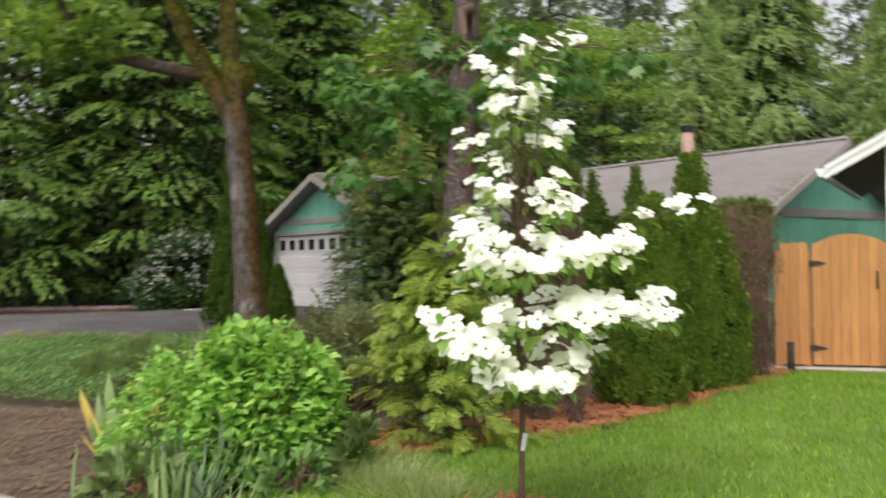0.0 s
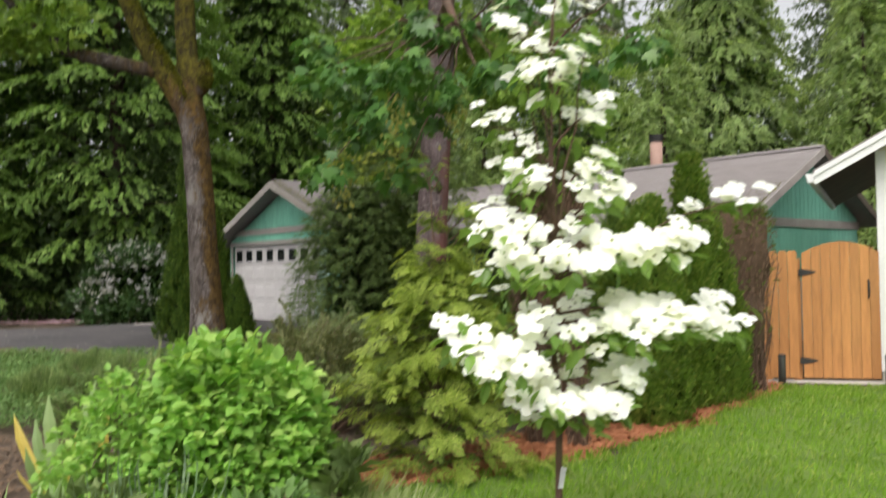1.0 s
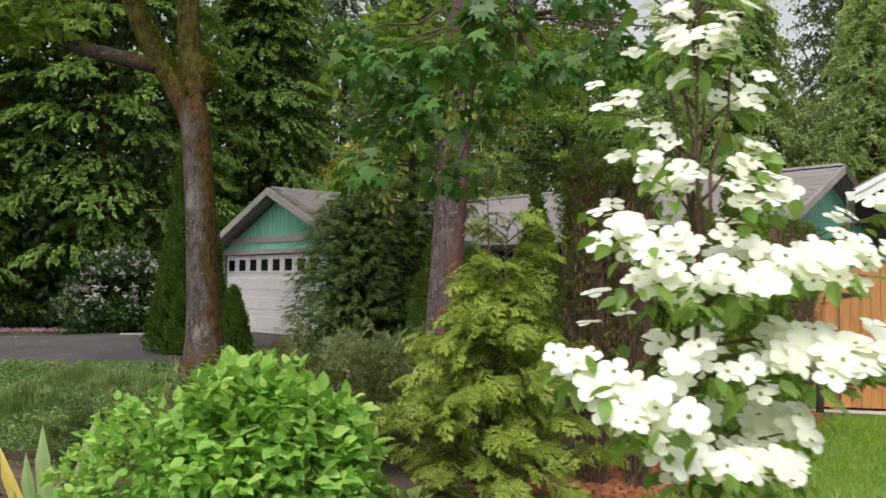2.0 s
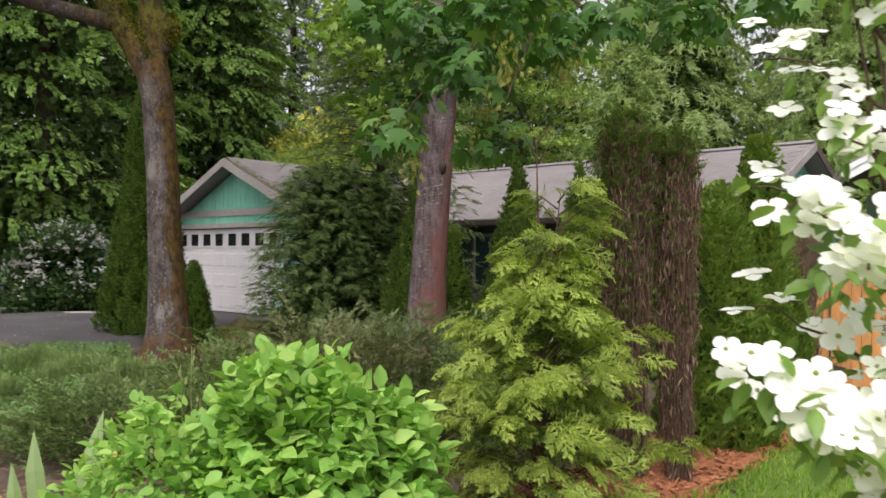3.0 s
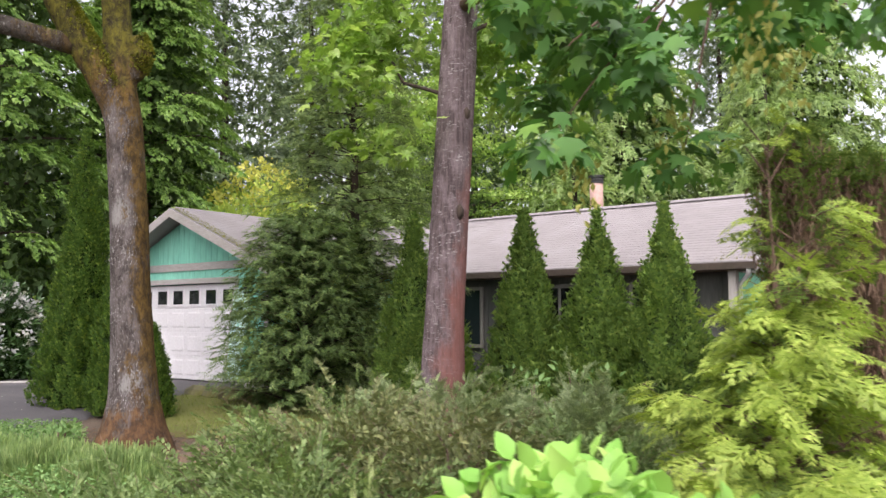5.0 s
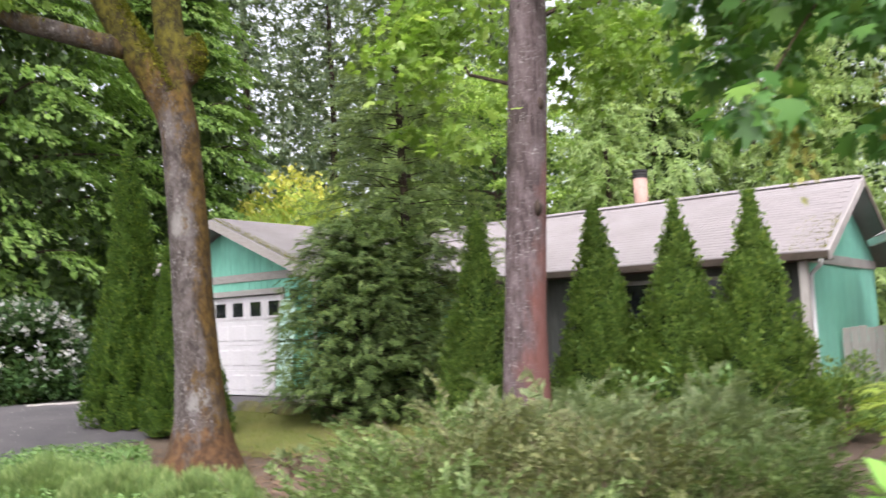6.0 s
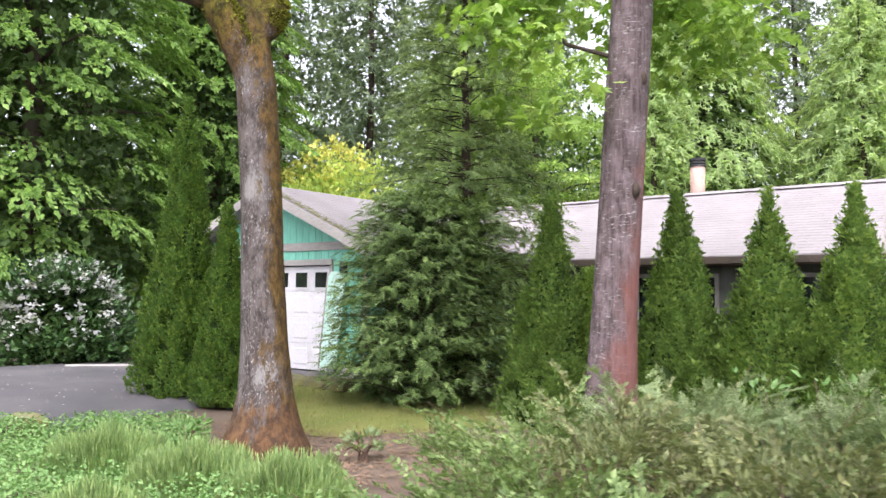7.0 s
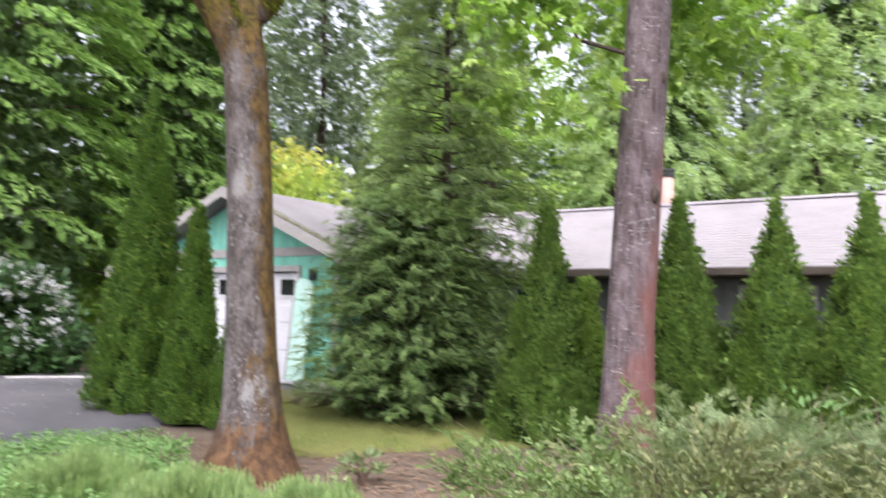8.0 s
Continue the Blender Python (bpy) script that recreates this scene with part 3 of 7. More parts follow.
# ---- ground ----
def inside(poly, x, y):
    hit = np.zeros(np.shape(x), bool)
    n = len(poly)
    for i in range(n):
        (x0, y0), (x1, y1) = poly[i], poly[(i + 1) % n]
        cross = ((y0 > y) != (y1 > y)) & (x < (x1 - x0) * (y - y0) / (y1 - y0 + 1e-12) + x0)
        hit ^= cross
    return hit


def patch(name, poly, lift, step, mat, ragged=0.0, smooth=True):
    """A sheet over the ground inside a polygon, with an uneven rim."""
    xs = np.arange(min(p[0] for p in poly) - step, max(p[0] for p in poly) + 2 * step, step)
    ys = np.arange(min(p[1] for p in poly) - step, max(p[1] for p in poly) + 2 * step, step)
    gx, gy = np.meshgrid(xs, ys, indexing="ij")
    wob = ragged * (np.sin(gx * 5.1 + gy * 2.3) + 0.6 * np.sin(gy * 7.7 - gx * 3.1))
    keep = inside(poly, gx + wob + step / 2, gy - wob + step / 2)[:-1, :-1]
    rim = np.zeros(gx.shape)
    full = np.zeros(gx.shape, int)
    for di in (0, 1):
        for dj in (0, 1):
            full[di:di + keep.shape[0], dj:dj + keep.shape[1]] += keep
    gz_ = ground_z(gx, gy) + np.where(full == 4, lift, -0.02) + 0.006 * np.sin(gx * 9.0) * np.sin(gy * 8.0)
    ids = np.arange(gx.size).reshape(gx.shape)
    q = np.stack([ids[:-1, :-1], ids[1:, :-1], ids[1:, 1:], ids[:-1, 1:]], -1)[keep]
    used, inv = np.unique(q, return_inverse=True)
    verts = np.stack([gx.ravel()[used], gy.ravel()[used], gz_.ravel()[used]], 1)
    return mesh_of(name, verts, inv.reshape(-1, 4), mat, smooth)


lines = np.concatenate([[-600, -250, -110, -60], np.arange(-40, 44, 0.8), [60, 110, 250, 600]])
gx, gy = np.meshgrid(lines, lines + 10, indexing="ij")
gh = ground_z(gx, gy) + 0.025 * np.sin(gx * 1.9) * np.sin(gy * 1.4)
gi = np.arange(gx.size).reshape(gx.shape)
gq = np.stack([gi[:-1, :-1], gi[1:, :-1], gi[1:, 1:], gi[:-1, 1:]], -1).reshape(-1, 4)
tagged(new("ground", mesh_of("ground", np.stack([gx.ravel(), gy.ravel(), gh.ravel() - 0.03], 1), gq, M_SOIL, True)),
       "bare brown garden soil under the plantings", "ground", "", "structure")

LAWN = [(-2.3, 3.6), (-1.7, 5.0), (-1.1, 6.15), (-0.4, 6.55), (0.4, 7.0), (1.5, 7.95), (2.8, 9.3), (4.9, 11.9), (5.2, 12.75), (7.0, 12.35), (16, 9.8), (18, -14), (-6, -14), (-4, 0)]
tagged(new("lawn", patch("lawn", LAWN, 0.015, 0.2, M_LAWN, 0.06)), "mown green lawn with pale patches", "lawn", "", "structure")
MULCH = [(-2.2, 5.6), (-1.3, 6.05), (-0.4, 6.5), (0.4, 6.95), (1.5, 7.9), (2.8, 9.2), (4.9, 11.8), (5.3, 12.7), (4.6, 13.0), (3.6, 11.9), (1.6, 9.4), (0.2, 8.1), (-0.8, 7.3), (-2.0, 6.9)]
tagged(new("mulch_bed", patch("mulch_bed", MULCH, 0.02, 0.1, M_MULCH, 0.05)), "reddish bark mulch bed along the lawn edge", "mulch bed", "", "structure")
MOSSY = [(-3.6, 16.6), (-2.6, 15.9), (0.6, 16.2), (1.2, 18.5), (-1.0, 21.0), (-3.2, 21.6), (-3.7, 19.0)]
tagged(new("mossy_grass", patch("mossy_grass", MOSSY, 0.015, 0.15, M_MOSSY, 0.08)), "thin yellow-green mossy grass", "grass", "", "structure")
DRIVE = [(-1.6, 22.3), (-4.3, 18.4), (-5.6, 16.6), (-9.0, 15.8), (-30, 19.0), (-30, 24.5), (-9.0, 23.4), (-5.5, 26.8)]
tagged(new("driveway", patch("driveway", DRIVE, 0.03, 0.3, M_ASPHALT, 0.03)), "grey asphalt driveway strewn with petals", "driveway", "", "structure")

# ---- teal house with a garage wing: own axes along the garage front (x), back (y) and up ----
HOUSE = pose(-2.25, 22.19, 0.0, 0, 0, -51.95)
house = thing("house", HOUSE, "low teal-painted house with a garage wing and worn shingle roof", "house")
UG, APEX, EAVE, RUN, LRUN = -1.7, 3.86, 2.45, 3.3, 3.75      # garage: ridge line, ridge and eave heights, runs of the two slopes
GL, GR = -5.05, 1.05                                          # its side walls
PITCH = (APEX - EAVE) / RUN
LEAVE = APEX - LRUN * PITCH
E0, RIDGE_Y, RIDGE, U1 = 3.97, 7.3, 4.08, 9.68      # main wing: eave line, ridge line, ridge height, gable overhang's end
MPITCH = (RIDGE - 2.41) / (RIDGE_Y - E0)


def under(u, drop=0.0):
    return APEX - 0.16 - abs(u - UG) * PITCH - drop


# garage front: two piers, header, siding boards above the door
part("wall", box(GL, -4.86, 0, 0.16, -0.2, 2.2), M_TEAL, house)
part("wall", box(0.06, GR, 0, 0.16, -0.02, 2.2), M_TEAL, house)
part("foundation", box(0.06, GR + 0.02, -0.03, 0.2, -0.3, 0.16, 0.01), M_CONCRETE, house)
part("gable_wall", prism([(GL, 2.2), (GR, 2.2), (GR, under(GR)), (UG, under(UG)), (GL, under(GL))], "y", 0.02, 0.16), M_TEAL, house)
part("side_wall", box(GR - 0.14, GR, 0.16, 4.6, -0.2, 2.3), M_TEAL, house)
part("side_wall", box(GL, GL + 0.14, 0.16, 10.0, -0.2, 2.3), M_TEAL, house)
w = 0.2
for i in range(int((GR - GL) / w)):
    a = GL + i * w + 0.006
    b = a + w - 0.012
    part("siding_board", prism([(a, 2.2), (b, 2.2), (b, under(b, 0.02)), (a, under(a, 0.02))], "y", -0.012, 0.019), M_TEAL, house)
for i in range(4):
    a = 0.12 + i * w
    part("siding_board", box(a, a + w - 0.012, -0.014, -0.001, 0.17, 2.2), M_TEAL, house)
part("trim_band", box(GL, GR, -0.045, -0.013, 2.45, 2.62, 0.004), M_TRIM, house)
part("door_header", box(-4.95, 0.1, -0.05, -0.001, 2.15, 2.27, 0.004), M_TRIM, house)
part("door_jamb", box(-0.0, 0.1, -0.03, 0.12, 0.0, 2.148, 0.004), M_TRIM, house)
part("door_jamb", box(-4.96, -4.86, -0.03, 0.12, 0.0, 2.148, 0.004), M_TRIM, house)
part("corner_board", box(GR - 0.09, GR + 0.02, -0.035, -0.015, 0.17, 2.445, 0.003), M_TRIM, house)

# garage door: four sections, eight small panes in the top one
gdoor = part("garage_door", box(-4.85, -0.01, 0.101, 0.12, 0.0, 2.13), M_DOOR, house, "white sectional garage door with a row of small square windows")
for k in range(4):
    z0 = 0.01 + k * 0.532
    sec = part("section", box(-4.855, -0.005, 0.06, 0.1, z0, z0 + 0.527, 0.006), M_DOOR, gdoor)
    for c in range(8):
        x0 = -4.855 + c * 0.6055 + 0.07
        if k < 3:
            bm = bmesh.new()
            o = [(x0, z0 + 0.09), (x0 + 0.47, z0 + 0.09), (x0 + 0.47, z0 + 0.44), (x0, z0 + 0.44)]
            q = [(x0 + 0.03, z0 + 0.12), (x0 + 0.44, z0 + 0.12), (x0 + 0.44, z0 + 0.41), (x0 + 0.03, z0 + 0.41)]
            vo = [bm.verts.new((a, 0.0595, b)) for a, b in o]
            vq = [bm.verts.new((a, 0.047, b)) for a, b in q]
            bm.faces.new(vq)
            for i in range(4):
                bm.faces.new((vo[i], vo[(i + 1) % 4], vq[(i + 1) % 4], vq[i]))
            bmesh.ops.recalc_face_normals(bm, faces=bm.faces[:])
            part("raised_panel", bm, M_DOOR, gdoor)
        else:
            part("window_pane", box(x0 + 0.05, x0 + 0.42, 0.052, 0.0585, z0 + 0.09, z0 + 0.40), M_GLASS, gdoor, "small dark square pane")
            for bx in ((x0 + 0.01, x0 + 0.05, z0 + 0.05, z0 + 0.44), (x0 + 0.42, x0 + 0.46, z0 + 0.05, z0 + 0.44)):
                part("window_frame", box(bx[0], bx[1], 0.04, 0.0588, bx[2], bx[3], 0.003), M_DOOR, gdoor)
            for bz in ((z0 + 0.05, z0 + 0.09), (z0 + 0.40, z0 + 0.44)):
                part("window_frame", box(x0 + 0.05, x0 + 0.42, 0.04, 0.0588, bz[0], bz[1], 0.003), M_DOOR, gdoor)
lamp = part("wall_lamp", box(0.42, 0.54, -0.16, -0.016, 1.98, 2.2, 0.02), M_IRON, house, "black outdoor wall lamp")

# main wing walls
UW, VW, VB = 9.2, 4.45, 10.2


def munder(v, drop=0.0):
    return RIDGE - 0.15 - abs(v - RIDGE_Y) * MPITCH - drop


# front wall in dark grey, the other walls in teal
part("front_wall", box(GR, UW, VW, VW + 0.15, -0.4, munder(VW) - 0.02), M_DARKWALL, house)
part("gable_wall", prism([(VW, -0.4), (VB, -0.4), (VB, munder(VB)), (RIDGE_Y, munder(RIDGE_Y)), (VW, munder(VW))], "x", UW - 0.15, UW), M_TEAL, house)
part("back_wall", box(-5.6, UW, VB - 0.15, VB, -0.4, munder(VB) - 0.02), M_TEAL, house)
for i in range(28):
    a = VW + 0.01 + i * 0.2
    b = a + 0.19
    if b < VB:
        part("siding_board", prism([(a, -0.35), (b, -0.35), (b, munder(b, 0.03)), (a, munder(a, 0.03))], "x", UW + 0.001, UW + 0.012), M_TEAL, house)
part("trim_band", box(UW + 0.013, UW + 0.045, VW, VB, 2.22, 2.42, 0.004), M_TRIM, house)
part("corner_post", box(UW - 0.05, UW + 0.1, VW - 0.4, VW - 0.26, -0.3, 2.3, 0.01), M_GREYWOOD, house, "grey weathered post under the eave")
bm = prism([(VW - 0.27, 2.28), (VW, 2.28), (VW, 1.95)], "x", UW - 0.03, UW + 0.03)
part("bracket", bm, M_GREYWOOD, house)
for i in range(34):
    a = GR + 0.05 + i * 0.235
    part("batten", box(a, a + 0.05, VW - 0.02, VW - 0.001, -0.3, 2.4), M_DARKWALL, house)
for u0, u1, z0, z1 in ((2.3, 3.3, 0.75, 2.0), (4.6, 6.2, 0.75, 2.0), (7.1, 8.3, 0.75, 2.0)):
    win = part("window", box(u0 - 0.08, u1 + 0.08, VW - 0.034, VW - 0.021, z0 - 0.08, z1 + 0.08), M_DULLFRAME, house, "front window with a dull grey frame")
    part("pane", box(u0, u1, VW - 0.045, VW - 0.035, z0, z1), M_GLASS, win)
    for a0, a1, b0, b1 in ((u0 - 0.08, u0, z0 - 0.08, z1 + 0.08), (u1, u1 + 0.08, z0 - 0.08, z1 + 0.08), (u0, u1, z1, z1 + 0.08), (u0, u1, z0 - 0.08, z0),
                           ((u0 + u1) / 2 - 0.03, (u0 + u1) / 2 + 0.03, z0, z1)):
        part("frame", box(a0, a1, VW - 0.07, VW - 0.02, b0, b1, 0.005), M_DULLFRAME, win)

# roofs: slabs, boards and gutter
def slab(name, corners, thick, mat, parent, label=""):
    bm = bmesh.new()
    lo = [bm.verts.new((x, y, z - thick)) for x, y, z in corners]
    hi = [bm.verts.new(c) for c in corners]
    bm.faces.new(hi)
    bm.faces.new(lo[::-1])
    for i in range(4):
        bm.faces.new((lo[i], lo[(i + 1) % 4], hi[(i + 1) % 4], hi[i]))
    bmesh.ops.recalc_face_normals(bm, faces=bm.faces[:])
    return part(name, bm, mat, parent, label)


roof = part("roof", prism([(RIDGE_Y - 0.16, RIDGE - 0.045), (RIDGE_Y, RIDGE + 0.012), (RIDGE_Y + 0.16, RIDGE - 0.045), (RIDGE_Y, RIDGE - 0.01)], "x", UG - 3.6, U1), M_SHINGLE, house, "faded brown-grey shingle roof with moss along the edges")
JOIN = RIDGE_Y - 0.3
slab("roof_slope", [(UG + 0.0, -0.5, APEX - 0.02), (UG + RUN, -0.5, EAVE - 0.02), (UG + RUN, JOIN, EAVE - 0.02), (UG, JOIN, APEX - 0.02)], 0.1, M_SHINGLE_REST, roof)
slab("roof_slope", [(UG, -0.5, APEX - 0.02), (UG - LRUN, -0.5, LEAVE - 0.02), (UG - LRUN, JOIN, LEAVE - 0.02), (UG, JOIN, APEX - 0.02)], 0.1, M_SHINGLE, roof)
slab("roof_slope", [(UG, E0, 2.39), (U1, E0, 2.39), (U1, RIDGE_Y, RIDGE - 0.02), (UG - 3.6, RIDGE_Y, RIDGE - 0.02)], 0.1, M_SHINGLE_REST, roof)
slab("roof_slope", [(UG - 3.6, 2 * RIDGE_Y - E0, 2.39), (U1, 2 * RIDGE_Y - E0, 2.39), (U1, RIDGE_Y, RIDGE - 0.02), (UG - 3.6, RIDGE_Y, RIDGE - 0.02)], 0.1, M_SHINGLE, roof)
for s, run, low in ((1, RUN, EAVE), (-1, LRUN, LEAVE)):
    part("rake_board", prism([(UG, APEX - 0.03), (UG + s * (run + 0.02), low - 0.03), (UG + s * (run + 0.02), low - 0.22), (UG, APEX - 0.22)], "y", -0.535, -0.502), M_TRIM, roof)
part("rake_board", prism([(RIDGE_Y, RIDGE - 0.03), (E0 - 0.02, 2.38), (E0 - 0.02, 2.2), (RIDGE_Y, RIDGE - 0.22)], "x", U1 + 0.002, U1 + 0.03), M_TRIM, roof)
part("rake_board", prism([(RIDGE_Y, RIDGE - 0.03), (2 * RIDGE_Y - E0, 2.38), (2 * RIDGE_Y - E0, 2.2), (RIDGE_Y, RIDGE - 0.22)], "x", U1 + 0.002, U1 + 0.03), M_SOFFIT, roof)
part("gutter", prism([(E0 - 0.13, 2.37), (E0 - 0.003, 2.37), (E0 - 0.003, 2.25), (E0 - 0.09, 2.25)], "x", UG + RUN + 0.1, U1 + 0.02), M_SOFFIT, roof)
part("gutter", prism([(UG + RUN + 0.003, EAVE - 0.02), (UG + RUN + 0.12, EAVE - 0.02), (UG + RUN + 0.08, EAVE - 0.14), (UG + RUN + 0.003, EAVE - 0.14)], "y", -0.5, E0 - 0.2), M_TRIM, roof)
part("soffit", box(UG + RUN - 0.2, U1 - 0.02, E0 + 0.0, VW, 2.235, 2.25), M_SOFFIT, roof)
dv, df = tube([(U1 - 0.1, E0 - 0.06, 2.25), (U1 - 0.16, E0 + 0.1, 2.15), (UW + 0.07, VW - 0.05, 2.0), (UW + 0.07, VW - 0.05, 1.0), (UW + 0.07, VW - 0.05, -0.2)], [0.04] * 5, 8)
child("downspout", mesh_of("downspout", dv, df, M_WHITE, True), roof, "pale downspout at the corner")
fv, ff = tube([(3.86, 9.3, 3.0), (3.86, 9.3, 4.3), (3.86, 9.3, 5.06)], [0.185] * 3, 16)
flue = child("chimney", mesh_of("chimney", fv, ff, M_FLUE, True), house, "round pink chimney flue")
for k in range(3):
    cv, cf = tube([(3.86, 9.3, 5.06 + k * 0.08), (3.86, 9.3, 5.12 + k * 0.08)], [0.2 + 0.012 * (k == 2), 0.2 + 0.012 * (k == 2)], 16)
    child("cap_ring", mesh_of("cap_ring", cv, cf, M_IRON), flue, "black flue cap ring")

# ---- cream house at the lawn's edge: x along its front wall, y back ----
CREAM = pose(7.04, 13.0, -0.5, 0, 0, -31)
cream = thing("cream_house", CREAM, "cream lap-sided house with white trim and a gable eave", "house")
part("wall", box(0, 6.0, 0.0, 0.18, 0.1, 3.35), M_CREAM, cream)
part("side_wall", box(0, 0.18, 0.18, 7.0, 0.1, 3.35), M_CREAM, cream)
part("foundation", box(-0.01, 6.0, -0.02, 0.2, -0.3, 0.24, 0.01), M_CONCRETE, cream)
for k in range(16):
    z = 0.27 + k * 0.182
    part("lap_board", prism([(-0.006, z + 0.188), (-0.019, z), (-0.004, z)], "x", 0.12, 6.0), M_CREAM, cream)
part("corner_board", box(-0.02, 0.12, -0.045, 0.0, 0.24, 3.6, 0.004), M_WHITE, cream)
part("corner_board", box(-0.022, -0.001, 0.0, 0.12, 0.24, 3.6, 0.004), M_WHITE, cream)
part("frieze_board", box(0.12, 6.0, -0.04, -0.002, 3.2, 3.4, 0.004), M_WHITE, cream)
SL = 0.55
part("gable_wall", prism([(0, 3.36), (6.0, 3.36), (6.0, 3.6 + 6.0 * SL), (0, 3.6)], "y", 0.0, 0.16), M_CREAM, cream)
for k in range(14):
    a = 0.42 + k * 0.4
    part("batten", prism([(a, 3.42), (a + 0.05, 3.42), (a + 0.05, 3.58 + (a + 0.05) * SL), (a, 3.58 + a * SL)], "y", -0.022, -0.001), M_CREAM, cream)
# eave: roof slab overhanging to the side and the front
OV = 0.85
z_at = lambda a: 3.65 + a * SL
slab("roof_slope", [(-OV, -0.45, z_at(-OV) + 0.12), (6.2, -0.45, z_at(6.2) + 0.12), (6.2, 7.0, z_at(6.2) + 0.12), (-OV, 7.0, z_at(-OV) + 0.12)], 0.1, M_SOFFIT, cream)
slab("roof_cover", [(-OV - 0.03, -0.48, z_at(-OV) + 0.13), (6.2, -0.48, z_at(6.2) + 0.15), (6.2, 7.0, z_at(6.2) + 0.15), (-OV - 0.03, 7.0, z_at(-OV) + 0.13)], 0.024, M_SHINGLE, cream)
part("rake_board", prism([(-OV, z_at(-OV) + 0.11), (6.2, z_at(6.2) + 0.11), (6.2, z_at(6.2) - 0.09), (-OV, z_at(-OV) - 0.09)], "y", -0.49, -0.452), M_WHITE, cream)
part("rake_trim", prism([(-OV, z_at(-OV) + 0.12), (6.2, z_at(6.2) + 0.12), (6.2, z_at(6.2) + 0.04), (-OV, z_at(-OV) + 0.04)], "y", -0.515, -0.4905), M_WHITE, cream)
part("gutter", prism([(-OV - 0.13, z_at(-OV) + 0.08), (-OV - 0.002, z_at(-OV) + 0.08), (-OV - 0.002, z_at(-OV) - 0.05), (-OV - 0.09, z_at(-OV) - 0.05)], "y", -0.5, 7.0), M_WHITE, cream)
cwin = part("window", box(1.0, 2.3, -0.0315, -0.026, 1.32, 3.1), M_WHITE, cream, "white-trimmed window over a planter box")
part("window_trim", box(0.98, 1.10, -0.06, -0.031, 1.30, 3.12, 0.004), M_WHITE, cwin)
part("window_trim", box(1.10, 2.3, -0.06, -0.031, 3.0, 3.12, 0.004), M_WHITE, cwin)
part("window_trim", box(1.10, 2.3, -0.06, -0.031, 1.30, 1.40, 0.004), M_WHITE, cwin)
part("pane", box(1.10, 2.3, -0.04, -0.032, 1.40, 3.0), M_GLASS, cwin)
part("planter_box", box(1.04, 2.4, -0.26, -0.032, 1.10, 1.28, 0.01), M_PLANTER, cwin, "rust-brown window planter box")

# ---- gate and fence between the houses ----
GATE = pose(5.93, 13.24, -0.5, 0, 0, -18)
gate = thing("garden_gate", GATE, "closed orange-stained cedar gate with an arched top and black hinges", "gate")
NB, GW = 8, 1.09
for k in range(NB):
    a, b = k * GW / NB + 0.003, (k + 1) * GW / NB - 0.003
    arch = lambda x: 2.06 + 0.17 * math.sin(math.pi * min(1, max(0, (x - 0.03) / 1.05))) ** 0.8
    part("board", prism([(a, 0.14), (b, 0.14), (b, arch(b)), (a, arch(a))], "y", -0.022, 0.0), M_FENCEWOOD, gate)
for z in (0.4, 1.7):
    part("rail", box(0.02, GW - 0.02, 0.002, 0.04, z, z + 0.09), M_FENCEWOOD, gate)
for z in (0.40, 1.76):
    hv = prism([(-0.05, z - 0.05), (0.02, z - 0.05), (0.2, z - 0.012), (0.2, z + 0.012), (0.02, z + 0.05), (-0.05, z + 0.05)], "y", -0.032, -0.0225)
    part("hinge", hv, M_IRON, gate, "black strap hinge")
hv, hf = tube([(0.93, -0.025, 1.36), (0.93, -0.07, 1.39), (0.93, -0.075, 1.5), (0.93, -0.07, 1.6), (0.93, -0.025, 1.63)], [0.012, 0.014, 0.018, 0.014, 0.012], 8)
child("handle", mesh_of("handle", hv, hf, M_IRON, True), gate, "black pull handle")
fence = thing("gate_fence", GATE, "short orange-stained cedar fence panel beside the gate", "fence")
for k in range(3):
    a = -0.485 + k * 0.14
    part("board", prism([(a, 0.14), (a + 0.134, 0.14), (a + 0.134, 2.06), (a + 0.11, 2.1), (a + 0.02, 2.1), (a, 2.06)], "y", -0.06, -0.038), M_FENCEWOOD, fence)
part("post", box(-0.13, -0.01, 0.03, 0.13, 0.0, 1.98, 0.006), M_FENCEWOOD, fence)
part("post", box(-0.56, -0.46, -0.035, 0.06, 0.0, 1.98, 0.006), M_FENCEWOOD, fence)
tagged(part("gate_threshold", box(-0.6, 2.6, -0.28, 0.05, -0.12, 0.1, 0.01), M_CONCRETE, None, "", GATE), "pale concrete threshold strip under the gate", "threshold", "", "structure")
for k, (x, y) in enumerate(((5.40, 12.85), (6.87, 12.55))):
    st = thing("stake_post", pose(x, y, gz(x, y)), "short dark round-topped garden stake", "stake", "stakes by the gate")
    sv, sf = tube([(0, 0, -0.08), (0, 0, 0.36), (0, 0, 0.40), (0, 0, 0.43)], [0.055, 0.052, 0.056, 0.03], 12, 0.05)
    child("post", mesh_of("post", sv, sf, M_DARKWALL, True), st)
    sv, sf = tube([(0, 0, 0.40), (0, 0, 0.425)], [0.062, 0.05], 12)
    child("cap", mesh_of("cap", sv, sf, M_IRON), st)
# weathered fence beyond the teal gable
gf = thing("grey_fence", HOUSE, "low weathered grey board fence by the gable wall", "fence")
for k in range(13):
    part("board", box(9.3 + k * 0.15, 9.44 + k * 0.15, 6.2, 6.225, -0.35, 0.98 + 0.02 * (k % 3)), M_GREYWOOD, gf)
part("rail", box(9.28, 11.3, 6.228, 6.27, 0.6, 0.69), M_GREYWOOD, gf)

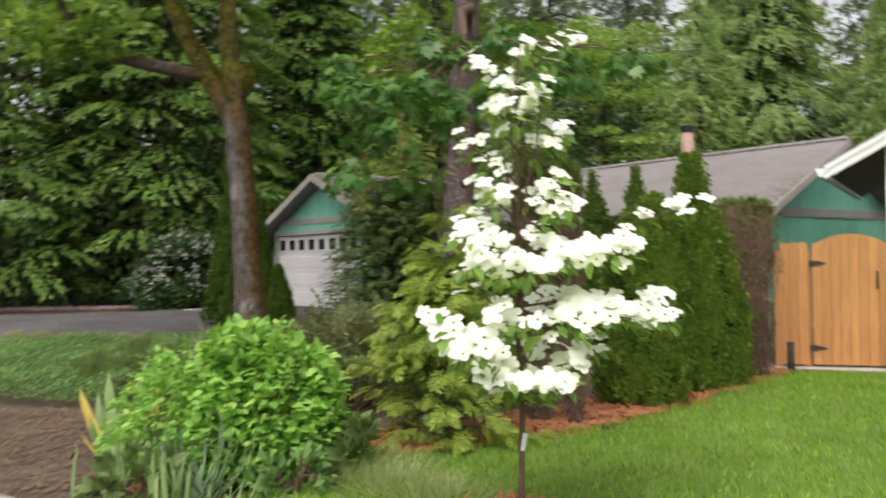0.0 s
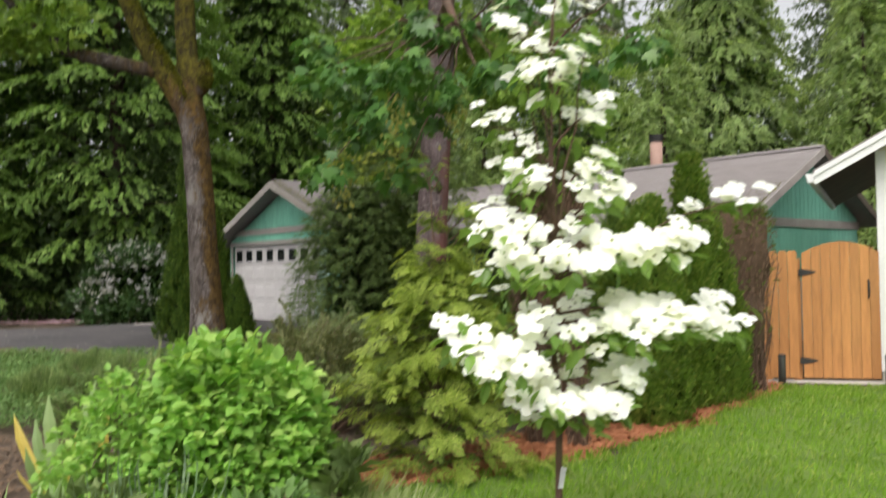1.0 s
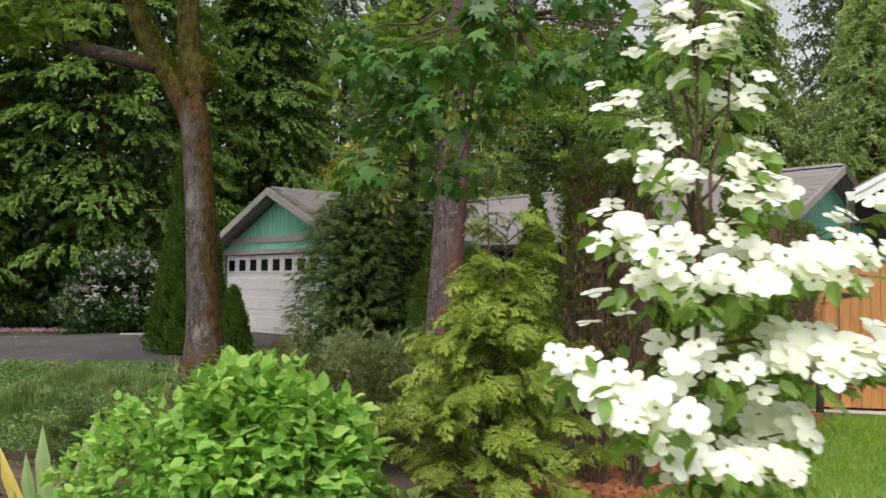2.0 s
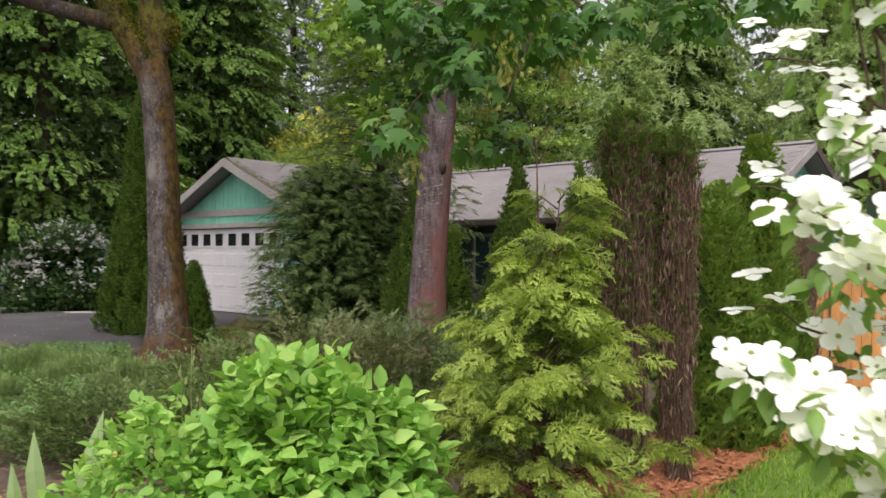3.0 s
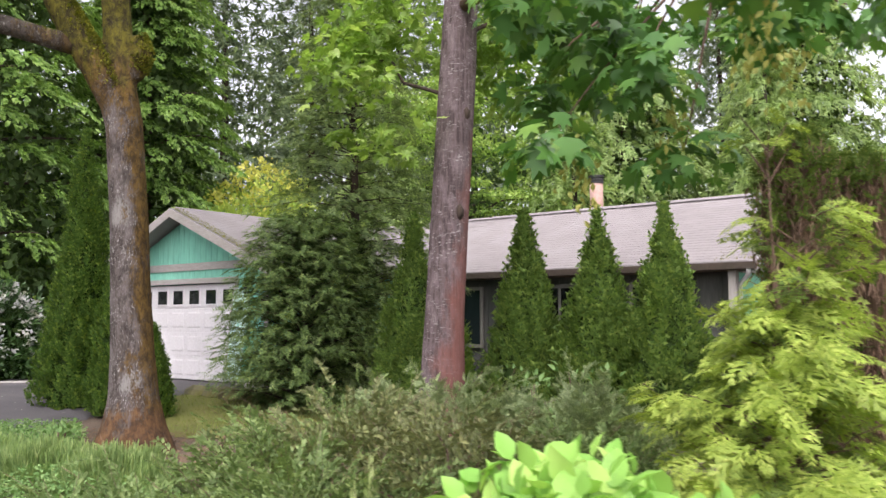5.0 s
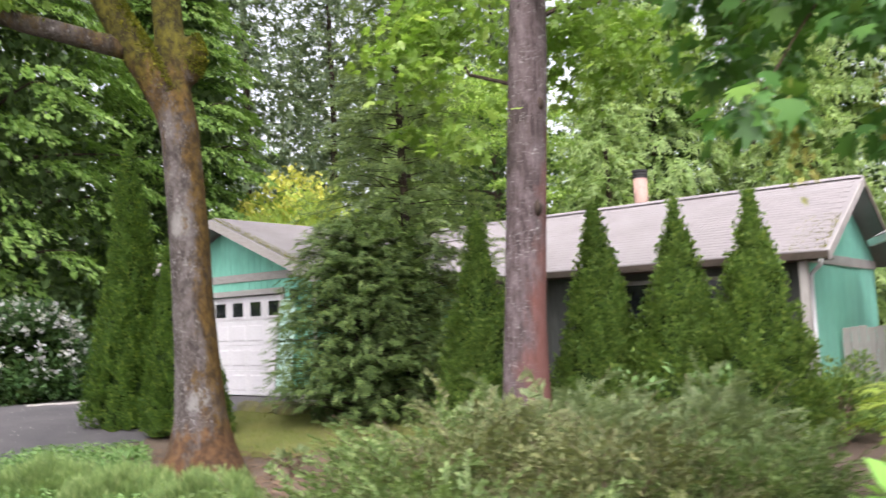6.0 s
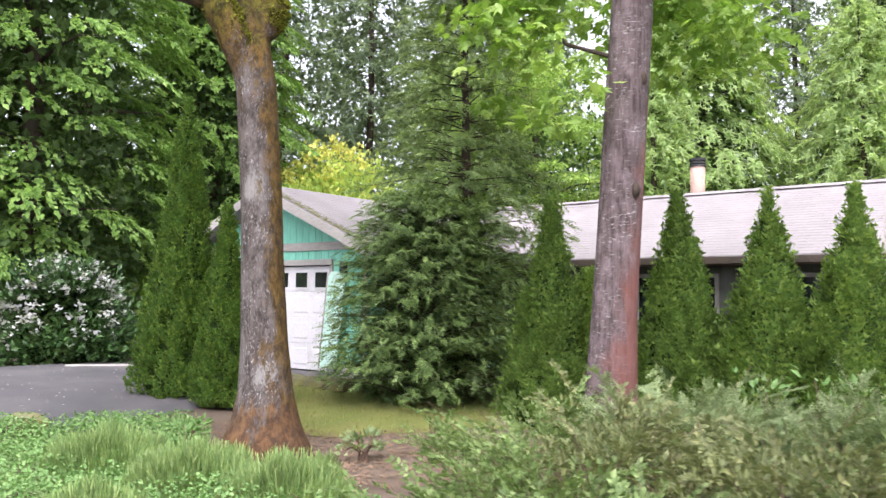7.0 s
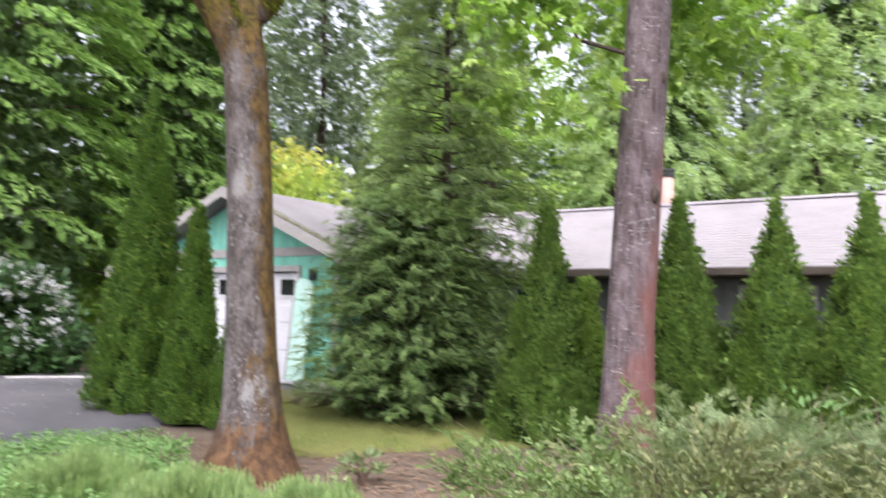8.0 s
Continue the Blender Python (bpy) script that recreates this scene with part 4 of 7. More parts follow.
# ---- plants ----
def clump(centres, radii, per, flat=0.5):
    """Points in flattened domes round centres, denser at the rim and the top; returns points and outward ways."""
    c, r = np.repeat(np.array(centres, float), per, 0), np.repeat(np.array(radii, float), per)
    d = rand_dirs(len(c), -0.35, 1.0)
    k = R.rand(len(c)) ** 0.45
    off = d * (r * k)[:, None] * np.array([1, 1, flat])
    return c + off, unit(d * np.array([1, 1, 0.5]))


def arborvitae(name, x, y, h, r, label, category, group, mat, n, blunt=0.75, size=0.15, trunk=0.0, tips=1, z0=None, lean=0.75):
    """A dense cone of upright sprays round a dark core on a short trunk."""
    base = gz(x, y) if z0 is None else z0
    t = thing(name, pose(x, y, base), label, category, group)
    rs = np.random.RandomState(int(abs(x * 100) + abs(y * 10)))
    v, f = tube([(0, 0, -0.1), (0, 0, trunk + 0.3), (0, 0, h * 0.6)], [r * 0.14 + 0.03, r * 0.1 + 0.03, 0.02], 8, 0.1)
    child("trunk", mesh_of("trunk", v, f, M_TWIG, True), t)
    prof = lambda s: r * np.minimum(1.0, s / 0.12 + 0.74) ** 0.6 * np.maximum(0.0, 1 - s) ** blunt
    ph = rs.rand(3) * 6.28

    def lumps(s, a):
        return 1 + 0.05 * np.sin(3 * a + ph[0] + 9 * s) + 0.05 * np.sin(5 * a - 14 * s + ph[1]) + 0.04 * np.sin(11 * a + 25 * s + ph[2])

    # solid core under the sprays, coloured as the shade in the crevices
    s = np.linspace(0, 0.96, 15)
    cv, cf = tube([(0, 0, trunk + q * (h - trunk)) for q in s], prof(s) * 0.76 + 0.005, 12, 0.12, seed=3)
    child("inner_shade_fill", mesh_of("inner_shade_fill", cv, cf, L_CORE, True), t)
    n = int(n * 1.5)
    nc = max(80, n // 30)
    cq = rs.rand(nc * 4)
    cq = cq[rs.rand(nc * 4) < prof(cq) / prof(np.linspace(0, 1, 50)).max()][:nc]
    ca = rs.rand(len(cq)) * 2 * np.pi
    k = R.randint(0, len(cq), n)
    dq, da = R.randn(n), R.randn(n)
    q = np.clip(cq[k] + dq * 0.13 / h, 0.0, 0.985)
    a = ca[k] + da * 0.11 / (prof(cq[k]) + 0.06)
    rad = prof(q) * lumps(q, a) * (1.09 - 0.19 * np.minimum(2.2, dq * dq * 0.5 + da * da)) * (0.9 + 0.1 * R.rand(n))
    pos = np.stack([rad * np.cos(a), rad * np.sin(a), trunk + q * (h - trunk)], 1)
    out = np.stack([np.cos(a), np.sin(a), 0 * a], 1)
    tang = np.stack([-np.sin(a), np.cos(a), 0 * a], 1)
    along = unit(out * lean * 0.8 + UP * (0.7 + 0.45 * R.rand(n))[:, None] + tang * (da * 0.3)[:, None] + R.randn(n, 3) * 0.2)
    normal = unit(out * 0.9 + tang * (da * 0.5)[:, None] + R.randn(n, 3) * 0.25)
    child("sprays", scatter("sprays", FAN, pos, along, normal, size * (0.42 + 0.42 * R.rand(n)), mat), t, "", "stuff")
    if tips:
        tp = np.array([[0, 0, h - size * 0.9]] * 7) + R.randn(7, 3) * 0.015
        child("leader", scatter("leader", FROND, tp, UP + R.randn(7, 3) * 0.12, rand_dirs(7, -0.1, 0.1), size * 1.5, mat), t)
    return t


def broad_tree(name, x, y, trunk_pts, trunk_r, centres, radii, per, size, shape, leaf, barkmat, label, limbs=True, flat=0.5, z0=None, seg=12, hang=-0.25, kindname="tree", rough=0.08, flare=0.0, inner=0, forks=()):
    base = gz(x, y) if z0 is None else z0
    t = thing(name, pose(x, y, base), label, kindname)
    v, f = tube(trunk_pts, trunk_r, seg, rough, flare, seed=int(abs(x * 7 + y)))
    if forks:
        fused("trunk", [(v, f)] + [tube(q, w, 20, 0.06, seed=9 + i) for i, (q, w) in enumerate(forks)], barkmat, t, "forked trunk, mossy in the crotch and at the foot")
    else:
        child("trunk", mesh_of("trunk", v, f, barkmat, True), t)
    if limbs:
        tp = np.array(trunk_pts, float)
        for i, c in enumerate(centres[:limbs]):
            zz = min(c[2] - 0.4, tp[-1][2])
            a = tp[0] + (tp[-1] - tp[0]) * (zz - tp[0][2]) / (tp[-1][2] - tp[0][2])
            v, f = tube(curve_points(a, c, 0.25, 6, 0.06, i), np.linspace(0.07, 0.015, 6), 6, 0.1)
            child("limb", mesh_of("limb", v, f, barkmat, True), t)
    pos, out = clump(centres, radii, per, flat)
    n = len(pos)
    along = unit(out + R.randn(n, 3) * 0.45 + np.array([0, 0, hang]))
    normal = unit(UP * 0.6 + out * 0.6 + R.randn(n, 3) * 0.5)
    child("crown", scatter("crown", shape, pos, along, normal, size * (0.65 + 0.7 * R.rand(n)), leaf), t, "", "stuff")
    # inner leaves take the shade-dark green, so gaps in the crown look deep
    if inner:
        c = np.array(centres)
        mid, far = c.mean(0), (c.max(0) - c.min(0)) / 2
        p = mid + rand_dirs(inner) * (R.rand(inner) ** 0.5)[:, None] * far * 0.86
        child("inner_shade_fill", scatter("inner_shade_fill", LEAF, p, rand_dirs(inner), rand_dirs(inner), 0.32, L_INNER, False, 1.3), t, "inner leaves in a dark colour that stands in for shade", "stuff")
    return t


def ball_centres(n, c, r, zmin=None, shell=0.55):
    d = rand_dirs(n)
    k = shell + (1 - shell) * R.rand(n)
    p = np.array(c) + d * k[:, None] * np.array(r)
    if zmin is not None:
        p[:, 2] = np.maximum(p[:, 2], zmin + R.rand(n) * 0.8)
    return p


def conifer(name, x, y, h, r, low, mat, label, per_m=7, spray=0.5, shape=NEEDLE, droop=0.25, count=9, barkmat=None, lean=0.0, blunt=1.0, tr=None, gap=0.0, wild=0.15, even=0.65):
    base = gz(x, y)
    t = thing(name, pose(x, y, base), label, "conifer tree")
    tr = tr or 0.02 * h + 0.05
    v, f = tube([(0, 0, -0.2), (0.01 * h, 0, h * 0.4), (0, 0.01 * h, h)], [tr, tr * 0.65, 0.02], 9, 0.06)
    child("trunk", mesh_of("trunk", v, f, barkmat or M_DARKBARK, True), t)
    nb = int(per_m * (h - low))
    P, A, N, S, lots = [], [], [], [], []
    for i in range(nb):
        s = (i + R.rand()) / nb
        if R.rand() < gap:
            continue
        z = low + s * (h - low)
        L = r * (1 - s) ** blunt * (even + (1.15 - even) * R.rand()) + 0.12
        a = i * 2.39996 + R.randn() * 0.2
        d = np.array([math.cos(a), math.sin(a), 0.15 - droop * (0.4 + 0.6 * R.rand())])
        sidev = np.array([-math.sin(a), math.cos(a), 0])
        o = np.array([0, 0, z])
        k = count
        tt = 0.2 + 0.85 * (np.arange(k) + R.rand(k)) / k
        pts = o + d * (L * tt)[:, None] + np.array([0, 0, -1.0]) * (droop * 0.5 * L * tt ** 2)[:, None]
        sgn = np.where(R.rand(k) < 0.5, -1, 1)[:, None]
        P.append(pts + R.randn(k, 3) * 0.04 * L)
        A.append(unit(d) * 0.75 + sidev * sgn * 0.7 * (1.1 - tt)[:, None] + R.randn(k, 3) * wild + np.array([0, 0, -droop * 0.5]))
        N.append(np.tile(UP * 0.45 + d * np.array([0.6, 0.6, 0]), (k, 1)) + R.randn(k, 3) * 0.55)
        S.append(spray * (0.6 + 0.5 * R.rand(k)) * (0.55 + 0.45 * L / r))
        if i % 5 == 0:
            lots.append(tube([o, o + d * L * 0.5, o + d * L * 0.8], [0.012 + 0.005 * L, 0.009, 0.003], 4))
    child("bough_wood", mesh_of("bough_wood", *join(lots), barkmat or M_DARKBARK), t, "", "stuff")
    child("needles", scatter("needles", shape, np.concatenate(P), np.concatenate(A), np.concatenate(N), np.concatenate(S), mat), t, "", "stuff")
    return t


def plated_conifer(name, x, y, h, r, low, mat, label, boughs, spray, blunt, rise=0.25, droop=0.5, rows=9, wild=0.2, inner=0, shape=NEEDLE, vary=0.5):
    """Flat arched boughs one above the other, each a plate of sprays on both sides of its axis."""
    t = thing(name, pose(x, y, gz(x, y)), label, "conifer tree")
    tr = 0.012 * h + 0.03
    v, f = tube([(0, 0, -0.2), (0.01 * h, 0, h * 0.4), (0, 0.01 * h, h)], [tr, tr * 0.65, 0.015], 9, 0.06)
    child("trunk", mesh_of("trunk", v, f, M_DARKBARK, True), t)
    P, A, N, S, lots = [], [], [], [], []
    for i in range(boughs):
        s = (i + R.rand()) / boughs
        o = np.array([0, 0, low + s * (h - low)])
        L = r * (1 - s) ** blunt * (1.05 - vary * R.rand()) + 0.15
        a = i * 2.39996 + R.randn() * 0.25
        d, side = np.array([math.cos(a), math.sin(a), 0.0]), np.array([-math.sin(a), math.cos(a), 0.0])
        k = rows * 2
        tt = np.repeat(0.22 + 0.78 * ((np.arange(rows) + R.rand(rows)) / rows) ** 0.7, 2)
        sgn = np.tile([-1.0, 1.0], rows)
        lift = rise * (0.6 + 0.8 * R.rand())
        pts = o + d * (L * tt)[:, None] + UP * (L * (lift * tt - droop * tt ** 2))[:, None]
        P.append(pts + R.randn(k, 3) * 0.02)
        A.append(d * (0.55 + 0.6 * tt)[:, None] + side * (sgn * (1.0 - 0.6 * tt))[:, None] - UP * (0.1 + droop * 0.7 * tt)[:, None] + R.randn(k, 3) * wild)
        N.append(UP * 0.9 + d * 0.35 + R.randn(k, 3) * 0.25)
        S.append(spray * (0.6 + 0.5 * R.rand(k)) * (0.5 + 0.5 * min(1.0, L / (r * 0.7))))
        if i % 3 == 0:
            lots.append(tube([o, o + d * L * 0.5 + UP * L * (lift * 0.5 - droop * 0.25), o + d * L * 0.9 + UP * L * (lift * 0.9 - droop * 0.81)], [0.008 + 0.006 * L, 0.007, 0.002], 4))
    child("bough_wood", mesh_of("bough_wood", *join(lots), M_DARKBARK), t, "", "stuff")
    child("needles", scatter("needles", shape, np.concatenate(P), np.concatenate(A), np.concatenate(N), np.concatenate(S), mat), t, "", "stuff")
    # inside filled with needles whose colour carries the shade
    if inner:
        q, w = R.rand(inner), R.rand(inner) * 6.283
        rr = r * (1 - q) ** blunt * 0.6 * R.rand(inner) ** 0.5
        child("inner_shade_fill", scatter("inner_shade_fill", FROND, np.stack([rr * np.cos(w), rr * np.sin(w), low + q * (h - low) * 0.95], 1), rand_dirs(inner, -0.6, 0.3), UP + R.randn(inner, 3) * 0.5, spray, L_INNER), t, "inner needles in a dark colour that stands in for shade", "stuff")
    return t


def shrub(name, x, y, rx, ry, h, n, size, shape, mat, label, category="shrub", group="", clumps=26, stems=8, flat=0.8, lift=0.0, spread=0.28, shoots=0):
    """Twigs and many leaves in uneven clumps over a dome."""
    t = thing(name, pose(x, y, gz(x, y)), label, category, group)
    d = rand_dirs(clumps, 0.0, 1.0)
    k = 0.72 + 0.3 * R.rand(clumps)
    cen = d * k[:, None] * np.array([rx, ry, h * 0.86]) + np.array([0, 0, 0.04 + lift])
    rad = spread * (rx + ry + h) / 3 * (0.8 + 0.7 * R.rand(clumps))
    lots = [tube(curve_points((R.randn() * 0.05, R.randn() * 0.05, -0.05), c, 0.1, 5, 0.02, i), np.linspace(0.018, 0.005, 5), 5) for i, c in enumerate(cen[:stems * 2])]
    child("stem_wood", mesh_of("stem_wood", *join(lots), M_TWIG), t, "", "stuff")
    pos, out = clump(cen, rad, max(4, n // clumps), flat)
    pos[:, 2] = np.abs(pos[:, 2] - 0.02) + 0.02
    along = unit(out * 0.6 + unit(pos * np.array([1, 1, 0.8])) * 0.7 + UP * 0.25 + R.randn(len(pos), 3) * 0.45)
    normal = unit(UP * 0.7 + out * 0.4 + R.randn(len(pos), 3) * 0.45)
    if shoots:
        k = 26
        b0 = cen[R.randint(0, clumps, shoots)] + R.randn(shoots, 3) * 0.06
        way0 = unit(UP * 0.75 + unit(b0 * np.array([1.0, 1.0, 0.0])) * 0.7 + R.randn(shoots, 3) * 0.3)
        sl = 0.22 + 0.3 * R.rand(shoots)
        tt = (np.arange(k) / (k - 1))
        sp = (b0[:, None, :] + way0[:, None, :] * (sl[:, None] * (0.1 + 0.9 * tt))[:, :, None] - UP * (0.3 * sl[:, None] * tt ** 2)[:, :, None]).reshape(-1, 3)
        side = np.repeat(unit(np.cross(way0, UP) + R.randn(shoots, 3) * 0.25), k, 0) * np.tile([-1.0, 1.0], shoots * k // 2)[:, None]
        sa = np.repeat(way0, k, 0) * 0.75 + side * 0.85 + R.randn(shoots * k, 3) * 0.25
        child("shoot_wood", scatter("shoot_wood", STEM, b0, way0, rand_dirs(shoots, -0.2, 0.2), sl * 0.8, M_REDTWIG, False, 0.32), t, "thin reddish-brown shoots", "stuff")
        pos, along = np.concatenate([pos, sp]), np.concatenate([along, sa])
        normal = np.concatenate([normal, unit(np.cross(side, np.repeat(way0, k, 0)) * np.sign(np.cross(side, np.repeat(way0, k, 0))[:, 2:3]) + R.randn(shoots * k, 3) * 0.3)])
    child("foliage", scatter("foliage", shape, pos, along, normal, size * (0.6 + 0.8 * R.rand(len(pos))), mat), t, "", "stuff")
    return t


# -- the two maples
def limb(parent, pts, radii, mat, label="", seg=12, rough=0.08, name="limb"):
    v, f = tube(pts, radii, seg, rough, seed=int(abs(pts[0][2] * 100)))
    return child(name, mesh_of(name, v, f, mat, True), parent, label)


M1 = (-3.53, 15.0)
TRUNK1 = [(0.02, 0, -0.2), (0.02, 0, 0.05), (0.02, 0, 0.3), (0.01, 0, 0.65), (-0.02, 0, 1.2), (-0.07, 0, 2.1), (-0.10, 0, 2.8), (-0.15, 0, 3.5), (-0.20, 0, 4.15), (-0.24, 0, 4.45), (-0.27, 0, 4.65), (-0.28, 0, 4.8)]
FORK_LEFT = ([(-0.14, 0, 3.3), (-0.2, 0, 3.9), (-0.3, -0.02, 4.35), (-0.52, -0.04, 4.8), (-0.78, -0.05, 5.22), (-1.02, -0.08, 5.68), (-1.35, -0.1, 6.5), (-1.9, -0.1, 8.2)], [0.13, 0.17, 0.19, 0.2, 0.195, 0.18, 0.15, 0.09])
FORK_UP = ([(-0.15, 0, 3.5), (-0.19, 0, 4.2), (-0.24, 0.02, 4.7), (-0.29, 0.03, 5.2), (-0.34, 0.05, 5.8), (-0.36, 0.1, 7.0), (-0.3, 0.2, 9.0)], [0.15, 0.18, 0.185, 0.185, 0.18, 0.15, 0.09])
FORK_BURL = ([(-0.1, -0.03, 4.72), (0.0, -0.07, 4.92), (0.01, -0.08, 5.08), (-0.07, -0.05, 5.24)], [0.13, 0.15, 0.14, 0.09])
# upper crown, mostly unseen, thickened to block sky light on the left
maple1 = broad_tree("maple_tree", *M1, TRUNK1, [0.57, 0.49, 0.39, 0.31, 0.265, 0.24, 0.235, 0.232, 0.228, 0.21, 0.17, 0.08],
                    np.concatenate([ball_centres(70, (-1.0, 1.2, 9.4), (5.0, 4.6, 2.2), 7.1), ball_centres(12, (-3.2, -0.8, 5.9), (1.3, 1.0, 0.7))]), 0.4 + 0.4 * R.rand(82), 64, 0.17, MAPLE, L_MAPLE, M_BARK1,
                    "old moss-covered maple with a forked trunk and pale bark scars", False, 0.5, seg=28, kindname="maple tree", rough=0.05, flare=0.3, forks=(FORK_LEFT, FORK_UP, FORK_BURL))
limb(maple1, [(-0.72, -0.05, 5.06), (-1.1, -0.12, 5.12), (-1.5, -0.2, 5.2), (-1.9, -0.25, 5.28), (-2.3, -0.3, 5.42), (-2.8, -0.4, 5.8), (-3.4, -0.5, 6.6)], [0.14, 0.12, 0.115, 0.11, 0.1, 0.08, 0.05], M_LIMBBARK, "low grey side limb with moss along its top", 14)


def moss_pad(parent, pts, radii, n, h=0.05):
    """A cushion of short moss tufts over a bent limb."""
    pts, radii = np.array(pts, float), np.array(radii, float)
    k = R.randint(0, len(pts) - 1, n)
    t = R.rand(n)[:, None]
    c = pts[k] * (1 - t) + pts[k + 1] * t
    r = (radii[k][:, None] * (1 - t) + radii[k + 1][:, None] * t)
    a = R.randn(n, 3) * np.array([0.45, 0.5, 0.5]) + np.array([0.75, -0.45, 0.65])
    ax = unit(pts[k + 1] - pts[k])
    a = unit(a - ax * np.sum(a * ax, 1, keepdims=True))
    child("moss", scatter("moss", LEAF, c + a * r * 0.98, a + R.randn(n, 3) * 0.5, rand_dirs(n), h * (0.6 + 0.8 * R.rand(n)), M_MOSSLEAF, False, 1.3), parent, "yellow-green moss", "stuff")


moss_pad(maple1, [(-0.36, -0.03, 4.5), (-0.55, -0.04, 4.85), (-0.8, -0.05, 5.25), (-1.05, -0.08, 5.7), (-1.3, -0.1, 6.35)], [0.19, 0.2, 0.195, 0.18, 0.15], 2600, 0.034)
moss_pad(maple1, [(-0.06, -0.06, 4.8), (0.0, -0.08, 5.0), (-0.05, -0.06, 5.25)], [0.14, 0.15, 0.11], 1300, 0.03)
moss_pad(maple1, [(-0.8, -0.06, 5.08), (-1.1, -0.12, 5.12), (-1.5, -0.2, 5.2), (-2.3, -0.3, 5.42)], [0.12, 0.11, 0.1, 0.1], 260, 0.026)

M2 = (0.16, 14.0)
TRUNK2 = [(0.02, 0, -0.25), (0.02, 0, 0.2), (0.03, 0, 0.8), (0.06, 0, 1.6), (0.12, 0, 2.6), (0.18, 0, 3.6), (0.26, 0, 4.9), (0.33, 0, 6.4), (0.4, 0, 9.0)]
maple2 = broad_tree("maple_tree", *M2, TRUNK2, [0.40, 0.33, 0.275, 0.245, 0.24, 0.24, 0.235, 0.2, 0.12],
                    np.concatenate([ball_centres(44, (1.1, 0.9, 7.8), (2.6, 2.6, 2.2), 5.8), ball_centres(26, (1.4, 0.9, 5.1), (1.3, 1.0, 0.9)), ball_centres(18, (-0.75, 0.4, 4.5), (0.5, 0.6, 1.4))]),
                    0.36 + 0.35 * R.rand(88), 40, 0.14, MAPLE, L_MAPLE, M_BARK2,
                    "maple with a straight reddish-brown trunk and bright leaves", False, 0.8, seg=24, kindname="maple tree", rough=0.03, flare=0.12)
for q, (tip, z) in enumerate((((2.4, 0.8, 5.9), 5.2), ((-1.2, 0.9, 5.2), 4.2), ((-1.3, 0.5, 7.2), 5.9), ((2.6, 1.6, 7.4), 6.2), ((0.8, 2.4, 7.6), 6.4), ((-0.6, -2.0, 7.6), 6.6))):
    limb(maple2, curve_points((0.26, 0, z), tip, 0.2, 6, 0.05, q), np.linspace(0.032, 0.008, 6), M_DARKBARK, "", 7)
for kx, ky, kz in ((0.30, -0.2, 4.16), (0.0, -0.2, 0.9), (0.2, -0.235, 2.9)):
    kv, kf = tube([(kx, ky + 0.04, kz - 0.1), (kx, ky, kz - 0.04), (kx, ky - 0.005, kz + 0.03), (kx, ky + 0.03, kz + 0.11)], [0.02, 0.045, 0.05, 0.02], 9, 0.3)
    child("knot", mesh_of("knot", kv, kf, M_DARKBARK, True), maple2, "dark healed branch knot")
# long limb that droops towards the lawn, with large leaves and seed clusters
limb(maple2, [(0.3, 0, 5.6), (0.3, -2.0, 5.3), (0.1, -4.2, 4.6), (0.1, -5.6, 3.9), (0.2, -6.4, 3.3)], [0.09, 0.075, 0.055, 0.03, 0.012], M_TWIG, "long drooping limb", 8)
DROOP_A = [(-0.86, 7.75, 2.2), (-0.45, 7.55, 2.55), (-0.22, 7.6, 2.15), (-0.45, 6.95, 2.8), (-0.22, 6.9, 2.85), (0.12, 7.3, 2.75), (0.5, 7.6, 2.95), (0.95, 7.4, 3.0), (1.35, 8.0, 3.1), (-0.65, 8.4, 3.0)]
DROOP_B = [(0.0, 8.5, 3.1), (0.75, 8.8, 3.3), (1.7, 7.5, 3.15), (-1.0, 8.2, 3.3), (-0.1, 7.4, 3.3), (0.6, 7.0, 3.3), (1.3, 8.9, 3.5), (-0.4, 7.8, 2.85), (0.2, 7.9, 3.4), (2.1, 8.4, 3.4)]
DROOP_C = [(-0.6, 7.9, 2.75), (-0.7, 8.3, 2.6), (-0.3, 8.5, 2.9), (-0.95, 8.0, 3.05), (-0.5, 8.6, 3.15), (0.0, 8.8, 2.8), (-0.2, 8.9, 3.3), (-0.75, 7.6, 2.95)]
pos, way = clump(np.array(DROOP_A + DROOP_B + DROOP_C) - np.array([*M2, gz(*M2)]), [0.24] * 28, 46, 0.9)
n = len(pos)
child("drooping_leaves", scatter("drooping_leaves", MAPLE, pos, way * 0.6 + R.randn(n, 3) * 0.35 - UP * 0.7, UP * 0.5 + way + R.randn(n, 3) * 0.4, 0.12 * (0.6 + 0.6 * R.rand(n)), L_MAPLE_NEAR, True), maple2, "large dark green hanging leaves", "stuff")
for q, c in enumerate(DROOP_A + DROOP_B + DROOP_C):
    tip = np.array(c) - np.array([*M2, gz(*M2)])
    limb(maple2, curve_points((0.15, -5.9, 3.75), tip + np.array([0, 0, 0.1]), 0.1, 6, 0.03, 40 + q), np.linspace(0.014, 0.004, 6), M_TWIG, "", 5, name="twig")
for c in ((-0.3, 6.9, 2.55), (-0.75, 7.7, 2.1), (-0.3, 7.6, 2.35), (0.15, 7.3, 2.6)):
    sp = np.array(c) - np.array([*M2, gz(*M2)]) + R.randn(60, 3) * np.array([0.05, 0.05, 0.1])
    child("seed_mass", scatter("seed_mass", LEAF, sp, R.randn(60, 3) * 0.4 - UP, rand_dirs(60), 0.05, L_SEED), maple2, "yellow-green winged seed cluster", "stuff")

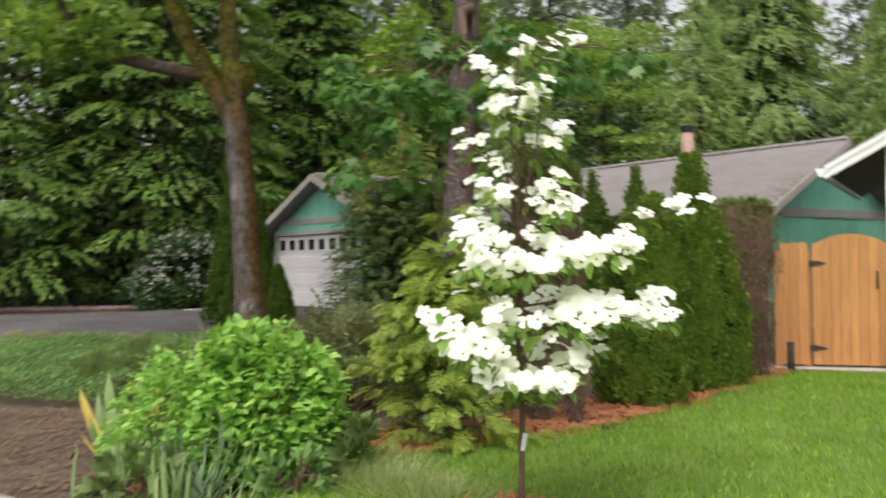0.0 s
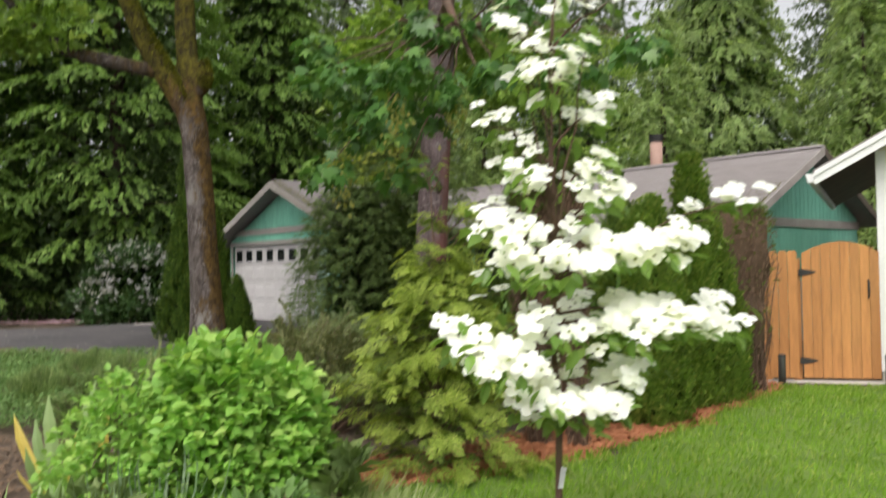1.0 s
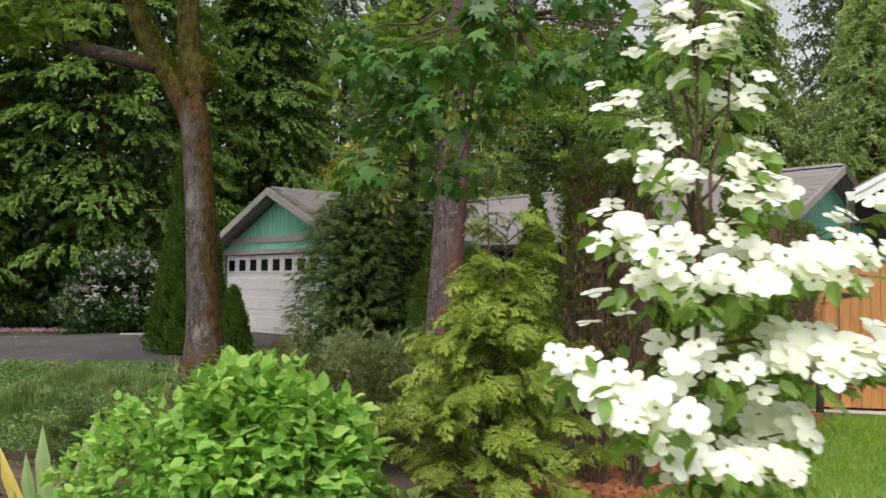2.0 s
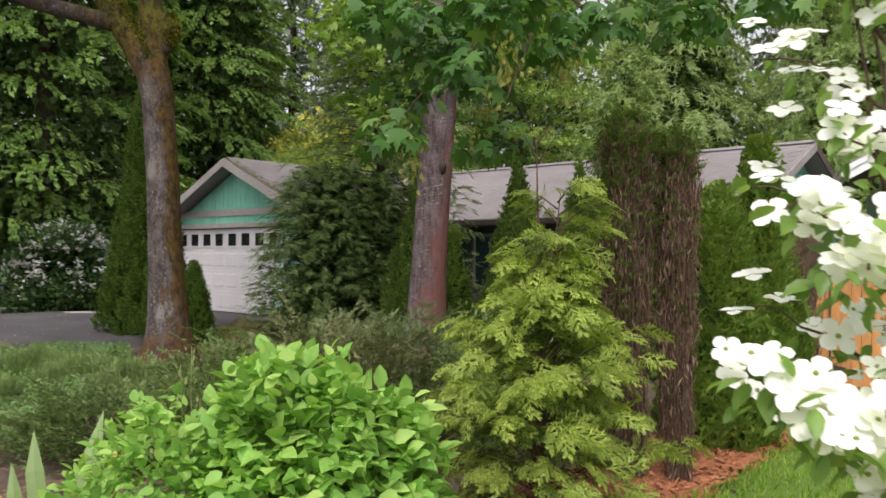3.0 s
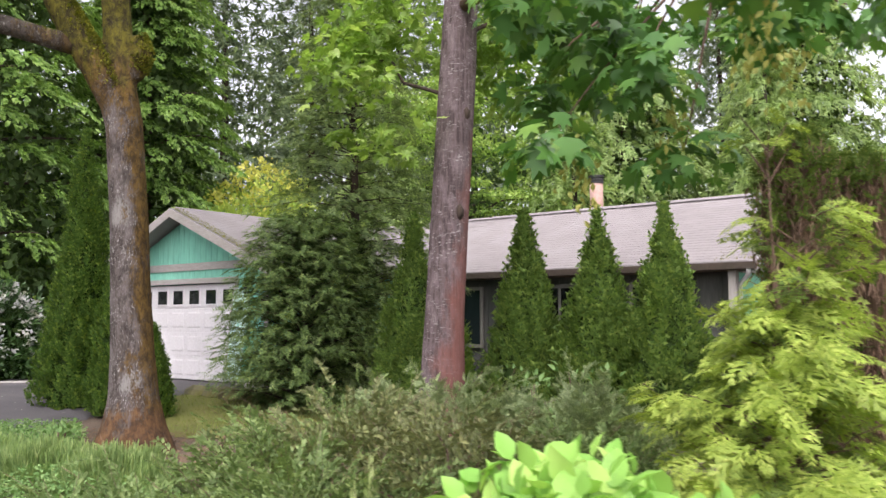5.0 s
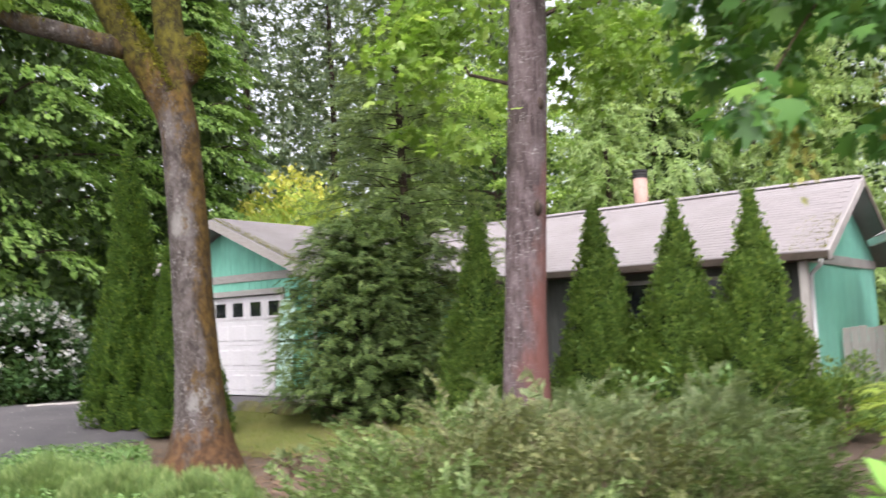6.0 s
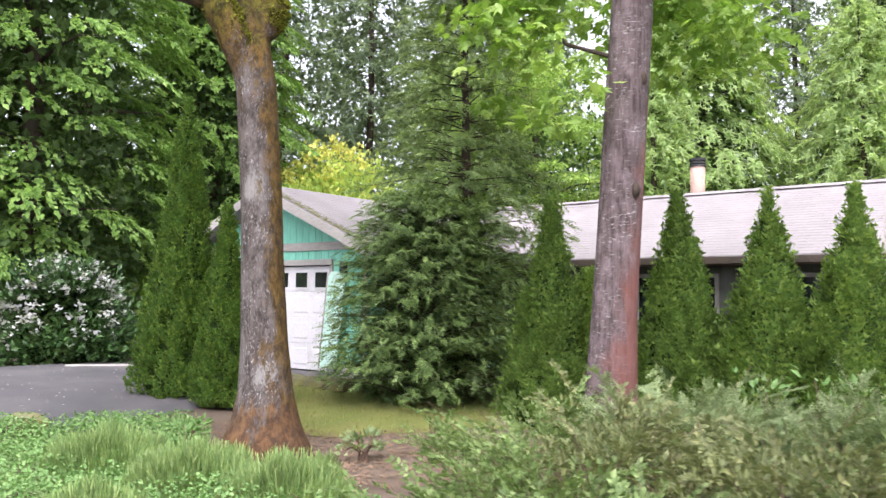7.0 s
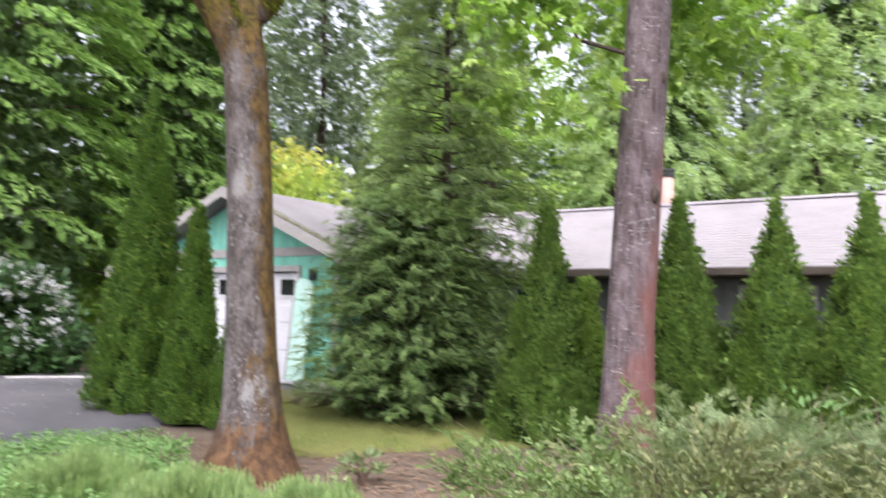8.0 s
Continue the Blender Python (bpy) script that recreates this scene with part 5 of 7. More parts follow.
# -- columnar and conical arborvitae
arborvitae("columnar_arborvitae", -4.83, 19.2, 4.7, 0.72, "tall dark columnar arborvitae by the driveway", "arborvitae", "", L_THUJADARK, 7500, 0.9, 0.165)
arborvitae("columnar_arborvitae", -4.13, 18.3, 2.95, 0.46, "smaller columnar arborvitae beside the tall one", "arborvitae", "", L_THUJADARK, 4000, 0.75, 0.145)
arborvitae("columnar_arborvitae", -3.58, 17.9, 1.45, 0.38, "low rounded arborvitae behind the maple", "arborvitae", "", L_THUJADARK, 2500, 0.6, 0.12)
ROW = [(0.37, 16.45, 3.15, 0.78), (1.95, 15.75, 3.15, 0.84), (2.72, 14.85, 3.12, 0.86), (3.3, 14.0, 3.12, 0.88)]
for x, y, h, r in ROW:
    arborvitae("conical_arborvitae", x, y, h, r, "green cone-shaped arborvitae in a row before the house", "arborvitae", "row of arborvitae", L_THUJA, 4600, 0.98, 0.19)

# -- hemlock and low spreading fir beside the garage
plated_conifer("hemlock_tree", -0.15, 19.7, 8.6, 2.4, 0.2, L_LACY, "slender hemlock with lacy drooping sprays", 640, 0.27, 0.55, 0.35, 0.38, 9, 0.45, 0, FROND)
plated_conifer("spreading_fir", -1.16, 18.4, 3.25, 1.47, 0.0, L_FIR, "low bushy dark green fir beside the garage", 760, 0.19, 0.36, 0.5, 0.3, 7, 0.4, 2200, FROND, 0.12)
plated_conifer("spreading_fir", -0.25, 18.9, 3.2, 1.5, 0.0, L_FIR, "second low fir growing into the first", 440, 0.18, 0.36, 0.5, 0.3, 6, 0.45, 1500, FROND)
arborvitae("round_arborvitae", 0.95, 16.5, 2.1, 0.4, "lighter rounded arborvitae between the cones", "arborvitae", "", L_HEDGE, 1800, 0.35, 0.16)

# -- hedge row to the gate
def dry_column(x, y, h, rx, ry, label, n, green):
    """A flat-topped clipped column: dark core, hanging dead twigs, bare stems and some green sprays."""
    t = thing("ragged_cedar", pose(x, y, gz(x, y)), label, "cedar")

    def skin(a, z):
        k = 1 / (np.abs(np.cos(a)) ** 4 + np.abs(np.sin(a)) ** 4) ** 0.25
        s = z / h
        w = k * np.interp(s, [0, 0.18, 0.4, 0.88, 0.97, 1.0], [0.5, 0.68, 0.9, 1.0, 0.86, 0.6]) * (1 + 0.09 * np.sin(4 * a + 5 * s) + 0.07 * np.sin(9 * a - 11 * s) + 0.08 * np.sin(17 * s + 2 * a + 9 * rx))
        return np.stack([w * rx * np.cos(a) + rx * 0.3 * np.interp(s, [0, 0.4], [1, 0]), w * ry * np.sin(a), z], -1)

    cv, cf, lv = [], [], 14
    for i in range(lv):
        cv.extend(skin(np.linspace(0, 2 * np.pi, 17)[:-1], np.full(16, h * 0.97 * i / (lv - 1))) * np.array([0.84, 0.84, 1]))
    for i in range(lv - 1):
        cf.extend((i * 16 + k, i * 16 + (k + 1) % 16, i * 16 + 16 + (k + 1) % 16, i * 16 + 16 + k) for k in range(16))
    cf.append(tuple(range((lv - 1) * 16, lv * 16)))
    child("inner_core", mesh_of("inner_core", cv, cf, L_DRYCORE), t)
    a, z = R.rand(n) * 2 * np.pi, h * R.rand(n)
    p = skin(a, z) * np.array([1, 1, 0.97]) + R.randn(n, 3) * np.array([0.02, 0.02, 0])
    p[:, :2] *= (0.86 + 0.16 * R.rand(n) + 0.05 * np.sin(7 * a + 3 * z))[:, None]
    out = np.stack([np.cos(a), np.sin(a), 0 * a], 1)
    child("dead_twig_mass", scatter("dead_twig_mass", LEAF2, p, UP * np.where(R.rand(n) < 0.35, 1, -1)[:, None] + R.randn(n, 3) * 0.22 + out * 0.2, out + R.randn(n, 3) * 0.6, (0.022 + 0.075 * R.rand(n) ** 2.5), M_DEADTWIG, False, 0.24), t, "", "stuff")
    a = R.rand(green * 3) * 2 * np.pi
    z = h * (0.12 + 0.9 * R.rand(green * 3) ** 0.6)
    keep = (R.rand(green * 3) < 0.22 + 0.78 * np.clip((z / h - 0.7) * 4, 0, 1) + 0.5 * (np.cos(a) < -0.2) * (np.sin(5 * z + 3 * a) > -0.2))
    a, z = a[keep][:green], z[keep][:green]
    p = skin(a, np.minimum(z, h * 0.99)) * np.array([0.97, 0.97, 1])
    out = np.stack([np.cos(a), np.sin(a), 0 * a], 1)
    inward = np.where(z > h * 0.95, R.rand(len(z)), 1.0)[:, None]
    p[:, :2] *= inward
    child("green_sprays", scatter("green_sprays", FROND, p, out * 0.7 + UP * 0.45 + R.randn(len(a), 3) * 0.4, out + R.randn(len(a), 3) * 0.5, 0.05 + 0.06 * R.rand(len(a)), L_DRYGREEN), t, "sparse green sprays", "stuff")
    m = 500
    p = np.stack([(R.rand(m) * 2 - 1) * rx * 0.8, (R.rand(m) * 2 - 1) * ry * 0.8, h * (0.93 + 0.06 * R.rand(m) ** 2)], 1)
    child("top_sprays", scatter("top_sprays", FROND, p, UP * 0.7 + R.randn(m, 3) * 0.5, rand_dirs(m), 0.07 + 0.05 * R.rand(m), L_DRYGREEN), t, "clipped green top", "stuff")
    for k in range(26):
        w = k * 2.4
        top = h * (0.55 + 0.4 * R.rand())
        zs = np.linspace(-0.03, top, 7)
        pts = [skin(np.array(w + 0.03 * R.randn()), np.array(max(0.0, q))) * np.array([1.01, 1.01, 1]) + np.array([0, 0, min(0.0, q)]) for q in zs]
        v, f = tube(pts, np.linspace(0.012, 0.004, 7), 5, 0.25, seed=k)
        child("stem", mesh_of("stem", v, f, M_TWIG), t, "bare reddish stem")


dry_column(0.9, 8.22, 2.68, 0.15, 0.24, "half-dead clipped cedar with green sprays over brown stems", 12000, 1300)
dry_column(1.225, 8.06, 2.54, 0.105, 0.18, "dead brown stringy cedar column beside the greener one", 10000, 420)
dry_column(4.2, 11.6, 2.5, 0.42, 0.4, "brown ragged columnar cedar near the gate", 7000, 700)
for x, y, h, r in ((2.2, 9.35, 2.1, 0.5), (2.55, 10.0, 2.35, 0.48), (3.08, 10.15, 2.85, 0.3), (3.45, 10.75, 2.2, 0.5)):
    arborvitae("hedge_cedar", x, y, h, r, "green hedge cedar with loose lower sprays", "cedar", "hedge cedars", L_HEDGE, 4200, 0.4, 0.17)

# -- golden cedar
GC = (-0.02, 7.2)
gold = thing("golden_cedar", pose(*GC, gz(*GC)), "yellow-green young cedar with lacy drooping sprays", "cedar")
v, f = tube([(0, 0, -0.1), (0.01, 0, 0.9), (0.0, 0, 1.5), (-0.02, 0, 1.9), (-0.03, 0, 2.32)], [0.05, 0.03, 0.011, 0.006, 0.002], 8, 0.05)
child("trunk", mesh_of("trunk", v, f, M_TWIG, True), gold, "trunk ending in a bare reddish leader")
P, A, N, S, Q = [], [], [], [], []


def gold_branch(base, d, L, sag, k, spray, start=0.3):
    d = np.array(d, float)
    tt = start + (1 - start) * (np.arange(k) + R.rand(k)) / k
    pts = np.array(base) + d * (L * tt)[:, None] - UP * (sag * L * tt ** 2)[:, None]
    flat = unit(np.array([d[0], d[1], 0.0]))
    side = np.array([-flat[1], flat[0], 0])
    sgn = np.where(np.arange(k) % 2, 1, -1)[:, None]
    P.append(pts + R.randn(k, 3) * 0.02)
    A.append(flat * (0.5 + 0.7 * tt)[:, None] + side * sgn * (1.1 - 0.8 * tt)[:, None] + R.randn(k, 3) * 0.15 + UP * (0.35 - 0.45 * tt)[:, None])
    N.append(UP * 0.6 + flat * 0.5 + R.randn(k, 3) * 0.4)
    S.append(spray * (0.65 + 0.6 * R.rand(k)))
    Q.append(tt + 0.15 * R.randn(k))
    tip = np.array(base) + d * L - UP * sag * L
    v, f = tube([base, np.array(base) + d * L * 0.5 - UP * sag * L * 0.25, tip], [0.006, 0.004, 0.0015], 4)
    child("branch", mesh_of("branch", v, f, M_TWIG), gold)


for i in range(150):
    s = (i + R.rand()) / 150
    a = i * 2.39996 + 0.2 * R.randn()
    L = (0.83 * (1 - s) ** 0.95 + 0.14) * (0.45 + 0.6 * R.rand())
    gold_branch((0.01, 0, 0.05 + 1.5 * s), (math.cos(a), math.sin(a), (0.5 + 0.9 * R.rand()) * min(1.0, 0.25 + 3.0 * s)), L, 0.34 - 0.14 * (s < 0.15), max(5, int(12 * L + 3)), 0.2)
for k in range(5):
    gold_branch((-0.03, 0, 2.12 + 0.04 * k), (math.cos(k * 2.1), math.sin(k * 2.1), 1.6), 0.12, 0.1, 3, 0.10)
v, f = tube([(0.03, 0, 1.2), (0.07, -0.02, 1.5), (0.10, -0.02, 1.8), (0.12, -0.02, 1.98)], [0.008, 0.006, 0.004, 0.002], 6, 0.05)
child("branch", mesh_of("branch", v, f, M_TWIG, True), gold, "second reddish leader")
for z, a, L in ((1.74, 0.1, 0.3), (1.78, 2.0, 0.26), (1.82, -0.4, 0.24), (1.86, 2.6, 0.2), (1.9, -1.2, 0.2), (1.62, 0.2, 0.34), (1.6, -0.6, 0.3), (1.66, 0.9, 0.3), (1.5, 3.4, 0.34), (1.56, 4.2, 0.3)):
    gold_branch((0.10, -0.02, z), (math.cos(a), math.sin(a), 1.0), L, 0.45, 8, 0.16, 0.25)
P, A, N, S, Q = np.concatenate(P), np.concatenate(A), np.concatenate(N), np.concatenate(S), np.concatenate(Q)
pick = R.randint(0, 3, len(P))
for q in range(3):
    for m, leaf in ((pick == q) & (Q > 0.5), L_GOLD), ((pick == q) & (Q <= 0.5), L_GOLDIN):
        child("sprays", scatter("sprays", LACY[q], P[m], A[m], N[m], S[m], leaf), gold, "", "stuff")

# -- hydrangea
HY = (-1.5, 6.2)
hyd = thing("hydrangea", pose(*HY, gz(*HY)), "bright green leafy hydrangea bush without flowers", "shrub")
nh = 8200
lobe = R.choice(4, nh, p=(0.32, 0.28, 0.26, 0.14))
mid = np.array([(0.0, -0.05, 0.0), (-0.48, -0.05, 0.0), (0.30, 0.0, 0.0), (0.12, -0.05, 0.0)])[lobe]
rad = np.array([(0.55, 0.55, 1.02), (0.54, 0.5, 0.84), (0.46, 0.5, 1.0), (0.5, 0.4, 1.04)])[lobe]
d = rand_dirs(nh, 0.02, 1.0)
lump = 1 + 0.07 * np.sin(7 * d[:, 0] + 3) + 0.07 * np.sin(8 * d[:, 1] + 5 * d[:, 2])
depth = np.concatenate([0.97 + 0.06 * R.rand(300), 0.74 + 0.28 * R.rand(nh - 300)])
pos = d * (lump * depth)[:, None] * rad + mid + np.array([0, 0, 0.03])
along = unit(d * np.array([1, 1, 0.35]) + R.randn(nh, 3) * 0.4 + np.array([0, 0, 0.1]))
normal = unit(d * 0.8 + UP * 0.6 + R.randn(nh, 3) * 0.4)
size = np.array([0.078, 0.06, 0.088, 0.1])[lobe] * (0.65 + 0.6 * R.rand(nh))
lots = [tube(curve_points((R.randn() * 0.08, R.randn() * 0.08, -0.05), p * 0.9, 0.05, 5, 0.02, i), np.linspace(0.012, 0.005, 5), 5) for i, p in enumerate(pos[300:340])]
child("stem_wood", mesh_of("stem_wood", *join(lots), M_TWIG), hyd, "", "stuff")
child("foliage", scatter("foliage", BROAD, pos[300:], along[300:], normal[300:], size[300:], L_HYD, True), hyd, "", "stuff")
hleaf = mesh_of("leaf", BROAD[0], BROAD[1], L_HYDOB, True)


def frame_of(p, al, no, s, w=1.0):
    al = al / np.linalg.norm(al)
    sd = np.cross(al, no)
    sd /= np.linalg.norm(sd) + 1e-9
    nn = np.cross(sd, al)
    m = np.eye(4)
    m[:3, 0], m[:3, 1], m[:3, 2], m[:3, 3] = sd * s * w, al * s, nn * s, p
    return Matrix(m.tolist())


for i in range(300):
    child("leaf", hleaf, hyd, "", "", frame_of(pos[i], along[i], normal[i], size[i] * 1.1))

# -- white dogwood on the lawn
DG = (0.43, 4.72)
dog = thing("dogwood_tree", pose(*DG, gz(*DG)), "young dogwood covered in tiers of white bracts", "dogwood tree")
v, f = tube([(-0.01, 0, -0.1), (0.0, 0, 0.3), (0.01, 0, 0.7), (-0.01, 0, 1.1), (0.01, 0, 1.6), (0.0, 0, 2.1), (0.03, 0.02, 2.8)], [0.022, 0.018, 0.016, 0.013, 0.008, 0.006, 0.003], 8, 0.08)
child("trunk", mesh_of("trunk", v, f, M_TWIG, True), dog)
lots = []
for k, (dx, dy, z0, z1) in enumerate(((-0.12, 0.05, 1.5, 2.45), (0.16, -0.04, 1.6, 2.5), (-0.05, 0.1, 1.7, 2.6), (0.08, 0.1, 1.6, 2.35))):
    lots.append(tube(curve_points((0, 0, z0), (dx, dy, z1), 0, 6, 0.01, k), np.linspace(0.009, 0.003, 6), 5))
# boughs: the tip's place (x, y, z), the height at the stem, flowers
BOUGHS_LOW = [(-0.50, -0.15, 1.16, 0.92, 28), (-0.36, -0.30, 1.02, 0.88, 20), (-0.16, -0.36, 0.86, 0.82, 11), (0.20, -0.34, 0.84, 0.82, 15), (0.36, -0.10, 0.95, 0.85, 11),
              (0.58, 0.42, 0.97, 0.9, 12), (0.10, 0.40, 1.0, 0.9, 6), (-0.30, 0.35, 1.05, 0.9, 6)]
BOUGHS_MID = [(0.84, -0.08, 1.14, 1.3, 28), (0.60, -0.30, 1.2, 1.28, 25), (0.40, -0.36, 1.16, 1.22, 18), (0.92, 0.15, 1.22, 1.34, 12), (-0.12, -0.30, 1.2, 1.1, 8),
              (0.30, 0.45, 1.3, 1.15, 6), (-0.25, 0.40, 1.35, 1.2, 5)]
BOUGHS_UP = [(-0.32, -0.10, 1.62, 1.5, 13), (-0.26, -0.25, 1.46, 1.38, 16), (0.64, -0.05, 1.5, 1.56, 29), (0.42, -0.28, 1.47, 1.53, 23), (0.05, -0.34, 1.42, 1.42, 13),
             (0.25, 0.40, 1.6, 1.45, 6), (-0.31, 0.33, 1.73, 1.58, 5), (0.86, 0.28, 1.68, 1.5, 3)]
BOUGHS_TOP = [(-0.20, -0.05, 1.9, 1.78, 8), (0.30, -0.10, 1.82, 1.72, 13), (-0.10, 0.10, 2.04, 1.9, 5), (0.28, 0.0, 1.98, 1.88, 9), (-0.28, 0.30, 2.2, 2.05, 8), (0.30, 0.10, 2.26, 2.12, 9),
              (-0.15, 0.0, 2.4, 2.25, 8), (0.14, -0.05, 2.48, 2.34, 10), (0.04, 0.10, 2.56, 2.42, 6), (-0.25, 0.10, 2.66, 2.5, 7), (0.40, 0.15, 2.82, 2.6, 8), (0.06, 0.0, 2.78, 2.62, 5)]
FLP, FLN, LP, LA = [], [], [], []
for k, (bx, by, tipz, z, count) in enumerate(BOUGHS_LOW + BOUGHS_MID + BOUGHS_UP + BOUGHS_TOP + [(1.16, 0.48, 1.82, 1.45, 11)]):
    reach, rise = math.hypot(bx, by), tipz - z
    start = 0.72 if reach > 1.1 else 0.28
    lift = 0.07 if 1.35 < z < 1.65 else 0.035
    z, tipz = z + lift, tipz + lift
    d = np.array([bx, by, 0.0]) / reach
    tip = np.array([bx, by, tipz - 0.04])
    lots.append(tube(curve_points((0, 0, z - 0.12), tip, 0.05, 6, 0.008, 50 + k), np.linspace(0.008, 0.0025, 6), 5))
    count = int(count * 1.08)
    s = start + (1.02 - start) * ((np.arange(count) + R.rand(count)) / count) ** 0.85
    sd = np.array([-d[1], d[0], 0])
    pts = np.array([0, 0, z - 0.04]) + d * (reach * s)[:, None] + UP * ((rise + 0.06) * s)[:, None] + sd * (R.randn(count) * 0.085)[:, None] + R.randn(count, 3) * np.array([0.015, 0.015, 0.032])
    FLP.extend(pts)
    FLN.extend(UP + d * 0.3 + np.array([-0.1, -0.75, 0]) + R.randn(count, 3) * 0.26)
    m = int(count * 1.25) + 3
    s = start - 0.08 + (1.1 - start) * R.rand(m)
    lp = np.array([0, 0, z - 0.1]) + d * (reach * s)[:, None] + UP * ((rise + 0.06) * s)[:, None] + sd * (R.randn(m) * 0.10)[:, None] + R.randn(m, 3) * 0.02
    LP.extend(lp)
    LA.extend(d * 0.6 + sd * R.randn(m)[:, None] * 0.8 + R.randn(m, 3) * 0.3 - UP * 0.55)
for v, f in lots:
    child("branch", mesh_of("branch", v, f, M_TWIG, True), dog)
LP, LA = np.array(LP), np.array(LA)
child("leaves", scatter("leaves", BROAD, LP, LA, UP * 1.0 + R.randn(len(LP), 3) * 0.4, 0.085 * (0.7 + 0.6 * R.rand(len(LP))), L_DOG, True, 0.75), dog, "", "stuff")
BR = [(0, 0.01, 0.0), (0.28, 0.24, 0.03), (0.43, 0.55, 0.07), (0.3, 0.84, 0.04), (0.03, 0.98, -0.02), (-0.3, 0.84, 0.04), (-0.43, 0.55, 0.07), (-0.28, 0.24, 0.03), (0, 0.5, 0.03)]
bv, bf = [], []
for q in range(4):
    w = q * math.pi / 2
    o = len(bv)
    bv += [(x * math.cos(w) - y * math.sin(w), x * math.sin(w) + y * math.cos(w), z + 0.05 * (q % 2)) for x, y, z in BR]
    bf += [tuple(o + i for i in t) for t in ((0, 1, 2, 8), (2, 3, 4, 8), (8, 4, 5, 6), (0, 8, 6, 7))]
flower = mesh_of("bract_flower", bv, bf, L_BRACT, True)
ev, ef = tube([(0, 0, 0.0), (0, 0, 0.1), (0, 0, 0.2)], [0.11, 0.14, 0.06], 6)
eye_of_flower = mesh_of("flower_eye", ev, ef, L_EYE)
order = R.permutation(len(FLP))
for i in order[:300]:
    s = 0.062 * (0.8 + 0.4 * R.rand())
    fl = child("bract_flower", flower, dog, "", "", frame_of(FLP[i], unit(np.cross(FLN[i], rand_dirs(1)[0])), unit(FLN[i]), s))
    if R.rand() < 0.5:
        child("flower_eye", eye_of_flower, fl)
rest = order[300:]
if len(rest):
    fn = unit(np.array([FLN[i] for i in rest]))
    child("flower_mass", scatter("flower_mass", (bv, bf), np.array([FLP[i] for i in rest]), np.cross(fn, rand_dirs(len(rest))), fn, 0.062, L_BRACT_REST, True), dog, "", "stuff")
bm = prism([(-0.012, 0.0), (0.012, 0.0), (0.016, 0.10), (-0.016, 0.10)], "y", -0.032, -0.03)
part("plant_tag", bm, M_TAG, dog, "pale plastic plant tag round the stem", pose(-0.005, 0, 0.44, 0, 12, 20))
ring = [(0.43 + 0.5 * math.cos(w) * (1 + 0.05 * math.sin(3 * w)), 4.72 + 0.46 * math.sin(w)) for w in np.linspace(0, 2 * math.pi, 28)[:-1]]
tagged(new("mulch_ring", patch("mulch_ring", ring, 0.035, 0.05, M_MULCH, 0.0)), "round patch of reddish bark mulch round the dogwood", "mulch bed", "", "structure")


def points_in(poly, n, lim=None):
    lo, hi = np.min(poly, 0), np.max(poly, 0)
    out = np.zeros((0, 2))
    while len(out) < n:
        p = lo + R.rand(n * 2, 2) * (hi - lo)
        p = p[inside(poly, p[:, 0], p[:, 1])]
        out = np.concatenate([out, p])
    return out[:n]


def on_ground(p, lift=0.0):
    return np.stack([p[:, 0], p[:, 1], ground_z(p[:, 0], p[:, 1]) + lift], 1)


CHIP = ([(-0.18, 0, 0), (0.18, 0.05, 0), (0.2, 1, 0.02), (-0.15, 0.95, 0), (0, 0.5, 0.14)], [(0, 1, 4), (1, 2, 4), (2, 3, 4), (3, 0, 4)])
p = np.concatenate([points_in(MULCH, 9000), points_in(ring, 2500)])
along = np.stack([R.randn(len(p)), R.randn(len(p)), R.randn(len(p)) * 0.25], 1)
tagged(new("mulch_chips", scatter("mulch_chips", CHIP, on_ground(p, 0.03), along, UP + R.randn(len(p), 3) * 0.3, 0.03 + 0.05 * R.rand(len(p)), M_CHIP)),
       "loose shredded bark chips", "mulch", "", "stuff")

# -- lawn blades, denser and taller near the camera's side
NEARLAWN = [(-2.1, 3.0), (-1.6, 5.0), (-1.0, 6.15), (-0.35, 6.6), (0.45, 7.05), (1.6, 8.0), (2.9, 9.4), (5.2, 12.6), (7.0, 12.2), (9.5, 11.2), (7.5, 5.0), (3.5, 2.2), (0, 2.2)]
p = np.concatenate([points_in(NEARLAWN, 50000), points_in([(-2.0, 2.6), (-2.6, -4.0), (9.0, -4.0), (11.0, 6.0), (9.5, 11.0), (7.5, 5.0), (3.5, 2.2), (0, 2.2)], 26000)])
p = p[np.hypot((p[:, 0] - 0.43), (p[:, 1] - 4.72)) > 0.47]
n = len(p)
along = UP + R.randn(n, 3) * 0.4
tagged(new("lawn_grass", scatter("lawn_grass", GRASS, on_ground(p), along, np.stack([R.randn(n), R.randn(n), 0.2 * R.randn(n)], 1), 0.045 + 0.05 * R.rand(n), L_GRASS, False, 2.2)),
       "short green lawn grass blades", "grass", "", "stuff")


def tuft(name, x, y, n, h, spread, mat, label, lean=0.5, width=1.0, category="grass", z=0.0):
    t = thing(name, pose(x, y, gz(x, y)), label, category)
    pos = np.concatenate([R.randn(n, 2) * spread, np.zeros((n, 1)) + z], 1)
    out = np.concatenate([pos[:, :2] / (spread + 1e-6) * lean, np.ones((n, 1))], 1) + R.randn(n, 3) * 0.15
    nrm = np.concatenate([unit(pos[:, :2] + 1e-4), np.full((n, 1), 0.3)], 1) + R.randn(n, 3) * 0.2
    child("blade_mass", scatter("blade_mass", BLADE, pos, out, nrm, h * (0.6 + 0.5 * R.rand(n)), mat, False, width), t, "", "stuff")
    return t


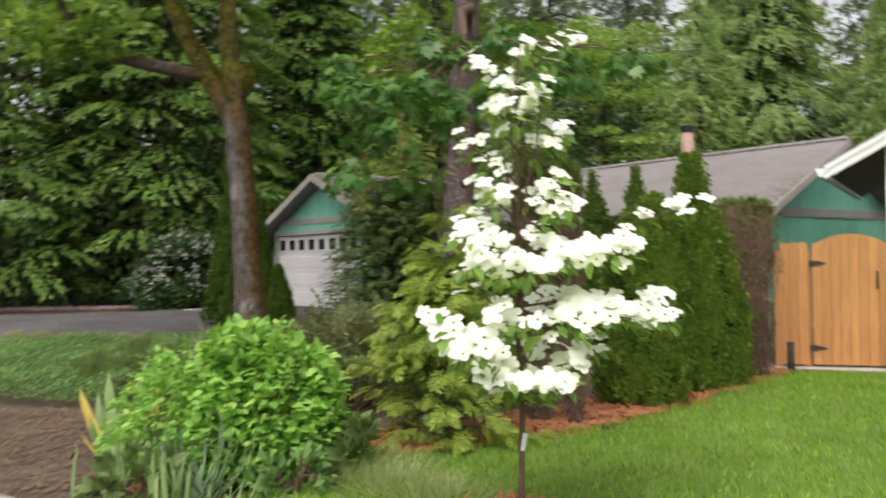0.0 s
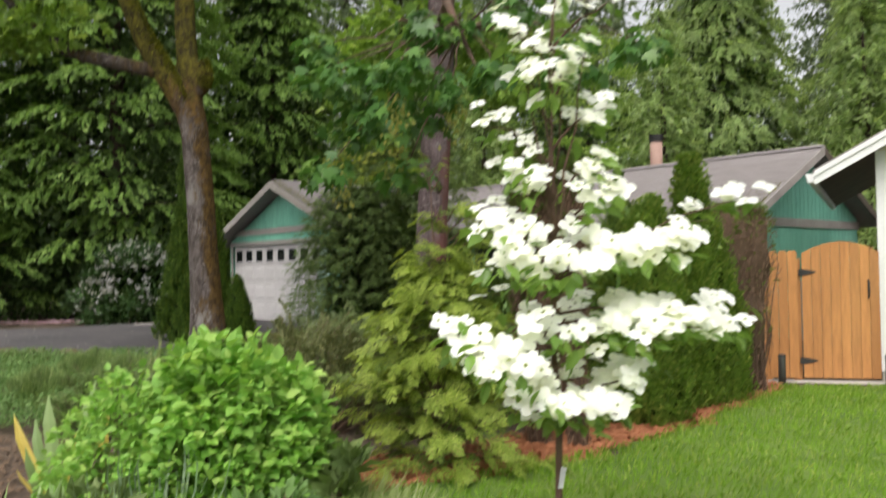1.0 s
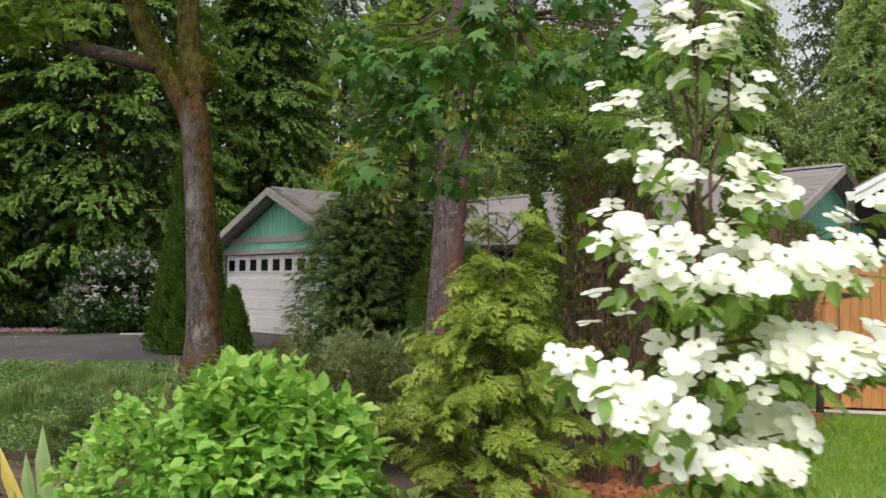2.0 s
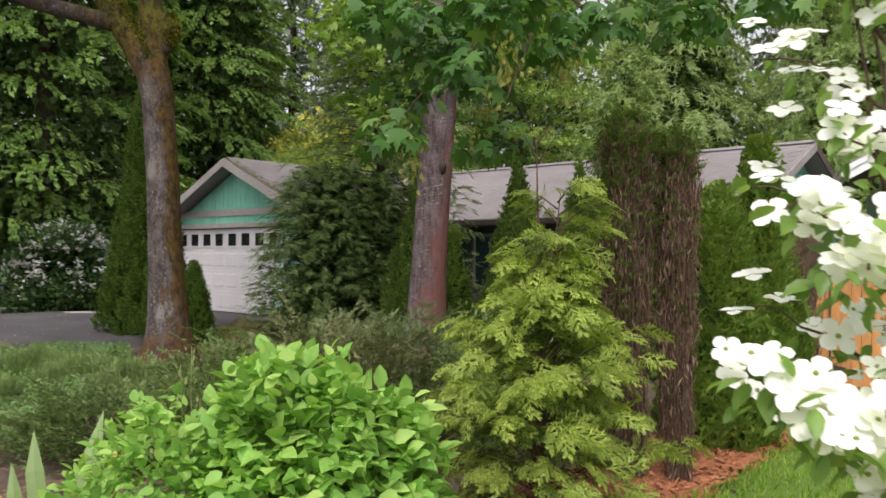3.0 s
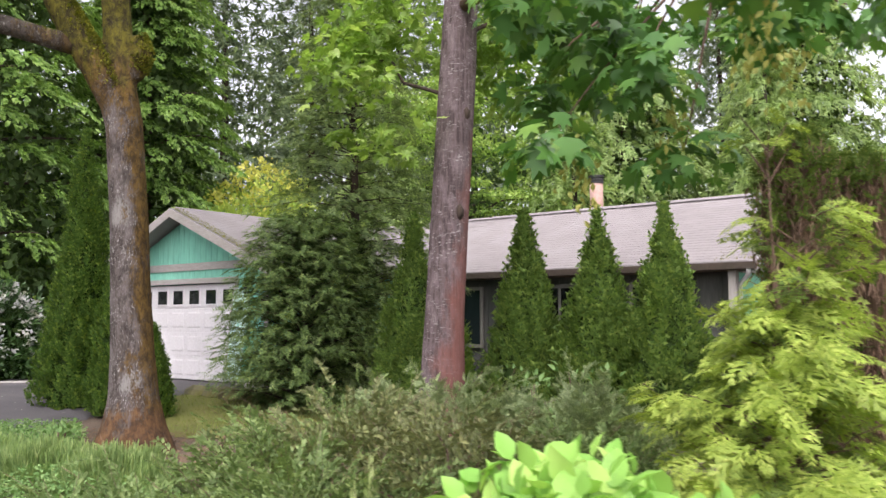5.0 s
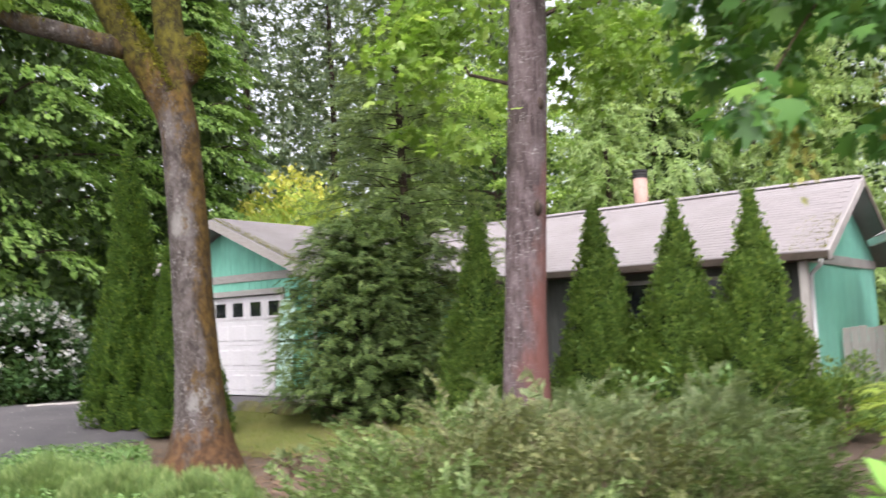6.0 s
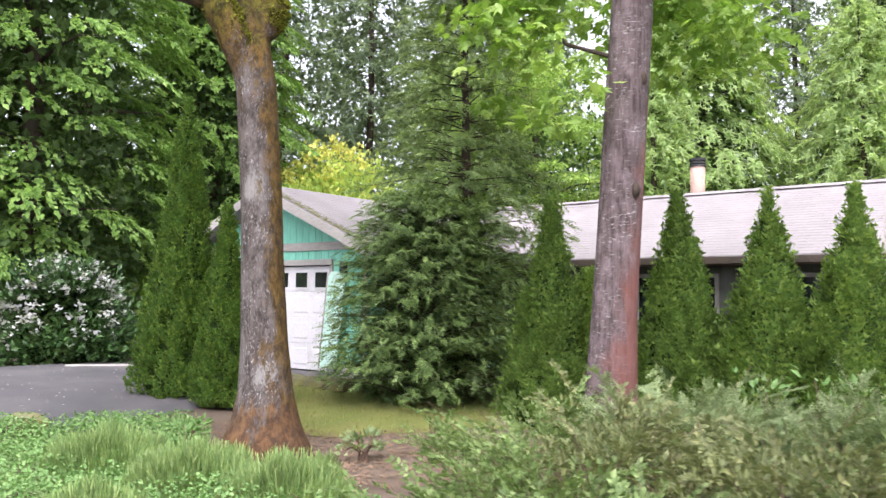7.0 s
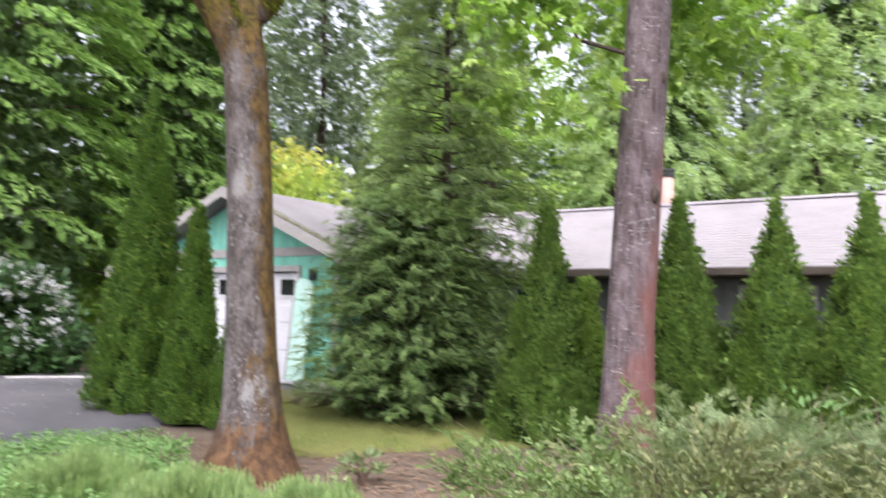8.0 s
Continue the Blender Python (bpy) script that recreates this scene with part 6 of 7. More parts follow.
for x, y in ((-0.2, 5.35), (0.0, 5.15), (-0.45, 5.5), (-0.7, 5.75), (-0.3, 5.75), (-1.0, 6.0), (-0.55, 6.2)):
    tuft("grass_tuft", x, y, 320, 0.24, 0.13, L_TALLGRASS, "long pale uncut grass at the bed edge", 1.2, 0.42)
for x, y in ((0.9, 5.6), (1.6, 5.9), (1.3, 5.1), (2.2, 6.6), (3.0, 7.4), (2.9, 5.9), (4.0, 8.4), (4.4, 6.9), (5.2, 9.6), (3.6, 9.3), (5.6, 7.8), (0.9, 6.4)):
    tuft("grass_tuft", x, y, 130, 0.13, 0.14, L_TALLGRASS, "pale dry grass clump in the lawn", 1.1, 0.35)


def blades(name, x, y, specs, mat, label, category, shape=BLADE, width=1.0, fanned=False):
    """Countable strap leaves, each of its own."""
    t = thing(name, pose(x, y, gz(x, y)), label, category)
    me = mesh_of("blade", shape[0], shape[1], mat)
    for dx, dy, h, lean, turn in specs:
        a = radians(turn)
        al = np.array([math.cos(a) * lean, math.sin(a) * lean, 1.0])
        no = np.array([0.3 * R.randn(), -1.0, 0.1]) if fanned else np.array([math.cos(a), math.sin(a), -lean + 0.01])
        child("blade", me, t, "", "", frame_of(np.array([dx, dy, -0.02]), al, no, h, width))
    return t


def fan(n, h, spread, lean):
    return [(R.randn() * spread, R.randn() * spread, h * (0.7 + 0.4 * R.rand()), lean * R.rand(), R.rand() * 360) for _ in range(n)]


# iris swords: foot, length, lean, way
SWORDS = [(0.0, 0.05, 0.66, 0.12, 200), (0.12, -0.02, 0.74, 0.12, 20), (-0.1, 0.1, 0.52, 0.25, 150), (0.05, 0.1, 0.5, 0.2, 80), (-0.05, -0.06, 0.42, 0.4, 250), (0.1, 0.08, 0.45, 0.5, 10), (0.18, 0.02, 0.36, 0.6, 340)]
blades("iris_clump", -2.62, 6.42, [(a + 0.05, b, h * 1.15, c, d) for a, b, h, c, d in SWORDS], L_IRIS, "iris clump with broad pale sword leaves", "iris", SWORD, 1.45, True)
blades("yellowed_iris", -2.7, 6.5, [(0.05, 0.02, 0.68, 0.5, 170), (0.34, 0.1, 0.66, 0.12, 80), (0.2, -0.08, 0.5, 0.1, 60), (-0.02, 0.08, 0.3, 0.8, 190)], L_YELLOWED, "yellowed iris sword leaves", "iris", SWORD, 1.45, True)
blades("iris_clump", -2.22, 5.45, fan(9, 0.46, 0.08, 0.5), L_IRIS, "grey-green iris leaves at the bed corner", "iris", SWORD, 0.9, True)
blades("daffodil_clump", -1.62, 5.36, [(R.randn() * 0.05, R.randn() * 0.05, 0.42 + 0.25 * R.rand(), 0.8 + 1.4 * R.rand(), R.choice([15, 160]) + 45 * R.randn()) for _ in range(46)], L_BLUEBLADE, "arching blue-green daffodil leaves", "daffodil", ARCH, 0.62)
blades("iris_clump", -1.72, 5.1, fan(10, 0.44, 0.06, 0.45), L_IRIS, "pale iris leaves at the lawn edge", "iris", SWORD, 0.8, True)
blades("iris_clump", -1.25, 4.95, fan(8, 0.3, 0.06, 0.5), L_IRIS, "young iris leaves at the lawn edge", "iris", SWORD, 0.7, True)
shrub("leafy_perennial", -1.98, 5.35, 0.3, 0.26, 0.36, 240, 0.11, LEAF, L_BUSH, "grey-green leafy perennial before the hydrangea", "perennial", "", 14, 5)
shrub("leafy_perennial", -1.05, 5.5, 0.25, 0.22, 0.26, 180, 0.09, LEAF, L_COVER, "low leafy perennial at the mulch edge", "perennial", "", 12, 5)
shrub("poppy_plant", -0.62, 6.05, 0.28, 0.25, 0.3, 160, 0.14, LEAF, L_BUSH, "broad-leaved perennial at the bed edge", "perennial", "", 10)
stalk = thing("grass_stalk", pose(-1.98, 6.6, gz(-1.98, 6.6)), "tall flowering grass stalks with pale seed heads", "grass")
for k, (dx, dy, h) in enumerate(((0, 0, 1.02), (0.05, 0.02, 1.1), (0.1, -0.02, 0.85))):
    v, f = tube(curve_points((dx * 0.4, dy, -0.03), (dx - 0.03, dy, h), 0, 6, 0.006, k), np.linspace(0.004, 0.002, 6), 5)
    child("stem", mesh_of("stem", v, f, L_TALLGRASS), stalk)
    hp = np.array([dx - 0.03, dy, h - 0.02]) + np.stack([R.randn(26) * 0.01, R.randn(26) * 0.01, -0.2 * R.rand(26)], 1)
    child("seed_head", scatter("seed_head", LEAF, hp, UP + R.randn(26, 3) * 0.25, rand_dirs(26), 0.034, L_TALLGRASS, False, 0.6), stalk, "", "stuff")

# -- shrubs of the middle bed
BED = [(-2.0, 10.0, 0.8, 0.75, 0.8), (-1.45, 10.4, 0.9, 0.8, 0.98), (-0.65, 10.9, 0.9, 0.8, 1.18), (0.5, 10.55, 0.72, 0.7, 1.1), (-1.9, 8.9, 0.85, 0.7, 0.72), (-1.0, 9.1, 0.85, 0.8, 0.92),
       (-0.1, 9.2, 0.8, 0.7, 0.88), (0.95, 11.2, 0.6, 0.6, 0.74), (-2.95, 9.3, 0.7, 0.6, 0.5), (0.75, 12.3, 0.7, 0.65, 0.66), (-1.4, 12.0, 0.9, 0.8, 0.8)]
for i, (x, y, rx, ry, h) in enumerate(BED):
    if i in (2, 3, 7, 9):
        shrub("feathery_shrub", x, y, rx, ry, h, 2800, 0.075, FROND, L_BUSH3, "grey-green feathery evergreen shrub", "shrub", "feathery shrubs", 60, 10, 0.8, 0.0, 0.22, 120)
    else:
        shrub("small_leaved_shrub", x, y, rx, ry, h, 4600, 0.042, LEAF, (L_BUSH, L_BUSH2)[i % 2], "dense small-leaved evergreen garden shrub", "shrub", "bed shrubs", 60, 10, 0.8, 0.0, 0.22, 190)
for x, y in ((0.75, 11.3), (1.1, 11.5), (0.4, 11.6), (0.95, 11.0)):
    shrub("tall_sucker", x, y, 0.14, 0.14, 1.5, 64, 0.085, LEAF, L_COVER, "pale leafy shoot above the shrubs", "shoot", "shoots", 9, 3)
shrub("round_shrub", 5.0, 14.6, 0.7, 0.6, 1.15, 3000, 0.07, LEAF, L_FIR, "dark rounded shrub by the gable wall", "shrub", "", 30)
shrub("round_shrub", 4.3, 14.0, 0.6, 0.6, 0.9, 2500, 0.06, LEAF, L_THUJA, "low green shrub beside the arborvitae", "shrub", "", 30)

# -- lavender mounds and ground cover
LAV = [(-4.95, 13.7, 0.6), (-4.1, 12.8, 0.58), (-3.35, 12.1, 0.55), (-4.6, 11.0, 0.4)]
shrub("silver_perennial", -2.5, 14.3, 0.22, 0.2, 0.34, 120, 0.09, LEAF, L_BUSH3, "small silvery perennial on bare soil", "perennial", "", 8, 4)
shrub("lime_perennial", -4.35, 14.9, 0.28, 0.25, 0.45, 220, 0.075, LEAF, L_COVER, "fresh green perennial beside the maple", "perennial", "", 10, 4)
for x, y, r in LAV:
    t = thing("lavender", pose(x, y, gz(x, y)), "fresh green lavender mound", "lavender", "lavender mounds")
    n = 8500
    d = rand_dirs(n, 0.12, 1.0)
    shell = (0.55 + 0.45 * R.rand(n) ** 0.5)[:, None]
    lumps = (1 + 0.12 * np.sin(9 * d[:, 0] + x) + 0.12 * np.sin(11 * d[:, 1] + y))[:, None]
    pos = d * shell * lumps * np.array([r * 0.9, r * 0.9, 0.37])
    up = UP * 1.1 + d * 0.45 + R.randn(n, 3) * 0.2
    child("foliage", scatter("foliage", LEAF2, pos, up, d + R.randn(n, 3) * 0.5, 0.05 + 0.07 * R.rand(n), L_LAV, False, 0.08), t, "", "stuff")
    m = 700
    w = R.rand(m) * 6.283
    foot = np.stack([np.cos(w), np.sin(w), 0.05 + 0 * w], 1) * (r * (0.3 + 0.5 * R.rand(m)))[:, None]
    child("woody_base", scatter("woody_base", STEM, foot * np.array([1, 1, 0.2]), foot * 1.6 + UP * 0.6 + R.randn(m, 3) * 0.25, rand_dirs(m, -0.2, 0.2), 0.12 + 0.1 * R.rand(m), M_TWIG, False, 0.8), t, "bare brown woody stems", "stuff")
    m = 480
    d = rand_dirs(m, 0.25, 1.0)
    child("flower_stem_mass", scatter("flower_stem_mass", STEM, d * np.array([r * 0.85, r * 0.85, 0.34]), UP + d * 0.4 + R.randn(m, 3) * 0.1, rand_dirs(m, -0.2, 0.2), 0.10 + 0.09 * R.rand(m), L_LAV, False, 1.6), t, "thin budded flower stems", "stuff")
COVER = [(-8.2, 15.6), (-5.8, 16.4), (-4.5, 16.9), (-4.1, 15.4), (-4.2, 13.6), (-2.9, 12.6), (-2.6, 10.6), (-3.3, 9.0), (-5.0, 9.4), (-8.5, 10.5)]
p = points_in(COVER, 56000)
hh = 0.05 + 0.10 * np.abs(np.sin(p[:, 0] * 2.1) * np.sin(p[:, 1] * 1.7)) + 0.16 * R.rand(len(p)) ** 2
n = len(p)
tagged(new("ground_cover", scatter("ground_cover", LEAF2, on_ground(p) + np.stack([0 * hh, 0 * hh, hh], 1), np.stack([R.randn(n), R.randn(n), 0.5 + 0.3 * R.randn(n)], 1), UP + R.randn(n, 3) * 0.4, 0.026 + 0.026 * R.rand(n), L_COVER, False, 1.3)),
       "spreading grey-green ground cover plants", "ground cover", "", "stuff")
p = points_in(MOSSY, 5000)
n = len(p)
tagged(new("mossy_grass_blades", scatter("mossy_grass_blades", GRASS, on_ground(p), UP + R.randn(n, 3) * 0.4, rand_dirs(n, -0.2, 0.2), 0.04 + 0.04 * R.rand(n), L_MOSSGRASS, False, 1.6)),
       "thin mossy grass blades under the fir", "grass", "", "stuff")
for i in range(14):
    a = i / 13
    x, y = -3.1 + 1.5 * a + 0.1 * R.randn(), 20.4 - 1.2 * a + 0.15 * R.randn()
    v, f = tube([(-0.24, 0, 0.05), (-0.1, 0.02, 0.06), (0.12, -0.01, 0.055), (0.26, 0, 0.05)], [0.06, 0.13, 0.12, 0.05], 7, 0.25, seed=i)
    o = child("edging_stone", mesh_of("edging_stone", v, f, M_STONE, False), None)
    o.matrix_basis = pose(x, y, gz(x, y), 0, 0, R.rand() * 40 - 60)
    tagged(o, "flat mossy edging stone", "stone", "edging stones")
for i in range(6):
    x, y = -6.3 - 0.55 * i, 16.2 + 0.05 * R.randn()
    v, f = tube([(-0.27, 0, 0.08), (-0.1, 0.02, 0.1), (0.12, -0.01, 0.1), (0.28, 0, 0.08)], [0.08, 0.15, 0.15, 0.08], 7, 0.2, seed=30 + i)
    o = child("edging_stone", mesh_of("edging_stone", v, f, M_STONE, False), None)
    o.matrix_basis = pose(x, y, gz(x, y), 0, 0, R.rand() * 20 - 10)
    tagged(o, "mossy edging stone by the driveway", "stone", "driveway stones")

# -- across the driveway: white rhododendron, shade-dark leaf wall, verge
t = shrub("rhododendron", -7.95, 25.3, 1.55, 1.1, 2.35, 7200, 0.15, LEAF, L_RHODO, "large rhododendron with white flower trusses", "rhododendron", "", 60, 10)
# leaves in the near-black core colour paint the shade inside the bush
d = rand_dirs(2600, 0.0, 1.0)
child("inner_shade_fill", scatter("inner_shade_fill", LEAF, d * np.array([1.35, 0.9, 2.05]) * (0.55 + 0.45 * R.rand(2600))[:, None], rand_dirs(2600, -0.6, 0.4), d + R.randn(2600, 3) * 0.4, 0.2, L_CORE, False, 1.3), t, "inner leaves in a dark colour that stands in for shade", "stuff")
nb = 250
d = rand_dirs(nb, 0.16, 1.0)
cen = d * np.array([1.62, 1.2, 2.36]) * (0.9 + 0.14 * R.rand(nb))[:, None]
pp = np.repeat(cen, 9, 0) + R.randn(nb * 9, 3) * 0.05
child("blossom", scatter("blossom", LEAF, pp, rand_dirs(len(pp), -0.2, 1), UP + R.randn(len(pp), 3) * 0.6, 0.1, L_PETAL, False, 1.4), t, "", "stuff")
kerb = part("driveway_edge", box(-0.45, 1.3, -0.06, 0.06, -0.1, 0.05, 0.02), M_TRIM, None, "", pose(-7.0, 23.6, 0.0, 0, 0, 4))
tagged(kerb, "pale concrete strip along the driveway's far edge", "kerb", "", "structure")
# added wall of dark leaves in place of the shade under the trees
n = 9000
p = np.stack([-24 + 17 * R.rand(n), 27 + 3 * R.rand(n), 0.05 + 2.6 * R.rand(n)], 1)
tagged(new("shade_leaf_wall", scatter("shade_leaf_wall", LEAF2, p, rand_dirs(n) - UP * 0.3, UP + R.randn(n, 3) * 0.6, 0.28, L_INNER)), "leaf wall coloured dark to stand in for shade below the trees", "undergrowth", "", "stuff")
p = points_in([(-16, 24.6), (-8.5, 24.2), (-8.6, 25.6), (-16, 26.4)], 2600)
n = len(p)
tagged(new("verge_flowers", scatter("verge_flowers", LEAF, on_ground(p, 0.04 + 0.05), rand_dirs(n), UP + R.randn(n, 3) * 0.3, 0.06, L_PINK)), "low pink flowers along the verge", "flowers", "", "stuff")

# -- wood behind
def leafy_tree(x, y, h, r, low, per, size, leaf, label, n=60, shape=LEAF2, flat=0.22, hang=-0.35, inner=0):
    c = ball_centres(n, (0, 0, (h + low) / 2), (r, r, (h - low) / 2), low, 0.5)
    return broad_tree("broadleaf_tree", x, y, [(0, 0, -0.2), (0.1, 0, h * 0.3), (0.0, 0.1, h * 0.8)], [0.02 * h, 0.015 * h, 0.05], c, r * (0.17 + 0.16 * R.rand(n)), per, size, shape, leaf, M_DARKBARK,
                      label, 12, flat, hang=hang, inner=inner)


def layered_tree(x, y, h, r, low, label, boughs, per, size, inner, shape=LEAF2, leaf=L_WOOD, hang=0.42, kindname="broadleaf_tree"):
    """Arched fans of leaves that droop in layers round a dark inside."""
    t = thing(kindname, pose(x, y, gz(x, y)), label, "tree")
    v, f = tube([(0, 0, -0.2), (0.1, 0, h * 0.3), (0, 0.1, h * 0.85)], [0.022 * h, 0.016 * h, 0.05], 10, 0.06)
    child("trunk", mesh_of("trunk", v, f, M_DARKBARK, True), t)
    P, A, N = [], [], []
    for i in range(boughs):
        s = (i + R.rand()) / boughs
        z = low + (h - low) * s
        a = i * 2.39996 + 0.3 * R.randn()
        reach = r * (1 - 0.75 * s ** 1.8) * (0.5 + 0.5 * R.rand() ** 0.7)
        d, sd = np.array([math.cos(a), math.sin(a), 0]), np.array([-math.sin(a), math.cos(a), 0])
        L, W = 1.15 + 0.95 * R.rand(), 0.7 + 0.65 * R.rand()
        c = d * reach + UP * z
        if i % 9 == 0:
            bv, bf = tube(curve_points((0, 0, z - 0.5), c, 0.3, 5, 0.05, i), np.linspace(0.07, 0.015, 5), 5)
            child("limb", mesh_of("limb", bv, bf, M_DARKBARK, True), t)
        # twigs of the fan, each with its leaves
        k = 9
        fan_u = np.linspace(-1, 1, k) + 0.15 * R.randn(k)
        u, q = np.repeat(fan_u, per // k), R.rand(k * (per // k)) ** 0.7
        lim = 1 - 0.45 * u * u
        m = len(u)
        pts = c + d * (L * (q * lim - 0.45))[:, None] + sd * (W * u * (0.35 + 0.65 * q))[:, None]
        pts[:, 2] += -hang * L * (q * lim) ** 2 - 0.35 * W * u * u * q
        P.append(pts + R.randn(m, 3) * 0.035)
        A.append(d * 0.8 + sd * (u * 0.7)[:, None] - UP * (0.15 + 0.6 * q)[:, None] + R.randn(m, 3) * 0.3)
        N.append(UP * 0.9 + d * (0.6 * q)[:, None] + R.randn(m, 3) * 0.25)
    P = np.concatenate(P)
    child("crown", scatter("crown", shape, P, np.concatenate(A), np.concatenate(N), size * (0.6 + 0.7 * R.rand(len(P))), leaf), t, "", "stuff")
    # dark leaves fill the inside; their colour imitates shade between the fans
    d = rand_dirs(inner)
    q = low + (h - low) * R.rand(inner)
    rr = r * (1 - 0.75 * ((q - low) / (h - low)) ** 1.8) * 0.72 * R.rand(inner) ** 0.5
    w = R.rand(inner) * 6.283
    child("inner_shade_fill", scatter("inner_shade_fill", LEAF2, np.stack([rr * np.cos(w), rr * np.sin(w), q], 1), d - UP * 0.3, UP + R.randn(inner, 3) * 0.6, 0.3, L_INNER, False, 1.3), t, "inner leaves in a dark colour that stands in for shade", "stuff")
    return t


for x, y, h, r, low in ((-9.8, 29.2, 14, 4.7, 2.3), (-15.5, 27.5, 14, 5.2, 1.0), (-22, 31, 15, 6, 1.0), (-5.4, 34.5, 14, 3.6, 2.2), (-13, 33.5, 15, 4.5, 1.0)):
    layered_tree(x, y, h + 3, r, low, "large broadleaf tree with layered light-tipped branches", *((215, 225, 0.18) if x > -16 and y < 35 and x != -13 else (120, 144, 0.23)), 7000)
leafy_tree(7.5, 38, 13, 4.5, 2, 190, 0.165, L_WOOD2, "leafy woodland tree behind the house", 150, inner=900)
for x, y, h, r, low in ((14, 36, 15, 4.2, 1), (20.5, 33, 16, 4.6, 1), (28, 30, 16, 5.0, 1), (33, 24, 15, 5.0, 1)):
    layered_tree(x, y, h, r, low, "broad evergreen with drooping light-tipped boughs behind the house", 150, 81, 0.5, 3500, FAR_TUFT, L_CEDARFAR, 0.6, "woodland_evergreen")
CONIFERS = [(-12, 46, 27, 3.6), (-7, 50, 30, 3.8), (-3, 45, 28, 3.4), (1.5, 48, 30, 3.8), (6, 46, 27, 3.4), (11, 49, 30, 3.8), (17, 46, 28, 3.6), (24, 44, 27, 3.8)]
for x, y, h, r in CONIFERS:
    conifer("tall_conifer", x, y, h, r, 1.5, L_FARCON, "tall dark conifer in the wood behind", 12, 0.92, FAR_TUFT, 0.3, 16, None, 0, 0.5, 0.26, 0.06, 0.5)
for x, y, h, r in ((3.5, 37, 12, 3.0), (10.5, 33.5, 12, 3.0), (17.5, 31, 13, 3.2), (24.5, 28, 12, 3.2)):
    conifer("drooping_cedar", x, y, h, r, 0.8, L_CEDARFAR, "tall cedar with drooping light-green sprays", 22, 0.7, FAR_TUFT, 0.5, 13, None, 0, 0.6, 0.2, 0.0, 0.35)
n = 26000
p = np.stack([-45 + 95 * R.rand(n), 40 + 3 * R.rand(n), 0.2 + 5.5 * R.rand(n) ** 1.3], 1)
p[:, 2] *= 0.5 + 0.4 * np.sin(p[:, 0] * 0.9) ** 2
tagged(new("far_undergrowth", scatter("far_undergrowth", LEAF2, p, rand_dirs(n) - UP * 0.3, UP + R.randn(n, 3) * 0.5, 0.45, L_WOOD2)), "dense leafy undergrowth deep in the wood", "undergrowth", "", "stuff")
t = shrub("golden_chain_tree", -1.45, 33.3, 2.5, 1.8, 7.0, 11000, 0.2, LEAF2, L_LIME, "lime-leaved tree with hanging yellow blossom", "flowering tree", "", 46, 8)
d = rand_dirs(120, 0.1, 1.0)
pp = np.repeat(d * np.array([2.5, 1.8, 6.8]), 22, 0) + R.randn(120 * 22, 3) * 0.18
child("blossom", scatter("blossom", LEAF, pp, rand_dirs(len(pp)) - UP * 0.6, rand_dirs(len(pp)), 0.17, L_YELLOW, False, 1.4), t, "", "stuff")

# backdrop of far tufts; its haze is only the paled needle colour
n = 12000
p = np.stack([-60 + 125 * R.rand(n), 54 + 5 * R.rand(n), 0.5 + 23 * R.rand(n) ** 1.15], 1)
keep = p[:, 2] < 15 + 5 * np.sin(p[:, 0] * 0.55) + 4 * np.sin(p[:, 0] * 1.3 + 1)
p = p[keep]
n = len(p)
tagged(new("far_wood", scatter("far_wood", FAR_TUFT, p, rand_dirs(n) - UP * 0.5, np.array([0, -0.6, 0.5]) + R.randn(n, 3) * 0.5, 1.5, L_FARCON)), "far conifer wood behind everything, haze put into its needle colour", "wood", "", "stuff")

# ---- roof shingles, small things ----
def tab_mesh(w, l, mat):
    """One shingle tab: thick at its lower edge."""
    v = [(0.0015, 0, 0), (w - 0.0015, 0, 0), (w, l, 0), (0, l, 0), (0.0015, 0, 0.005), (w - 0.0015, 0, 0.005), (w, l, 0.0012), (0, l, 0.0012)]
    return v, [(4, 5, 6, 7), (0, 1, 5, 4), (1, 2, 6, 5), (3, 0, 4, 7)]


def shingles(origin, along, up, width, run, parent, near, cut=None):
    """Courses of tabs on a slope; the nearest as pieces of their own, the rest joined."""
    tab, course = 0.305, 0.142
    o, a, u = np.array(origin, float), np.array(along, float), np.array(up, float)
    n = np.cross(a, u)
    me = mesh_of("shingle", *tab_mesh(tab, course + 0.02, None), M_SHINGLE)
    P, made = [], 0
    for j in range(int(run / course) + 1):
        for i in range(-1, int(width / tab)):
            s = i * tab + (j % 2) * tab / 2 + R.rand() * 0.004
            q = j * course
            if s < -0.02 or s + tab > width + 0.03 or q > run or (cut and cut(s, q)):
                continue
            p = o + a * s + u * q + n * (0.002 + 0.0005 * R.rand())
            if near(s, q) and made < 300:
                m = np.eye(4)
                m[:3, 0], m[:3, 1], m[:3, 2], m[:3, 3] = a, u, n, p
                child("shingle", me, parent, "", "", Matrix(m.tolist()))
                made += 1
            else:
                P.append(p)
    P = np.array(P)
    k = len(P)
    # the tab's own y runs up the slope
    child("joined_shingles", scatter("joined_shingles", tab_mesh(tab, course + 0.02, None), P, np.tile(u, (k, 1)), np.tile(n, (k, 1)), 1.0, M_SHINGLE_REST), parent, "", "stuff")


def way(p, q):
    d = np.array(q, float) - np.array(p, float)
    return d / np.linalg.norm(d), np.linalg.norm(d)


up_main, run_main = way((0, E0, 2.395), (0, RIDGE_Y, RIDGE - 0.015))
shingles((UG + RUN + 0.05, E0, 2.397), (1, 0, 0), up_main, U1 - UG - RUN - 0.05, run_main, roof, lambda s, q: s > U1 - UG - RUN - 0.05 - 3.2 and q < 3.0)
